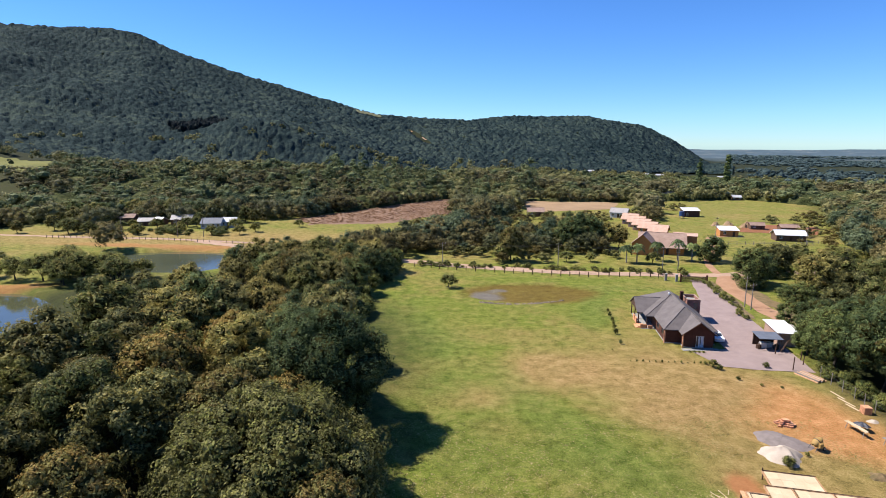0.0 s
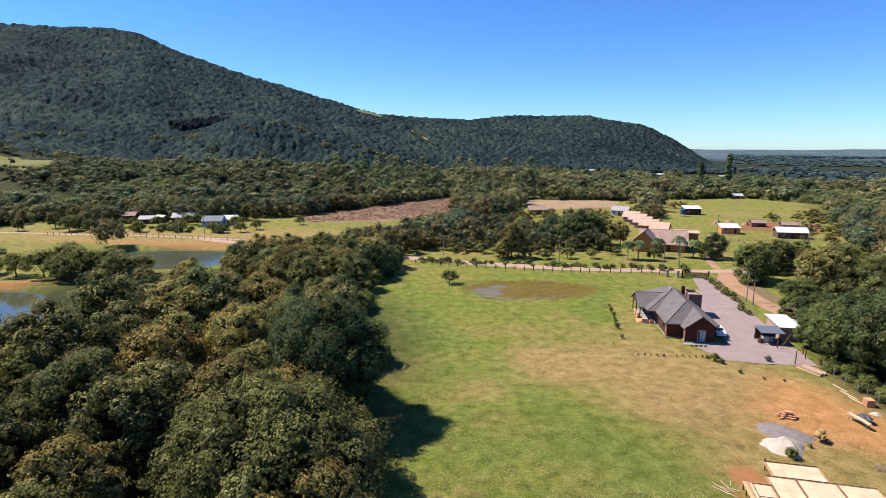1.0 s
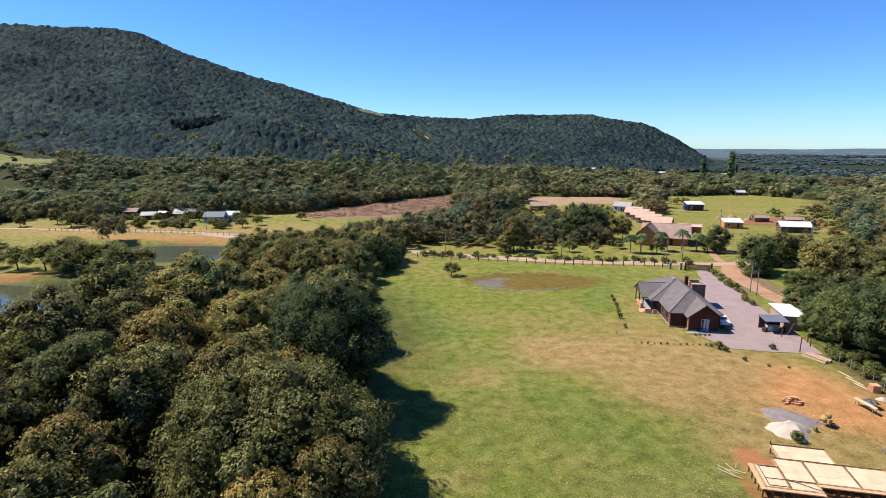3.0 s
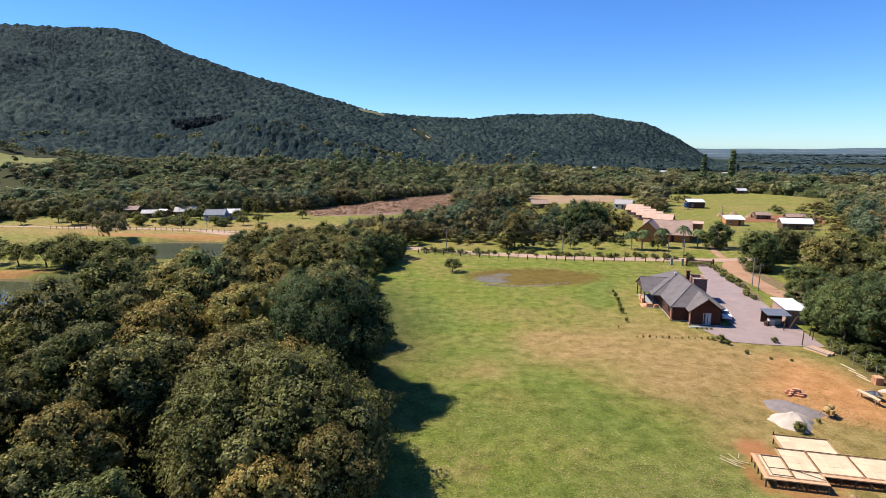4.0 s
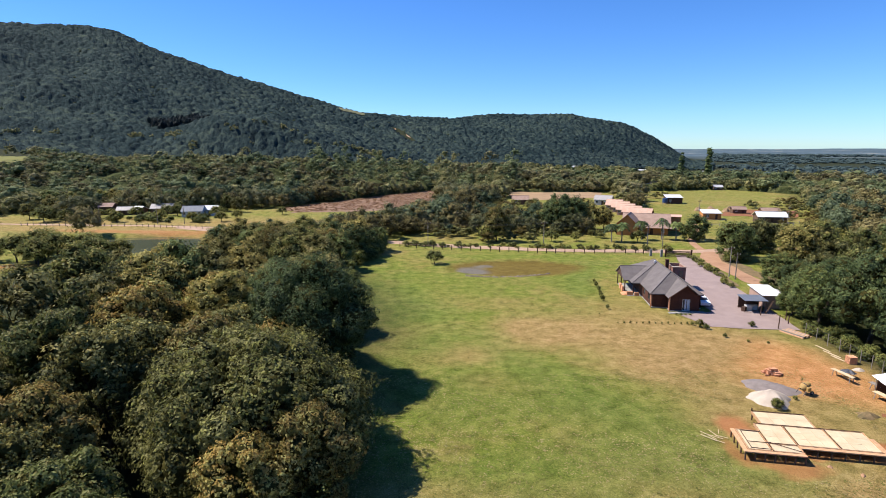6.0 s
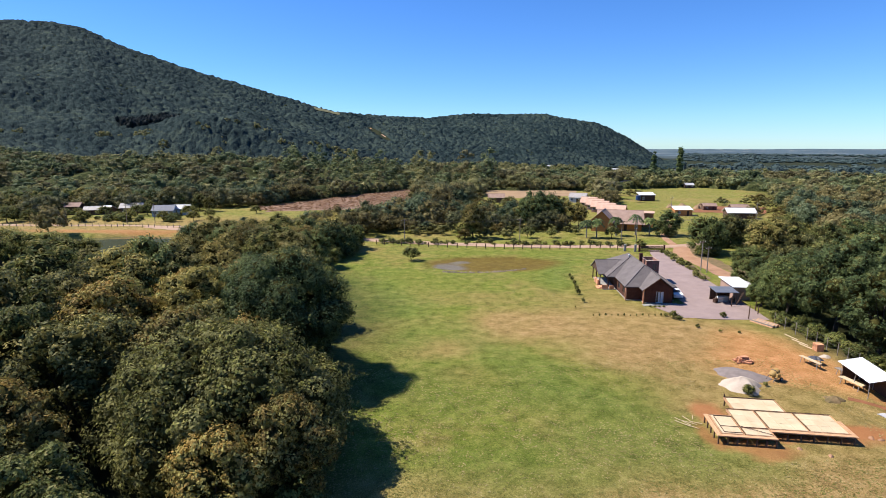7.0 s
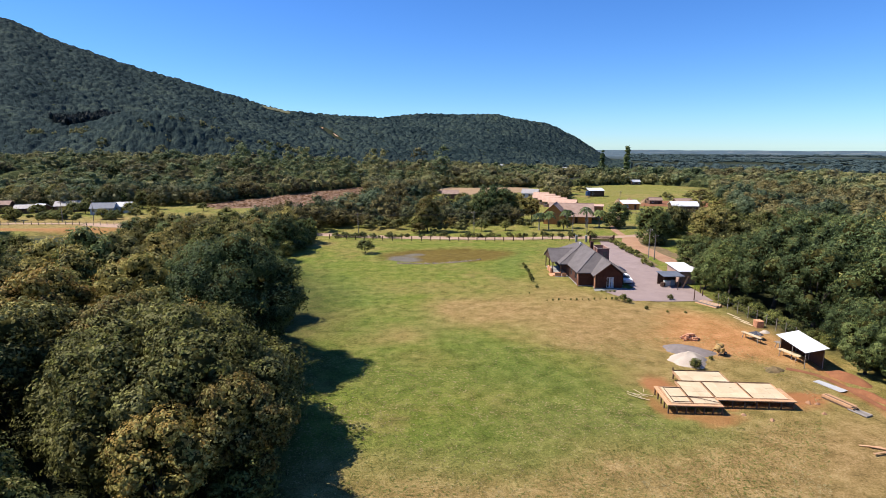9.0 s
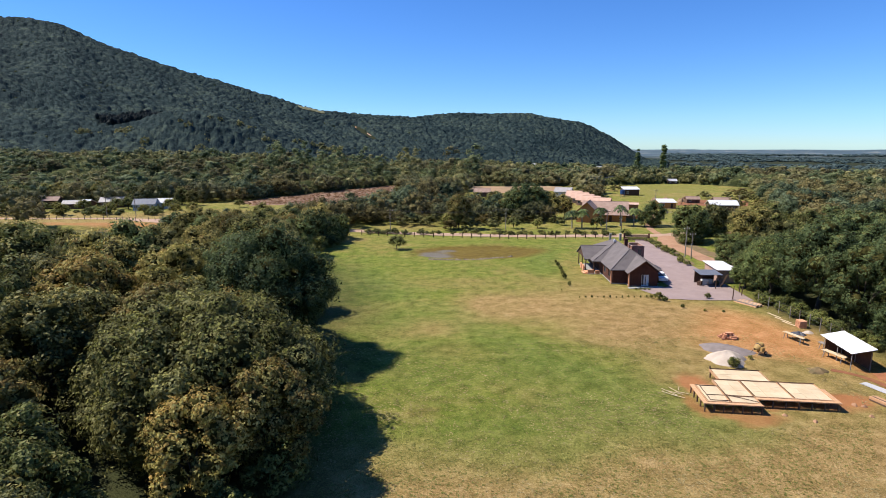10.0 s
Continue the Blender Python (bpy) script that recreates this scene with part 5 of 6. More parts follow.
for b_ in (box(-6.9, -5.0, 10.2, 12.6, 0, 0.16), box(-6.4, -5.0, 10.4, 12.4, 0.165, 0.32)):
    part("step", b_, TERRACOTTA, house, "terracotta tiled porch step")
for x, y, a, b, h in ((-6.2, 13.0, 0.3, 1.4, 1.1), (-6.2, 15.0, 0.3, 1.2, 1.1), (-5.4, 9.9, 1.3, 0.3, 0.8), (-4.0, 9.7, 1.0, 0.3, 0.7)):
    part("parapet", box(x - a / 2, x + a / 2, y, y + b, 0.15, 0.15 + h, 0.03), TERRACOTTA, house, "terracotta porch wall")
part("tower", frame_of(4.9, 7.7, 15.6, 20.0, 0, 5.0, 0.2, True), PINK_BRICK, house, "brick tank tower with a parapet")
part("tower_coping", frame_of(4.8, 7.8, 15.5, 20.1, 5.0, 5.08, 0.32, True), PINK_WALL, house)
part("tower_floor", box(5.0, 7.6, 15.7, 19.9, 4.3, 4.4), CONCRETE, house)
part("tower_pane", box(6.3, 7.1, 15.55, 15.6, 3.0, 4.3), GLASS, house)
part("chimney", joined(box(3.75, 4.4, 17.0, 17.6, 3, 6.25), box(3.68, 4.47, 16.93, 17.67, 6.25, 6.38)), BRICK, house, "square brick chimney")
dish = part("dish", heap(0.32, 0.32, 0.12, 3, 12, 0), WHITE_PAINT, house, "small white roof dish", True)
dish.matrix_local = pose(0.9, 15.3, 6.25, 65, 0, 25)
part("dish_arm", tube((0.9, 15.4, 5.7), (0.9, 15.4, 6.25), 0.03), STEEL, house)
# pale apron path before the front
tagged(part("path", box(42.2, 48.6, 91.7, 92.7, -0.05, 0.085), CONCRETE), "pale concrete apron before the brick house", "path", kind="structure")


# ---------------------------------------------------------------- parked car
def car(m):
    ob = thing("car", "white compact car parked beside the brick house", "car", m)
    side = [(-2.0, 0.3), (-2.05, 0.75), (-1.9, 0.95), (-1.1, 1.02), (-0.45, 1.42), (0.9, 1.46), (1.75, 1.05), (2.0, 0.95), (2.05, 0.4), (1.95, 0.25)]
    n = len(side)

    def loft(pts, widths):
        v = [(w * 0.84, x, z) for (x, z), w in zip(pts, widths)] + [(-w * 0.84, x, z) for (x, z), w in zip(pts, widths)]
        k = len(pts)
        return v, [tuple(range(k)), tuple(range(2 * k - 1, k - 1, -1))] + [(i, i + k, (i + 1) % k + k, (i + 1) % k) for i in range(k)]
    part("body", loft(side, [0.98, 1, 1, 1, 0.8, 0.8, 0.95, 0.96, 1, 0.98]), CAR_PAINT, ob)
    part("windscreen", slab([(-0.68, -1.08, 1.05), (0.68, -1.08, 1.05), (0.62, -0.5, 1.41), (-0.62, -0.5, 1.41)], -0.012), GLASS, ob)
    part("rear_window", slab([(-0.62, 0.95, 1.45), (0.62, 0.95, 1.45), (0.7, 1.68, 1.1), (-0.7, 1.68, 1.1)], -0.012), GLASS, ob)
    for s in (-1, 1):
        part("side_window", ([(s * 0.80, -0.9, 1.06), (s * 0.70, -0.42, 1.38), (s * 0.70, 0.85, 1.40), (s * 0.82, 1.4, 1.08), (s * 0.76, -0.9, 1.06), (s * 0.66, -0.42, 1.38), (s * 0.66, 0.85, 1.40), (s * 0.78, 1.4, 1.08)], [(0, 1, 2, 3), (7, 6, 5, 4), (0, 4, 5, 1), (1, 5, 6, 2), (2, 6, 7, 3), (3, 7, 4, 0)]), GLASS, ob)
        part("headlight", box(s * 0.62 - 0.14, s * 0.62 + 0.14, -2.07, -2.0, 0.66, 0.8), CURTAIN, ob)
        for y in (-1.25, 1.25):
            tyre = part("wheel", tube((s * 0.72, y, 0.31), (s * 0.88, y, 0.31), 0.31, 0.31, 16), RUBBER, ob)
            part("rim", tube((s * 0.87, y, 0.31), (s * 0.895, y, 0.31), 0.19, 0.17, 12), ZINC, tyre)
    return ob


car(pose(50.6, 97.4, 0.06, 0, 0, -8))


# ---------------------------------------------------------------- plain country buildings
def cottage(name, label, x, y, turn, L, W, eave, ridge, walls, roof, windows=2, category="house", overhang=0.35, group="", lean=False, door=True, z=None):
    """A gabled (or lean-to) building: four walls, two roof slopes, a door and framed windows on the long front."""
    ob = thing(name, label, category, pose(x, y, float(height(x, y)) if z is None else z, 0, 0, turn), group)
    a, b, t, o = L / 2, W / 2, 0.18, overhang
    n = windows + (1 if door else 0)
    spots = [(-a + L * (i + 0.5) / n) for i in range(n)] if n else []
    dk = n // 2 if door else -1
    holes = [(s + a - (0.45 if i == dk else 0.55), s + a + (0.45 if i == dk else 0.55), 0.0 if i == dk else 0.95, min(2.1, eave - 0.2)) for i, s in enumerate(spots)]
    part("front_wall", moved(wall(L, eave, t, holes), pose(-a, -b, 0)), walls, ob)
    part("back_wall", moved(wall(L, ridge if lean else eave, t), pose(a, b, 0, 0, 0, 180)), walls, ob)
    for s in (-1, 1):
        y0, y1 = -b + t, b - t
        top = [(y0, eave), (0, ridge - 0.1), (y1, eave)] if not lean else [(y0, eave), (y1, ridge - 0.1)]
        prof = [(y0, 0)] + top + [(y1, 0)]
        k = len(prof)
        v = [(s * a, p, q) for p, q in prof] + [(s * (a - t), p, q) for p, q in prof]
        part("end_wall", (v, [tuple(range(k)), tuple(range(2 * k - 1, k - 1, -1))] + [(i, i + k, (i + 1) % k + k, (i + 1) % k) for i in range(k)]), walls, ob)
    if lean:
        g_ = (ridge - eave) / W
        part("roof", slab([(-a - o, -b - o, eave - g_ * o), (a + o, -b - o, eave - g_ * o), (a + o, b + o, ridge + g_ * o), (-a - o, b + o, ridge + g_ * o)], 0.1), roof, ob)
    else:
        g_ = (ridge - eave) / b
        for s in (-1, 1):
            part("roof", slab([(-a - o, s * (b + o), eave - g_ * o), (a + o, s * (b + o), eave - g_ * o), (a + o, 0, ridge), (-a - o, 0, ridge)], 0.12), roof, ob)
        part("ridge_cap", tube((-a - o, 0, ridge), (a + o, 0, ridge), 0.1, 0.1, 6), roof, ob)
    part("floor", box(-a + t, a - t, -b + t, b - t, -0.1, 0.05), CONCRETE, ob)
    for i, s in enumerate(spots):
        if i == dk:
            part("door", box(s - 0.44, s + 0.44, -b + 0.05, -b + 0.11, 0.05, min(2.08, eave - 0.22)), DARK_WOOD, ob)
        else:
            window_unit(ob, 1.08, min(2.1, eave - 0.2) - 0.97, pose(s, -b + 0.08, 0.96))
    return ob


G = "houses beside the western road"
cottage("house", "pale blue rendered cottage with a slate-grey roof", -97.5, 232.5, 6, 8.0, 6.5, 2.6, 4.4, BLUE_WALL, SLATE_SHEET, 3, group=G)
cottage("house", "pale blue rendered wing with a white sheet roof", -91.8, 236.0, 6, 6, 5.5, 2.8, 4.2, BLUE_WALL, ZINC, 2, group=G)
cottage("house", "weathered wooden house with a pale grey roof", -115.5, 244, 10, 8.5, 6, 2.6, 4.2, OLD_WOOD, RUST_ZINC, 2, group=G)
cottage("house", "low wooden house with a weathered sheet roof", -129.5, 240, 12, 6, 5, 2.2, 3.4, OLD_WOOD, RUST_ZINC, 2, group=G)
cottage("house", "small wooden house with bright sheet roof", -124.5, 242, -20, 4, 4.5, 2.2, 3.4, OLD_WOOD, ZINC, 1, group=G)
cottage("house", "tall dark timber house with a dull brown roof", -137.5, 241, 8, 5.4, 5.4, 3.6, 4.9, DARK_WOOD, OLD_TILE, 2, group=G)
cottage("shed", "small grey hut among the trees", -232, 330, 10, 6, 4, 2.4, 3.2, GREY_WOOD, RUST_ZINC, 1, "shed")

G = "terracotta-roofed lodges"
cottage("lodge", "large ochre lodge with a worn clay tile roof", 74.0, 184, -20, 13.5, 12.5, 2.9, 6.3, ORANGE_WALL, OLD_TILE, 3, "house", 0.9, G)
cottage("lodge", "ochre block wing with a flat pale roof", 84.0, 189.0, -24, 7.5, 7, 5.0, 5.3, ORANGE_WALL, ROOF_TILE, 2, "house", 0.25, G)
cottage("lodge", "steep ochre porch gable of the lodge", 66.6, 180, 62, 7, 6.5, 3.9, 6.9, ORANGE_WALL, OLD_TILE, 2, "house", 0.7, G)
for i, (x, y) in enumerate(((84.6, 214), (83.8, 223), (84.2, 231.5), (85.2, 240.5), (85.4, 249.5))):
    cottage("lodge", "small ochre lodge with a salmon clay tile roof", x, y, -32, 6.2, 6.0, 2.7, 4.7, ORANGE_WALL if i < 2 else PINK_WALL, ROOF_TILE, 2, "house", 0.6, G)
cottage("lodge", "grey-roofed white cottage beside the lodges", 87.5, 272, -30, 8, 6.5, 2.8, 4.6, WHITE_PAINT, RUST_ZINC, 2, "house", 0.4)
cottage("barn", "small weathered barn with a low brown roof", 46.5, 276, -6, 8, 6, 2.6, 4.2, OLD_WOOD, OLD_TILE, 1, "barn")
G = "farm sheds on the pasture"
cottage("shed", "ochre shed with a bright sheet roof", 112.5, 216, -8, 6.8, 4.5, 2.6, 3.6, ORANGE_WALL, WHITE_SHEET, 1, "shed", 0.3, G, lean=True)
cottage("shed", "dark shed with a white sheet roof and blue tank", 124, 276, -6, 7.8, 5, 3.2, 4.2, DARK_WOOD, WHITE_SHEET, 1, "shed", 0.3, G, lean=True)
cottage("shed", "long reddish barn with a bright sheet roof", 130.5, 206, -12, 10, 5.5, 2.6, 4.0, OLD_WOOD, WHITE_SHEET, 2, "barn", 0.5, G)
cottage("shed", "low open brick shed with a tiled roof", 144, 228, -10, 7, 4, 2.0, 3.0, OLD_WOOD, OLD_TILE, 1, "shed", 0.3, G)
cottage("shed", "low brick shed with a tiled roof", 134, 234, -10, 5.5, 3.5, 2.0, 3.0, OLD_WOOD, OLD_TILE, 1, "shed", 0.3, G)
cottage("house", "white farmhouse with a bright roof across the pasture", 194, 366, -8, 5.5, 4.5, 2.2, 3.4, OLD_WOOD, ZINC, 2)
cottage("house", "grey-roofed farmhouse at the wood's edge", 150, 372, -5, 12, 7, 3, 5, PINK_WALL, RUST_ZINC, 2)
cottage("house", "grey-roofed farmhouse near tall trees", 185, 395, -5, 12, 7, 3, 5, PINK_WALL, RUST_ZINC, 2)
cottage("barn", "large salmon-walled barn with a sheet roof", 184, 178, -30, 14, 7, 4.0, 5.4, PINK_WALL, RUST_ZINC, 2, "barn", 0.4)
for x, y, s in ((105, 742, 1.0), (268, 690, 1.2), (195, 735, 1.0), (330, 660, 1.1), (255, 700, 0.8)):
    cottage("farmhouse", "distant pale farmhouse below the hill", x, y, -8, 7.5 * s, 5, 2.6, 4.0, PINK_WALL, ZINC, 3, group="farmhouses below the hill")
for i, (x, y) in enumerate(((121, 243), (126, 240), (131, 238), (136, 245), (128, 246))):
    bale = tagged(part("hay_bale", moved(heap(1.9, 1.6, 1.9, 20 + i), pose(x, y, 0)), TAN_FIELD), "rounded heap of tan hay on the pasture", "hay bale", "hay heaps")
laid("farmyard", patch([(122, 226), (150, 218), (165, 240), (138, 250)], 0.08, 4, 1.0), RED_SOIL, "bare red-brown farmyard earth", "yard")
tank = thing("water_tank", "round blue water tank beside the shed", "water tank", pose(116.5, 268, 0) @ Matrix.Scale(0.8, 4))
part("tank_body", tube((0, 0, 1.6), (0, 0, 4.2), 1.5, 1.45, 16), BLUE_PLASTIC, tank)
part("stand", joined(*[tube((x, y, 0), (x, y, 1.6), 0.1) for x in (-0.9, 0.9) for y in (-0.9, 0.9)]), CONCRETE, tank)


# ---------------------------------------------------------------- fences, gate, poles
def fence_line(name, label, line, gap, high, thick, material, rails=()):
    ob = thing(name, label, "fence")
    post = mesh_of("post", *box(-thick / 2, thick / 2, -thick / 2, thick / 2, -0.3, high, thick * 0.2), (material,))
    tops = []
    for (ax, ay), (bx, by) in zip(line, line[1:]):
        n = max(1, round(math.hypot(bx - ax, by - ay) / gap))
        for k in range(n):
            x, y = ax + (bx - ax) * k / n, ay + (by - ay) * k / n
            z = float(height(x, y))
            p = part("post", post, material, ob)
            p.matrix_local = pose(x, y, z, random.uniform(-2, 2), random.uniform(-2, 2), random.uniform(0, 20))
            tops.append(Vector((x, y, z)))
    for h, r, mat in rails:
        part("wire" if r < 0.03 else "rail", joined(*[tube(a + Vector((0, 0, h)), b + Vector((0, 0, h)), r, r, 4) for a, b in zip(tops, tops[1:])]), mat, ob)
    return ob


fence_line("roadside_fence", "row of dark wooden fence posts along the dirt road", [(-8.2, 158.6), (4, 154.2), (17.3, 150.9), (30, 148.2), (39.7, 146.6), (56.5, 146.3), (59.5, 143.2), (61.5, 141.2)], 2.75, 1.35, 0.20, DARK_WOOD, ((0.5, 0.02, GREY_WOOD), (1.0, 0.02, GREY_WOOD)))
fence_line("western_fence", "low grey paling fence beside the western road", [(-150, 206.5), (-130, 204), (-108, 202.5), (-80, 196.5), (-66, 192)], 2.4, 1.3, 0.16, GREY_WOOD, ((0.9, 0.03, GREY_WOOD),))
fence_line("yard_fence", "thin wire fence before the trees", [(58.6, 80.5), (58.4, 73), (58.2, 67), (57.6, 61)], 2.2, 1.9, 0.09, GREY_WOOD, ((0.6, 0.012, STEEL), (1.2, 0.012, STEEL), (1.75, 0.012, STEEL)))
fence_line("pasture_fence", "grey timber pasture fence", [(100, 196), (112, 196), (126, 194), (140, 200)], 3.2, 1.3, 0.16, GREY_WOOD, ((0.6, 0.04, GREY_WOOD), (1.1, 0.04, GREY_WOOD)))

gate = thing("gate", "closed dark slatted driveway gate", "gate", pose(62.8, 141.0, 0.06, 0, 0, -10))
part("gate_frame", frame_of(0, 5.8, -0.04, 0.04, 0.1, 1.6, 0.1), DARK_WOOD, gate)
for i in range(6):
    part("slat", box(0.1, 5.7, -0.025, 0.025, 0.26 + i * 0.21, 0.40 + i * 0.21), DARK_WOOD, gate)
for x in (-0.3, 6.1):
    part("gate_post", box(x - 0.2, x + 0.2, -0.2, 0.2, -0.2, 2.0, 0.04), BRICK, gate)

for x, y in ((59.2, 142.6), (61.6, 141.6)):
    tagged(part("gate_pillar", moved(joined(box(-0.28, 0.28, -0.28, 0.28, -0.2, 1.7, 0.03), box(-0.34, 0.34, -0.34, 0.34, 1.704, 1.82, 0.03)), pose(x, y, 0.05, 0, 0, -10)), CONCRETE), "pale rendered pillar beside the driveway gate", "pillar", "pillars by the gate")


def utility_pole(x, y, h, turn=0.0):
    ob = thing("utility_pole", "weathered grey wooden utility pole beside the road", "utility pole", pose(x, y, float(height(x, y)), 0, 0, turn), "utility poles")
    part("pole", tube((0, 0, -0.5), (0, 0, h), 0.13, 0.08), GREY_WOOD, ob)
    part("crossarm", box(-0.9, 0.9, -0.05, 0.05, h - 0.6, h - 0.48), OLD_WOOD, ob)
    for s in (-0.8, 0, 0.8):
        part("insulator", tube((s, 0, h - 0.48), (s, 0, h - 0.28), 0.06, 0.04, 6), WHITE_PAINT, ob)
    return ob


POLES = [(0, 160, 7.2), (33.5, 157, 7.4), (62.5, 153.5, 7.0), (66.5, 152.5, 8.4)]
for x, y, h in POLES:
    utility_pole(x, y, h, 5)
for x, y, h in ((67.2, 118.5, 7.0), (67.3, 116.1, 6.0), (106, 212, 8.0), (131, 196, 7.0), (-121, 206, 8.5), (-101, 208, 7.5), (-92, 210, 7.5)):
    utility_pole(x, y, h, 20)
cable = thing("power_line", "thin power lines strung between the roadside poles", "power line")
for (x0, y0, h0), (x1, y1, h1) in zip(POLES, POLES[1:]):
    for s in (-0.8, 0.8):
        pts = [Vector((x0 + (x1 - x0) * k / 8 + s * 0.1, y0 + (y1 - y0) * k / 8 + s, h0 - 0.3 + (h1 - h0) * k / 8 - 0.8 * (1 - (k / 4 - 1) ** 2))) for k in range(9)]
        part("wire", joined(*[tube(a, b, 0.015, 0.015, 4) for a, b in zip(pts, pts[1:])]), STEEL, cable)


# ---------------------------------------------------------------- carport corner
port = thing("carport", "open carport with a blue-grey sheet roof", "carport", pose(57.6, 93.4, 0.06, 0, 0, -8) @ Matrix.Diagonal((0.76, 0.95, 0.92, 1)))
for x in (-2.3, 2.3):
    for y in (-1.5, 1.5):
        part("post", tube((x, y, -0.2), (x, y, 2.35 + 0.06 * y), 0.07, 0.07, 6), OLD_WOOD, port)
part("roof", slab([(-2.6, -1.9, 2.35), (2.6, -1.9, 2.35), (2.6, 1.8, 2.6), (-2.6, 1.8, 2.6)], 0.08), SLATE_SHEET, port)
part("back_wall", box(-2.2, 2.2, 1.45, 1.55, 0, 2.3), DARK_WOOD, port)
annex = thing("outbuilding", "small outbuilding with a bright white sheet roof", "outbuilding", pose(62.2, 97.0, 0.0, 0, 0, -10) @ Matrix.Diagonal((0.78, 1, 0.9, 1)))
part("wall", moved(wall(4.0, 2.7, 0.15), pose(-2.0, -3.0, 0)), PINK_WALL, annex)
part("wall", moved(wall(6.0, 2.7, 0.15), pose(-1.85, -2.85, 0, 0, 0, 90)), PINK_WALL, annex)
part("wall", moved(wall(6.0, 2.7, 0.15), pose(2.0, -2.85, 0, 0, 0, 90)), PINK_WALL, annex)
part("wall", moved(wall(4.0, 2.7, 0.15), pose(2.0, 3.3, 0, 0, 0, 180)), PINK_WALL, annex)
part("roof", slab([(-2.5, -3.5, 2.85), (2.4, -3.5, 2.85), (2.4, 3.7, 3.2), (-2.5, 3.7, 3.2)], 0.07), WHITE_SHEET, annex)
part("lean_to_roof", slab([(2.45, -2.0, 2.7), (4.3, -2.0, 2.4), (4.3, 3.4, 2.4), (2.45, 3.4, 2.7)], 0.06), RUST_ZINC, annex)
for i, (x, y, s, mat, lab) in enumerate(((57.0, 93.4, 0.55, WHITE_PAINT, "white chest standing under the carport"), (58.2, 93.7, 0.5, WHITE_PAINT, "white drum standing under the carport"), (56.0, 93.0, 0.4, DARK_WOOD, "dark crate standing under the carport"), (58.9, 92.6, 0.45, STEEL, "dark machine standing under the carport"))):
    tagged(part("storage_box", moved(joined(box(-s, s, -s * 0.7, s * 0.7, 0, s * 1.7, 0.04), box(-s * 1.04, s * 1.04, -s * 0.74, s * 0.74, s * 1.7, s * 1.8, 0.02)), pose(x, y, 0.06, 0, 0, 12 * i)), mat), lab, "storage box")
ladder = thing("ladder", "dark wooden ladder leaning at the carport", "ladder", pose(58.9, 91.2, 0.06, 22, 0, 30))
for s in (-0.2, 0.2):
    part("rail", box(s - 0.03, s + 0.03, -0.04, 0.04, 0, 2.6), OLD_WOOD, ladder)
for i in range(7):
    part("rung", tube((-0.2, 0, 0.3 + i * 0.34), (0.2, 0, 0.3 + i * 0.34), 0.02, 0.02, 5), OLD_WOOD, ladder)
for x, y, h in ((57.4, 90.3, 2.0), (56.1, 83.3, 2.3), (59.2, 85.6, 1.6), (56.8, 95.6, 1.8), (60.0, 87.5, 1.7)):
    tagged(part("stake", tube((x, y, -0.2), (x + 0.05, y, h), 0.09, 0.07, 7), DARK_WOOD), "dark upright wooden stake at the drive's edge", "post", "stakes by the drive")
logs = thing("log_pile", "low stack of pinkish boards at the drive's corner", "log pile", pose(57.0, 80.6, 0, 0, 0, 20))
for j in range(2):
    for i in range(7 - j):
        part("board", box(-0.95 + i * 0.29 + j * 0.14, -0.70 + i * 0.29 + j * 0.14, -2.0 + 0.1 * (i % 3), 1.9 - 0.12 * (i % 2), 0.02 + j * 0.17, 0.17 + j * 0.17, 0.02), GREY_WOOD if (i + j) % 2 else PINE, logs)


# ---------------------------------------------------------------- the timber platform under construction
deck = thing("timber_platform", "raised unfinished timber floor platform with pale boards on short posts", "platform", pose(29.9, 46.75, 0, 0, 0, -12.5))
TOP = 0.95
BAYS = [(0.0, 2.2, 0.0, 3.9, PLY), (2.2, 4.9, 0.0, 1.5, PLY), (2.2, 4.9, 1.5, 5.4, PLY), (4.9, 8.6, 1.5, 5.4, PLY), (8.6, 12.2, 1.5, 5.4, PLY), (2.9, 8.1, 5.4, 8.3, PLY)]
for x0, x1, y0, y1, mat in BAYS:
    frame_part = part("bay_frame", frame_of(x0, x1, y0, y1, TOP - 0.24, TOP, 0.07, True), PINE, deck)
    nb = max(1, round((x1 - x0 - 0.3) / 1.2))
    w = (x1 - x0 - 0.3) / nb
    nr = max(1, round((y1 - y0 - 0.3) / 1.3))
    d = (y1 - y0 - 0.3) / nr
    for i in range(nb):
        for j in range(nr):
            part("panel", box(x0 + 0.15 + i * w + 0.008, x0 + 0.15 + (i + 1) * w - 0.008, y0 + 0.15 + j * d + 0.008, y0 + 0.15 + (j + 1) * d - 0.008, TOP - 0.05, TOP - 0.015 + 0.004 * ((i + j) % 3)), mat, frame_part)
    for i in range(int((x1 - x0) / 0.6) + 1):
        xx = min(x0 + i * 0.6 + 0.1, x1 - 0.1)
        part("joist", box(xx - 0.025, xx + 0.025, y0 + 0.07, y1 - 0.07, TOP - 0.22, TOP - 0.055), PINE, frame_part)
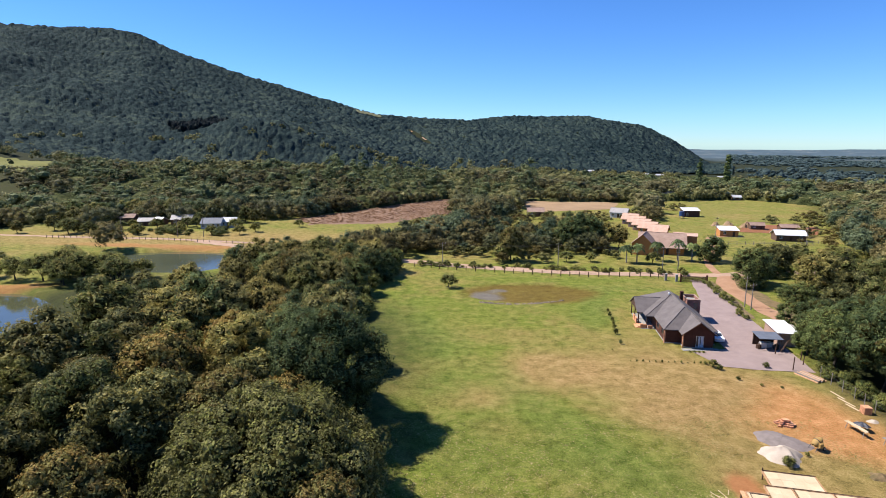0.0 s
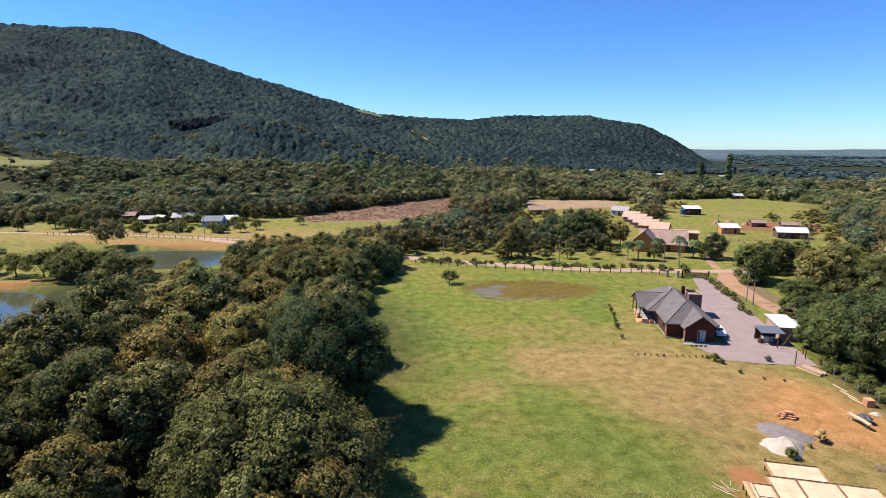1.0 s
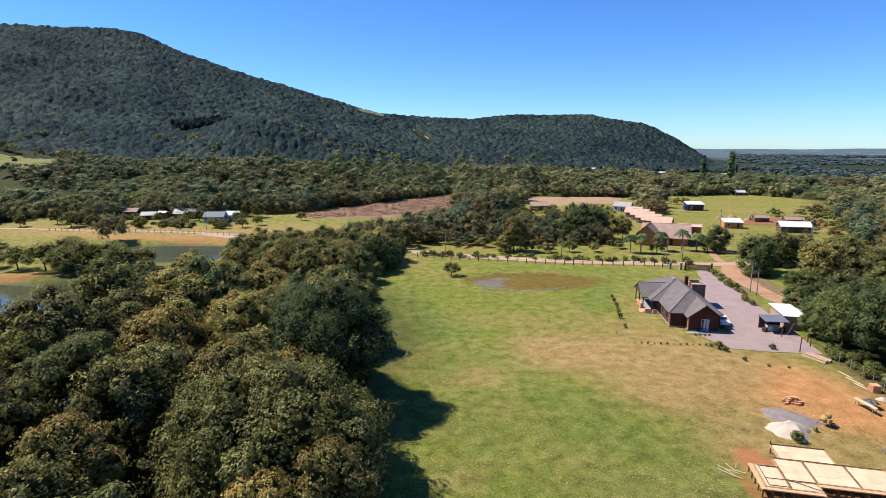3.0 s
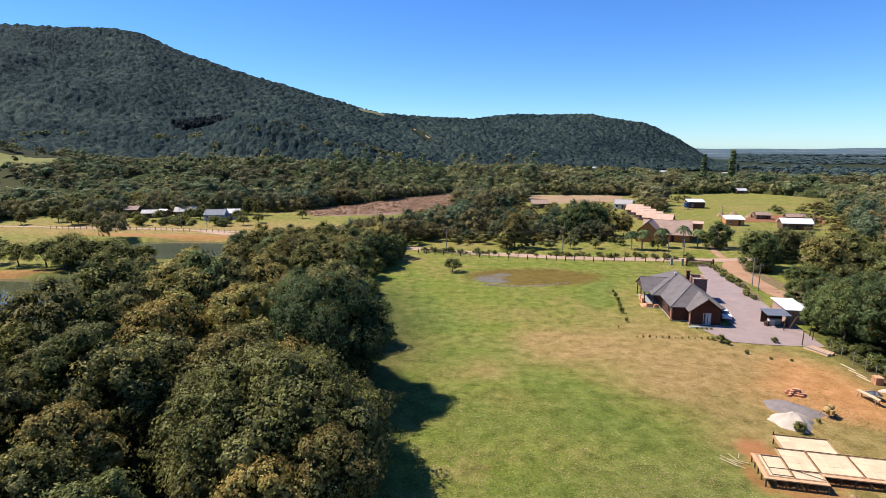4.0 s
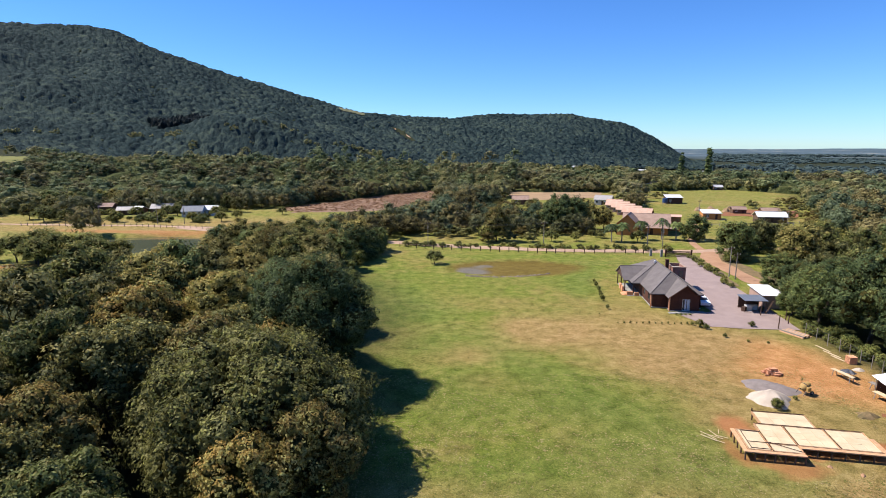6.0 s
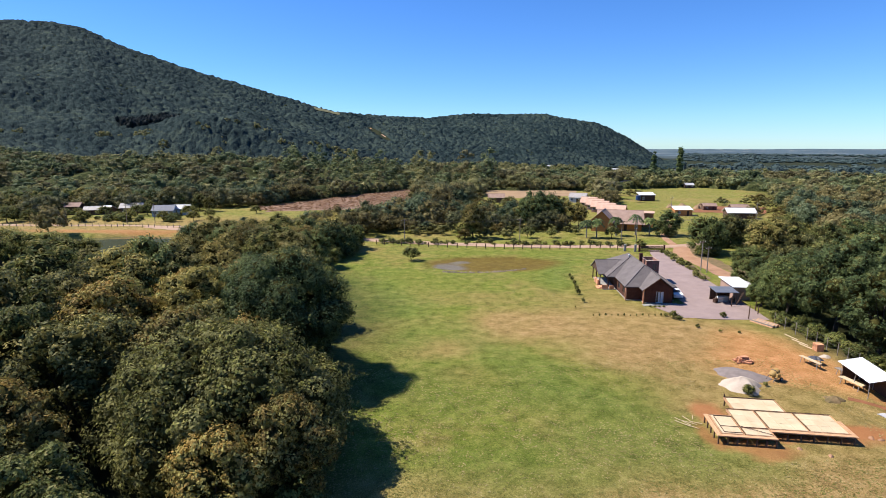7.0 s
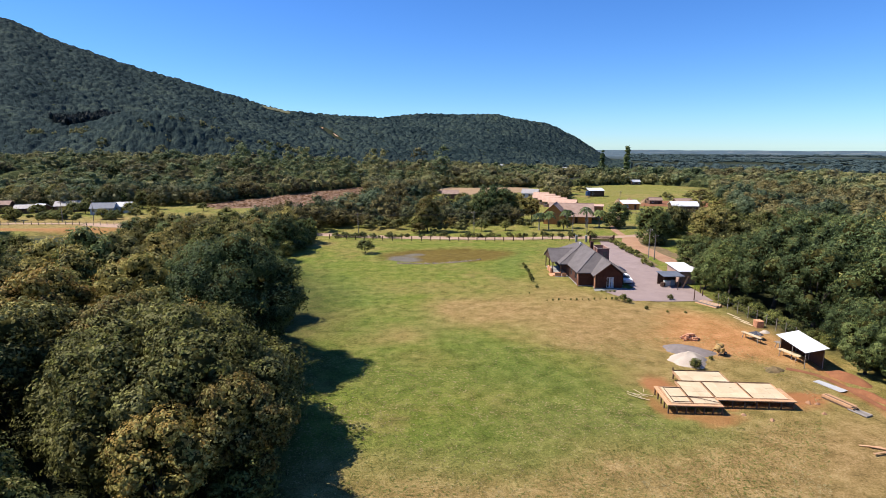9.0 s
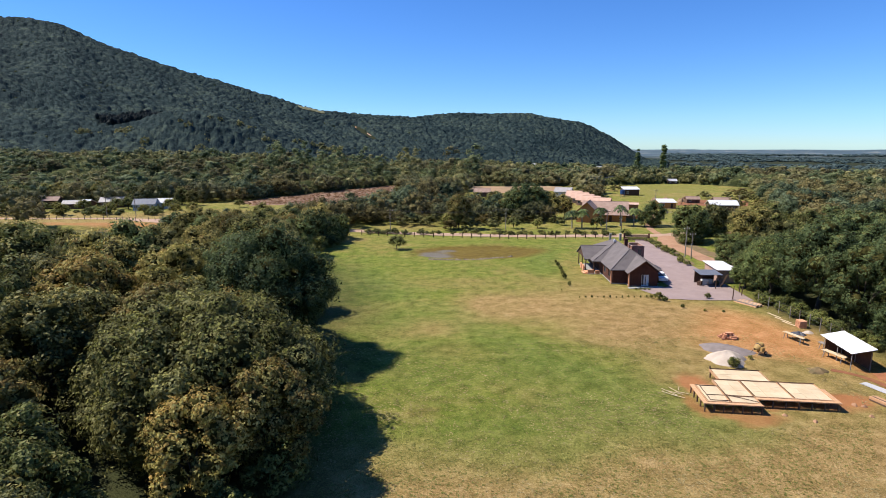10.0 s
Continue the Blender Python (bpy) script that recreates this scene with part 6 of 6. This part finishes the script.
# raw timber edge beams
for x0, x1, y0, y1 in ((-0.05, 4.95, -0.45, -0.04), (-0.45, -0.06, -0.45, 3.95), (4.96, 12.6, 1.03, 1.46), (4.5, 4.93, -0.03, 1.02), (12.22, 12.6, 1.47, 4.2)):
    part("edge_board", box(x0, x1, y0, y1, TOP - 0.13, TOP - 0.02, 0.01), PINE, deck, "raw orange-brown edge board")
for x, y, a, b in ((2.20, 1.9, 0.05, 3.8), (4.9, 3.5, 0.05, 3.8), (8.6, 3.5, 0.05, 3.8), (7.2, 5.4, 10.0, 0.05), (2.6, 1.5, 4.4, 0.05), (5.5, 8.28, 5.2, 0.06), (0.4, 2.0, 0.05, 3.4), (1.3, 0.3, 1.7, 0.05), (1.3, 3.6, 1.7, 0.05)):
    part("batten", box(x - a / 2, x + a / 2, y - b / 2, y + b / 2, TOP + 0.004, TOP + 0.05), DARK_WOOD, deck)
part("brace", tube((2.3, 1.6, TOP + 0.06), (4.8, 0.2, TOP + 0.06), 0.03, 0.03, 4), DARK_WOOD, deck)
for x, y in [(-0.3 + i * 0.86, -0.32) for i in range(7)] + [(-0.32, 0.8 + i * 1.0) for i in range(4)] + [(5.3 + i * 1.18, 1.2) for i in range(7)] + [(12.4, 2.5), (12.4, 4.0), (12.1, 5.3), (3.0, 6.3), (3.0, 8.1), (4.8, 8.2), (6.5, 8.2), (8.0, 8.2), (8.0, 6.3), (9.3, 5.3), (10.9, 5.3)] + [(1 + 1.8 * i, 1.1 + 1.3 * j) for i in range(3) for j in range(3)] + [(6.5 + 1.9 * i, 2.8 + 1.3 * j) for i in range(3) for j in range(2)]:
    part("post", box(x - 0.06, x + 0.06, y - 0.06, y + 0.06, -0.3, TOP - 0.245, 0.01), OLD_WOOD, deck)
part("header_post", box(2.92, 3.02, 8.2, 8.3, TOP, TOP + 0.35), DARK_WOOD, deck)
for i, (x, y, t, l) in enumerate(((28.3, 50.9, 118, 1.9), (28.7, 50.6, 140, 1.7), (28.0, 50.3, 128, 1.6), (29.0, 51.3, 105, 1.5), (28.5, 49.9, 135, 1.8), (29.4, 50.4, 150, 1.2), (29.7, 51.6, 60, 0.9))):
    tagged(part("loose_plank", moved(box(-l / 2, l / 2, -0.035, 0.035, 0, 0.03), pose(x, y, 0.04 + 0.045 * (i % 3), 0, 0, t)), PLY), "loose pale plank lying on the grass", "plank", "planks beside the platform")
for i, (x, y, s) in enumerate(((36.6, 45.0, 0.2), (38.6, 43.6, 0.22), (44.6, 44.0, 0.2), (44.9, 46.3, 0.25), (45.6, 45.9, 0.2))):
    tagged(part("earth_clod", moved(heap(s * 1.4, s, s, 40 + i, 9, 0.2), pose(x, y, 0.02, 0, 0, 40 * i)), LANE_DIRT), "orange clod of earth on the grass", "stone", "clods by the platform")


# ---------------------------------------------------------------- building materials
tagged(part("sand_mound", moved(heap(2.6, 1.9, 1.2, 5, 34, 0.17), pose(39.4, 58.6, 0, 0, 0, -25)), SAND, smooth=True), "pale heaped pile of building sand", "sand pile")
tagged(part("gravel_mound", moved(heap(3.1, 2.1, 0.55, 6, 30), pose(41.4, 61.9, 0, 0, 0, -18)), CRUSHED, smooth=True), "low dark grey pile of crushed stone", "gravel pile")
tagged(part("sand_heap", moved(heap(1.0, 0.8, 0.5, 8, 20), pose(56.2, 66.6, 0) @ Matrix.Scale(0.7, 4)), SAND, smooth=True), "small beige sand heap at the fence", "sand pile")
bricks = thing("brick_stack", "orange hollow clay blocks scattered in a low stack", "brick stack", pose(44.2, 65.8, 0, 0, 0, -10))
block = mesh_of("block", *joined(box(-0.19, 0.19, -0.1, 0.1, 0, 0.04), box(-0.19, 0.19, -0.1, 0.1, 0.16, 0.2), box(-0.19, 0.19, -0.1, -0.07, 0.04, 0.16), box(-0.19, 0.19, 0.07, 0.1, 0.04, 0.16), box(-0.19, 0.19, -0.015, 0.015, 0.04, 0.16)), (CLAY_BLOCK,))
rb = random.Random(3)
for i in range(72):
    x, y, z = rb.uniform(-1.05, 1.05), rb.uniform(-0.65, 0.65), 0.0
    lay = 0 if i < 30 else (1 if i < 50 else (2 if i < 64 else 3))
    p = part("block", block, CLAY_BLOCK, bricks)
    p.matrix_local = pose(x * (1 - 0.22 * lay), y * (1 - 0.22 * lay), 0.01 + lay * 0.2, rb.uniform(-3, 3), rb.uniform(-3, 3), rb.uniform(-14, 14))
stack = thing("brick_stack", "neat cubic stack of orange bricks at the fence", "brick stack", pose(57.0, 69.0, 0, 0, 0, -8) @ Matrix.Scale(0.82, 4))
for k in range(6):
    for i in range(3):
        for j in range(6):
            p = part("block", block, TERRACOTTA, stack)
            p.matrix_local = pose(-0.4 + i * 0.40 + rb.uniform(-0.015, 0.015), -0.55 + j * 0.215, k * 0.203, 0, 0, rb.uniform(-2, 2))
mixer = thing("cement_mixer", "faded yellow cement mixer on two wheels", "cement mixer", pose(44.4, 60.0, 0, 0, 0, -75))
prof = [(-0.62, 0.20), (-0.55, 0.34), (-0.15, 0.48), (0.2, 0.48), (0.62, 0.27)]
dv, df = [], []
for y, r in prof:
    dv += [(r * math.cos(a * math.pi / 8), y, r * math.sin(a * math.pi / 8)) for a in range(16)]
for j in range(len(prof) - 1):
    df += [(j * 16 + i, j * 16 + (i + 1) % 16, (j + 1) * 16 + (i + 1) % 16, (j + 1) * 16 + i) for i in range(16)]
drum = part("drum", (dv, df + [tuple(range(16))]), YELLOW_PAINT, mixer, "", True)
drum.matrix_local = pose(0, 0, 0.95, 28, 0, 0)
part("drum_band", moved(tube((0, -0.03, 0), (0, 0.06, 0), 0.50, 0.50, 16), pose(0, 0, 0.95, 28, 0, 0)), STEEL, mixer)
part("motor_box", box(0.42, 0.72, -0.3, 0.2, 0.55, 1.05, 0.04), YELLOW_PAINT, mixer)
for s in (-0.5, 0.5):
    part("frame_leg", joined(tube((s, -0.7, 0.02), (s * 0.9, 0, 0.95), 0.035, 0.035, 6), tube((s, 0.6, 0.2), (s * 0.9, 0, 0.95), 0.035, 0.035, 6)), STEEL, mixer)
    wheel = part("wheel", tube((s - 0.05, 0.6, 0.24), (s + 0.05, 0.6, 0.24), 0.24, 0.24, 14), RUBBER, mixer)
    part("rim", tube((s - 0.06, 0.6, 0.24), (s + 0.06, 0.6, 0.24), 0.12, 0.12, 10), ZINC, wheel)


def bench(x, y, turn, L, W, h, label, mat=PLY):
    ob = thing("work_bench", label, "work bench", pose(x, y, 0, 0, 0, turn))
    for i in range(3):
        part("top_board", box(-L / 2, L / 2 - 0.08 * i, -W / 2 + i * W / 3 + 0.01, -W / 2 + (i + 1) * W / 3 - 0.01, h - 0.05, h), mat, ob)
    for s in (-1, 1):
        for t in (-1, 1):
            part("leg", tube((s * (L / 2 - 0.35), t * W / 2 * 1.1, 0), (s * (L / 2 - 0.4), t * W / 2 * 0.6, h - 0.05), 0.045, 0.045, 5), GREY_WOOD, ob)
    return ob


bench(52.0, 63.9, -82, 3.2, 0.6, 0.85, "long trestle bench of pale boards")
bench(53.2, 64.6, -70, 1.7, 0.8, 0.7, "low trestle bench under a dark tarpaulin", GREY_WOOD)
tagged(part("tarpaulin", moved(heap(0.95, 0.6, 0.34, 9, 22, 0.2), pose(53.2, 64.6, 0.7, 0, 0, -70)), TARP), "crumpled black tarpaulin over a bench", "tarpaulin")
bench(52.2, 57.4, -82, 3.0, 0.8, 0.8, "long plank bench before the open shed")
bench(53.6, 60.6, -82, 1.6, 0.7, 0.8, "short plank bench before the open shed", GREY_WOOD)
shed = thing("open_shed", "open timber work shed with a bright white sheet roof", "shed", pose(53.2, 57.0, 0, 0, 0, -13) @ Matrix.Diagonal((0.70, 0.88, 0.92, 1)))
for y in (-3.3, -0.1, 3.1):
    part("post", tube((-1.4, y, -0.2), (-1.4, y, 2.25), 0.07, 0.06, 6), GREY_WOOD, shed)
    part("post", tube((1.5, y, -0.2), (1.5, y, 2.75), 0.07, 0.06, 6), GREY_WOOD, shed)
sheet_v, sheet_f = [], []
for i in range(57):
    y = -3.75 + i * 0.134
    w = 0.022 * (1 if i % 2 else -1)
    sheet_v += [(-1.85, y, 2.24 + w), (1.95, y, 2.92 + w)]
sheet_f = [(2 * i, 2 * i + 1, 2 * i + 3, 2 * i + 2) for i in range(56)]
part("roof", joined((sheet_v, sheet_f), ([(x, y, z - 0.03) for x, y, z in sheet_v], [f[::-1] for f in sheet_f])), WHITE_SHEET, shed, "bright corrugated sheet roof")
part("back_wall", box(1.56, 1.62, -3.3, 3.2, 0, 2.6), DARK_WOOD, shed, "dark board back wall")
part("end_wall", box(-1.2, 1.5, 3.12, 3.18, 0, 2.2), DARK_WOOD, shed)
part("rafter", joined(*[tube((-1.6, y, 2.18), (1.8, y, 2.80), 0.05, 0.05, 4) for y in (-3.3, -0.1, 3.1)]), GREY_WOOD, shed)
for i in range(3):
    tagged(part("roof_sheet", moved(box(-0.42, 0.42, -1.5, 1.5, 0.02, 0.05), pose(50.3 + 0.05 * i, 49.5 - 0.06 * i, 0.02 + 0.035 * i, 0, 0, 13 + 2 * i)), ZINC), "bright roofing sheet lying on the ground", "roofing sheet", "spare roofing sheets")
lum = thing("lumber_stack", "stack of reddish sawn timber on the grass", "lumber stack", pose(47.9, 45.6, 0, 0, 0, 10) @ Matrix.Diagonal((0.75, 1.25, 0.9, 1)))
for k in range(3):
    for i in range(4):
        part("plank", box(-0.5 + i * 0.26, -0.27 + i * 0.26, -1.4 + 0.15 * ((i + k) % 3), 1.35 - 0.12 * (i % 2), 0.05 + k * 0.15, 0.19 + k * 0.15), PINE if (i + k) % 3 else OLD_WOOD, lum)
lum2 = thing("lumber_stack", "small stack of grey poles on the grass", "lumber stack", pose(48.2, 43.6, 0, 0, 0, 14))
for i in range(5):
    part("pole", tube((-0.4 + i * 0.2, -0.9, 0.1), (-0.4 + i * 0.2, 0.9, 0.1), 0.09, 0.08, 7), GREY_WOOD, lum2)
for i, (x, y, t) in enumerate(((43.6, 38.0, -20), (44.1, 37.5, -32), (43.5, 36.8, 5))):
    tagged(part("loose_plank", moved(box(-0.9, 0.9, -0.1, 0.1, 0, 0.06), pose(x, y, 0.04 + 0.06 * i, 0, 0, t)), PINE), "loose orange board lying on the lawn", "plank", "boards on the lawn")
for i, (x, y, t, l) in enumerate(((57.0, 74.4, 95, 2.6), (56.7, 72.2, 100, 2.8), (56.4, 70.6, 98, 2.2))):
    tagged(part("white_board", moved(box(-l / 2, l / 2, -0.1, 0.1, 0, 0.06, 0.01), pose(x, y, 0.03, 0, 0, t)), PLY), "pale board lying along the wire fence", "board", "boards along the fence")
tagged(part("scrub_pile", moved(heap(1.3, 0.7, 0.5, 17, 16, 0.3), pose(47.6, 54.4, 0, 0, 0, -25)), BANK), "low pile of stones and weeds", "rubble pile")
tagged(part("soil_mound", moved(heap(2.2, 1.2, 0.75, 18, 20, 0.2), pose(54.0, 51.0, 0, 0, 0, 110)), RED_SOIL, smooth=True), "reddish heap of dug soil along the trench", "soil heap")
tagged(part("soil_mound", moved(heap(2.6, 0.7, 0.45, 19, 20, 0.2), pose(52.6, 46.6, 0, 0, 0, 100)), RED_SOIL, smooth=True), "reddish heap of dug soil along the trench", "soil heap")
laid("trench", mesh_of("trench", *strip([(49.4, 54.6), (51.4, 52.6), (52.0, 49.6), (51.6, 46.0), (51.4, 43.0), (51.0, 38)], 0.85, 0.05, 0.3)), RED_SOIL, "strip of dug red soil", "trench")


# ---------------------------------------------------------------- lawn planting
for x, y, s in ((35.6, 114.5, 0.34), (35.0, 111.0, 0.42), (34.6, 107.9, 0.40), (34.1, 105.6, 0.34), (33.6, 103.4, 0.44), (33.0, 100.4, 0.46), (32.2, 95.0, 0.36), (29.8, 92.0, 0.14)):
    plant("shrub", x, y, s, None, "young trees along the lawn", "sapling", 1.7)
for i in range(12):
    plant("shrub", 31.3 + i * 1.02, 86.9 - i * 0.09, 0.12 + 0.03 * (i % 3), None, "seedlings in a row", "seedling", 2.0)
for i in range(4):
    plant("shrub", 43.0 + i * 0.75, 91.0 - i * 0.1, 0.24, None, "low plants before the front wall", "bush", 1.1)
for x, y, s in ((43.9, 84.6, 0.75), (44.5, 83.5, 0.5), (45.4, 79.6, 0.36), (47.8, 77.4, 0.26), (50.4, 76.7, 0.24), (52.4, 84.4, 0.55), (38.9, 56.4, 0.72), (42.4, 58.6, 0.3), (43.2, 85.6, 0.34)):
    plant("shrub", x, y, s, None, "bushes at the drive's edge", "bush", 1.2)
for i in range(22):
    plant("shrub", 68.6 - i * 0.265 + rng.uniform(-0.9, 0.9), 139.0 - i * 1.42, rng.uniform(0.4, 1.0), None, "hedge beside the driveway", "hedge_shrub", 1.0)
for i in range(70):
    x, y = rng.uniform(75.0, 98), rng.uniform(92, 150)
    if x > 76.5 + max(0, y - 132) * 0.4 and math.hypot((x - 87) / 5, (y - 140) / 4.5) > 1:
        plant("shrub", x, y, rng.uniform(0.5, 1.2), None, "scrub beside the lane", "scrub_shrub", 0.8)
for i in range(48):
    x, y = rng.uniform(100, 138), rng.uniform(150, 182)
    plant("shrub", x, y, rng.uniform(0.8, 2.6), None, "scrub before the long barn", "scrub_shrub", 0.8)
for x, y, s in ((62.8, 90.2, 0.45), (65.0, 89.5, 0.62), (68, 96, 0.62), (71, 91, 0.7), (67, 102, 0.45)):
    plant("tall_green", x, y, s, None, "trees behind the outbuilding")
for i in range(44):
    t = i / 43
    plant("bramble", 60.8 + 1.3 * math.sin(i * 1.7) + (2.0 if t > 0.75 else 0), 83 - 40 * t, rng.uniform(0.3, 0.62), None, "undergrowth at the trees' foot", "undergrowth_bush", 1.0)
for i in range(84):
    x = rng.uniform(-8, 68)
    plant("shrub", x, 158.5 - 0.16 * x + rng.uniform(0, 4), rng.uniform(0.35, 1.25), None, "roadside shrubs", "shrub", 0.85)
for x, y, s in ((18.5, 167, 1.1), (38, 166, 0.7), (45.5, 166, 0.6), (63.2, 163, 0.75)):
    plant("small", x, y, s, None, "roadside trees", "small_tree")


def palm_crown(seed, reach):
    """Arching fronds, each a midrib with two rows of hanging leaflets."""
    rg = np.random.default_rng(seed)
    V, F = [], []
    for i in range(17):
        a, up = i * 2.39996, rg.uniform(-0.25, 0.95)
        d = np.array([math.cos(a), math.sin(a), 0.0])
        e = np.array([-math.sin(a), math.cos(a), 0.0])
        pts = [d * reach * t * (1 - 0.25 * max(up, 0)) + np.array([0, 0, reach * (up * t - (0.75 + 0.5 * up) * t * t)]) for t in np.linspace(0, 1, 9)]
        for k in range(8):
            p, q = pts[k], pts[k + 1]
            w = reach * 0.26 * math.sin(math.pi * (0.12 + 0.80 * (k + 0.5) / 8))
            for sgn in (-1, 1):
                n = len(V)
                tip = (p + q) / 2 + e * sgn * w + d * w * 0.55 - np.array([0, 0, 0.45 * w])
                V += [p, q, tip + (q - p) * 0.30, tip - (q - p) * 0.12]
                F.append((n, n + 1, n + 2, n + 3) if sgn > 0 else (n + 3, n + 2, n + 1, n))
    return V, F


def palm(x, y, h):
    ob = thing("palm", "feathery dark green palm with a slim grey trunk", "palm", pose(x, y, float(height(x, y)), 0, 0, x * 40), "palms before the lodge")
    part("trunk", joined(tube((0, 0, -0.3), (0.15, 0.05, h * 0.5), 0.22, 0.17), tube((0.15, 0.05, h * 0.5), (0.2, 0.15, h), 0.17, 0.13)), GREY_WOOD, ob)
    crown = part("fronds", palm_crown(int(x), 2.6), LEAF_DARK, ob)
    crown.location = (0.2, 0.15, h)


for x, y, h in ((55.9, 164.5, 5.2), (59.1, 164.6, 5.6), (66.6, 168.0, 5.6), (73.0, 168.4, 6.2), (77.0, 167.2, 5.4), (50.2, 213, 6.5)):
    palm(x, y, h)
for key, x, y, s in (("far_dark", 43.5, 187, 1.0), ("far_dark", 49.5, 188, 1.12), ("far_dark", 47, 193, 1.1), ("far_dark", 52.5, 190, 0.95), ("far_dark", 46.5, 186, 0.8), ("far_olive", 56.5, 188, 0.8), ("far_olive", 61.5, 190, 0.72), ("far_grey", 53, 194, 0.75),
                     ("far_green", 31.5, 191, 0.5), ("far_green", 36.5, 191, 0.55), ("far_olive", 40.5, 192, 0.6), ("far_green", 30, 212, 0.62), ("far_olive", 35.5, 205, 0.5)):
    plant(key, x, y, s, None, "grove beside the lodge", "tree")
plant("golden", 21.1, 167, 0.9, 0, "roadside trees", "tree", 1.1)



def cypress(x, y, h):
    ob = thing("cypress", "tall narrow dark cypress on the plain", "tree", pose(x, y, float(height(x, y))), "distant cypresses")
    part("trunk", tube((0, 0, -1), (0, 0, h * 0.5), 0.5, 0.3), BARK, ob)
    part("crown", crown_mesh("cypress_crown", int(x), h * 0.10, h, 0.5, 34, 90, 0.55, (LEAF_DARK,), bough=0.62, low=0.95, heart=0.92, core=2), None, ob)


cypress(273, 535, 30)
cypress(249, 541, 25)
# stones along the dry pond's rim
for i in range(34):
    t = i / 33
    x = 8.5 + 19.5 * t + rng.uniform(-0.2, 0.2)
    y = 121.6 - 2.6 * math.sin(t * math.pi) + 2.6 * t + rng.uniform(-0.25, 0.25)
    s = rng.uniform(0.2, 0.42)
    tagged(part("rim_stone", moved(heap(s * 1.2, s, s * 0.9, i, 8, 0.25), pose(x, y, float(height(x, y)), 0, 0, rng.uniform(0, 180))), STONE), "pale stone edging the dry pond", "stone", "stones round the dry pond")


# ---------------------------------------------------------------- grass tufts


TUFT_PLUG = leaf_material("plug_blade", (0.141, 0.112, 0.028), (0.230, 0.178, 0.051), (0.330, 0.254, 0.093), 0.2, 0.1)


def tufts(name, spots, material, label, lo, hi):
    r = np.random.default_rng(8)
    n = len(spots)
    P = np.zeros((n, 3))
    P[:, :2] = spots
    P[:, 2] = height(P[:, 0], P[:, 1])
    V = []
    for k in range(4):
        a = r.uniform(0, 6.28, n)
        d = np.stack([np.cos(a), np.sin(a), np.zeros(n)], 1)
        e = np.stack([-np.sin(a), np.cos(a), np.zeros(n)], 1)
        s = r.uniform(lo, hi, (n, 1))
        up = np.array([0, 0, 1.0]) * s * r.uniform(0.15, 0.5, (n, 1))
        V.append(np.stack([P - e * s * 0.25, P + d * s * 0.7 - e * s * 0.5 + up, P + d * s * 1.3 + up * 0.8, P + e * s * 0.35 + d * s * 0.5 + up], 1).reshape(-1, 3))
    V = np.concatenate(V)
    ob = new(name, mesh_of(name, V, np.arange(len(V)).reshape(-1, 4), (material,)))
    return tagged(ob, label, "grass", kind="stuff")


gr = np.random.default_rng(31)
plugs = []
for i in range(70):
    for j in range(70):
        u, v = -18 + i * 0.52 + gr.normal(0, 0.06), -18 + j * 0.52 + gr.normal(0, 0.06)
        x, y = 41 + u * 0.94 - v * 0.34, 66 + u * 0.34 + v * 0.94
        if math.hypot((x - 42) / 12.5, (y - 65.5) / 10.5) + 0.25 * float(fbm(x, y, 0.3, 9)) < 1 and x < 55 and math.hypot(x - 40, y - 60) > 4.2 and gr.random() < 0.9:
            plugs.append((x, y))
tufts("grass_plugs", np.array(plugs), TUFT_PLUG, "rows of small planted grass plugs", 0.07, 0.12)

TUFT_GREEN = leaf_material("lawn_blade", (0.079, 0.099, 0.019), (0.175, 0.189, 0.046), (0.289, 0.264, 0.095), 0.25, 0.1)
TUFT_DRY = leaf_material("dry_blade", (0.162, 0.135, 0.056), (0.311, 0.250, 0.119), (0.459, 0.365, 0.196), 0.25, 0.1)
lawn, straw = [], []
while len(lawn) + len(straw) < 15000:
    x, y = gr.uniform(-8, 58), 27 + 40 * gr.random() ** 1.4
    if x > 0.88 * y + 6 or x < -0.28 * y + 4 or (28 < x < 46 and 43 < y < 58) or math.hypot(x - 40.5, y - 60.5) < 5.5 or x > 48.5:
        continue
    f = float(fbm(np.array(x), np.array(y), 0.28, 71)) + gr.normal() * 0.35
    if f > 0.1:
        lawn.append((x, y))
    elif f < -0.15:
        straw.append((x, y))
tufts("lawn_tufts", np.array(lawn), TUFT_GREEN, "coarse green grass tufts on the lawn", 0.05, 0.12)
tufts("straw_tufts", np.array(straw), TUFT_DRY, "dry straw-coloured grass tufts on the lawn", 0.05, 0.12)
# rows of dry stalks on the tilled field
DRY_STALK = leaf_material("dry_stalk", (0.135, 0.072, 0.042), (0.230, 0.130, 0.078), (0.324, 0.208, 0.130), 0.1, 0.05)
FIELD = [(-70, 262), (-50, 290), (-29, 322), (6, 360), (8, 300), (3, 280), (-28, 247), (-58, 243)]
stalks = []
for i in range(34):
    for j in range(120):
        u, v = i * 3.4 + gr.normal(0, 0.35), j * 1.0 + gr.normal(0, 0.4)
        x, y = -72 + v * 0.86 - u * 0.16, 240 + u + v * 0.30
        if inside(FIELD, x, y) and gr.random() < 0.8:
            stalks.append((x, y))
tufts("dry_stalks", np.array(stalks), DRY_STALK, "rows of dry reddish crop stalks on the field", 0.5, 1.1)
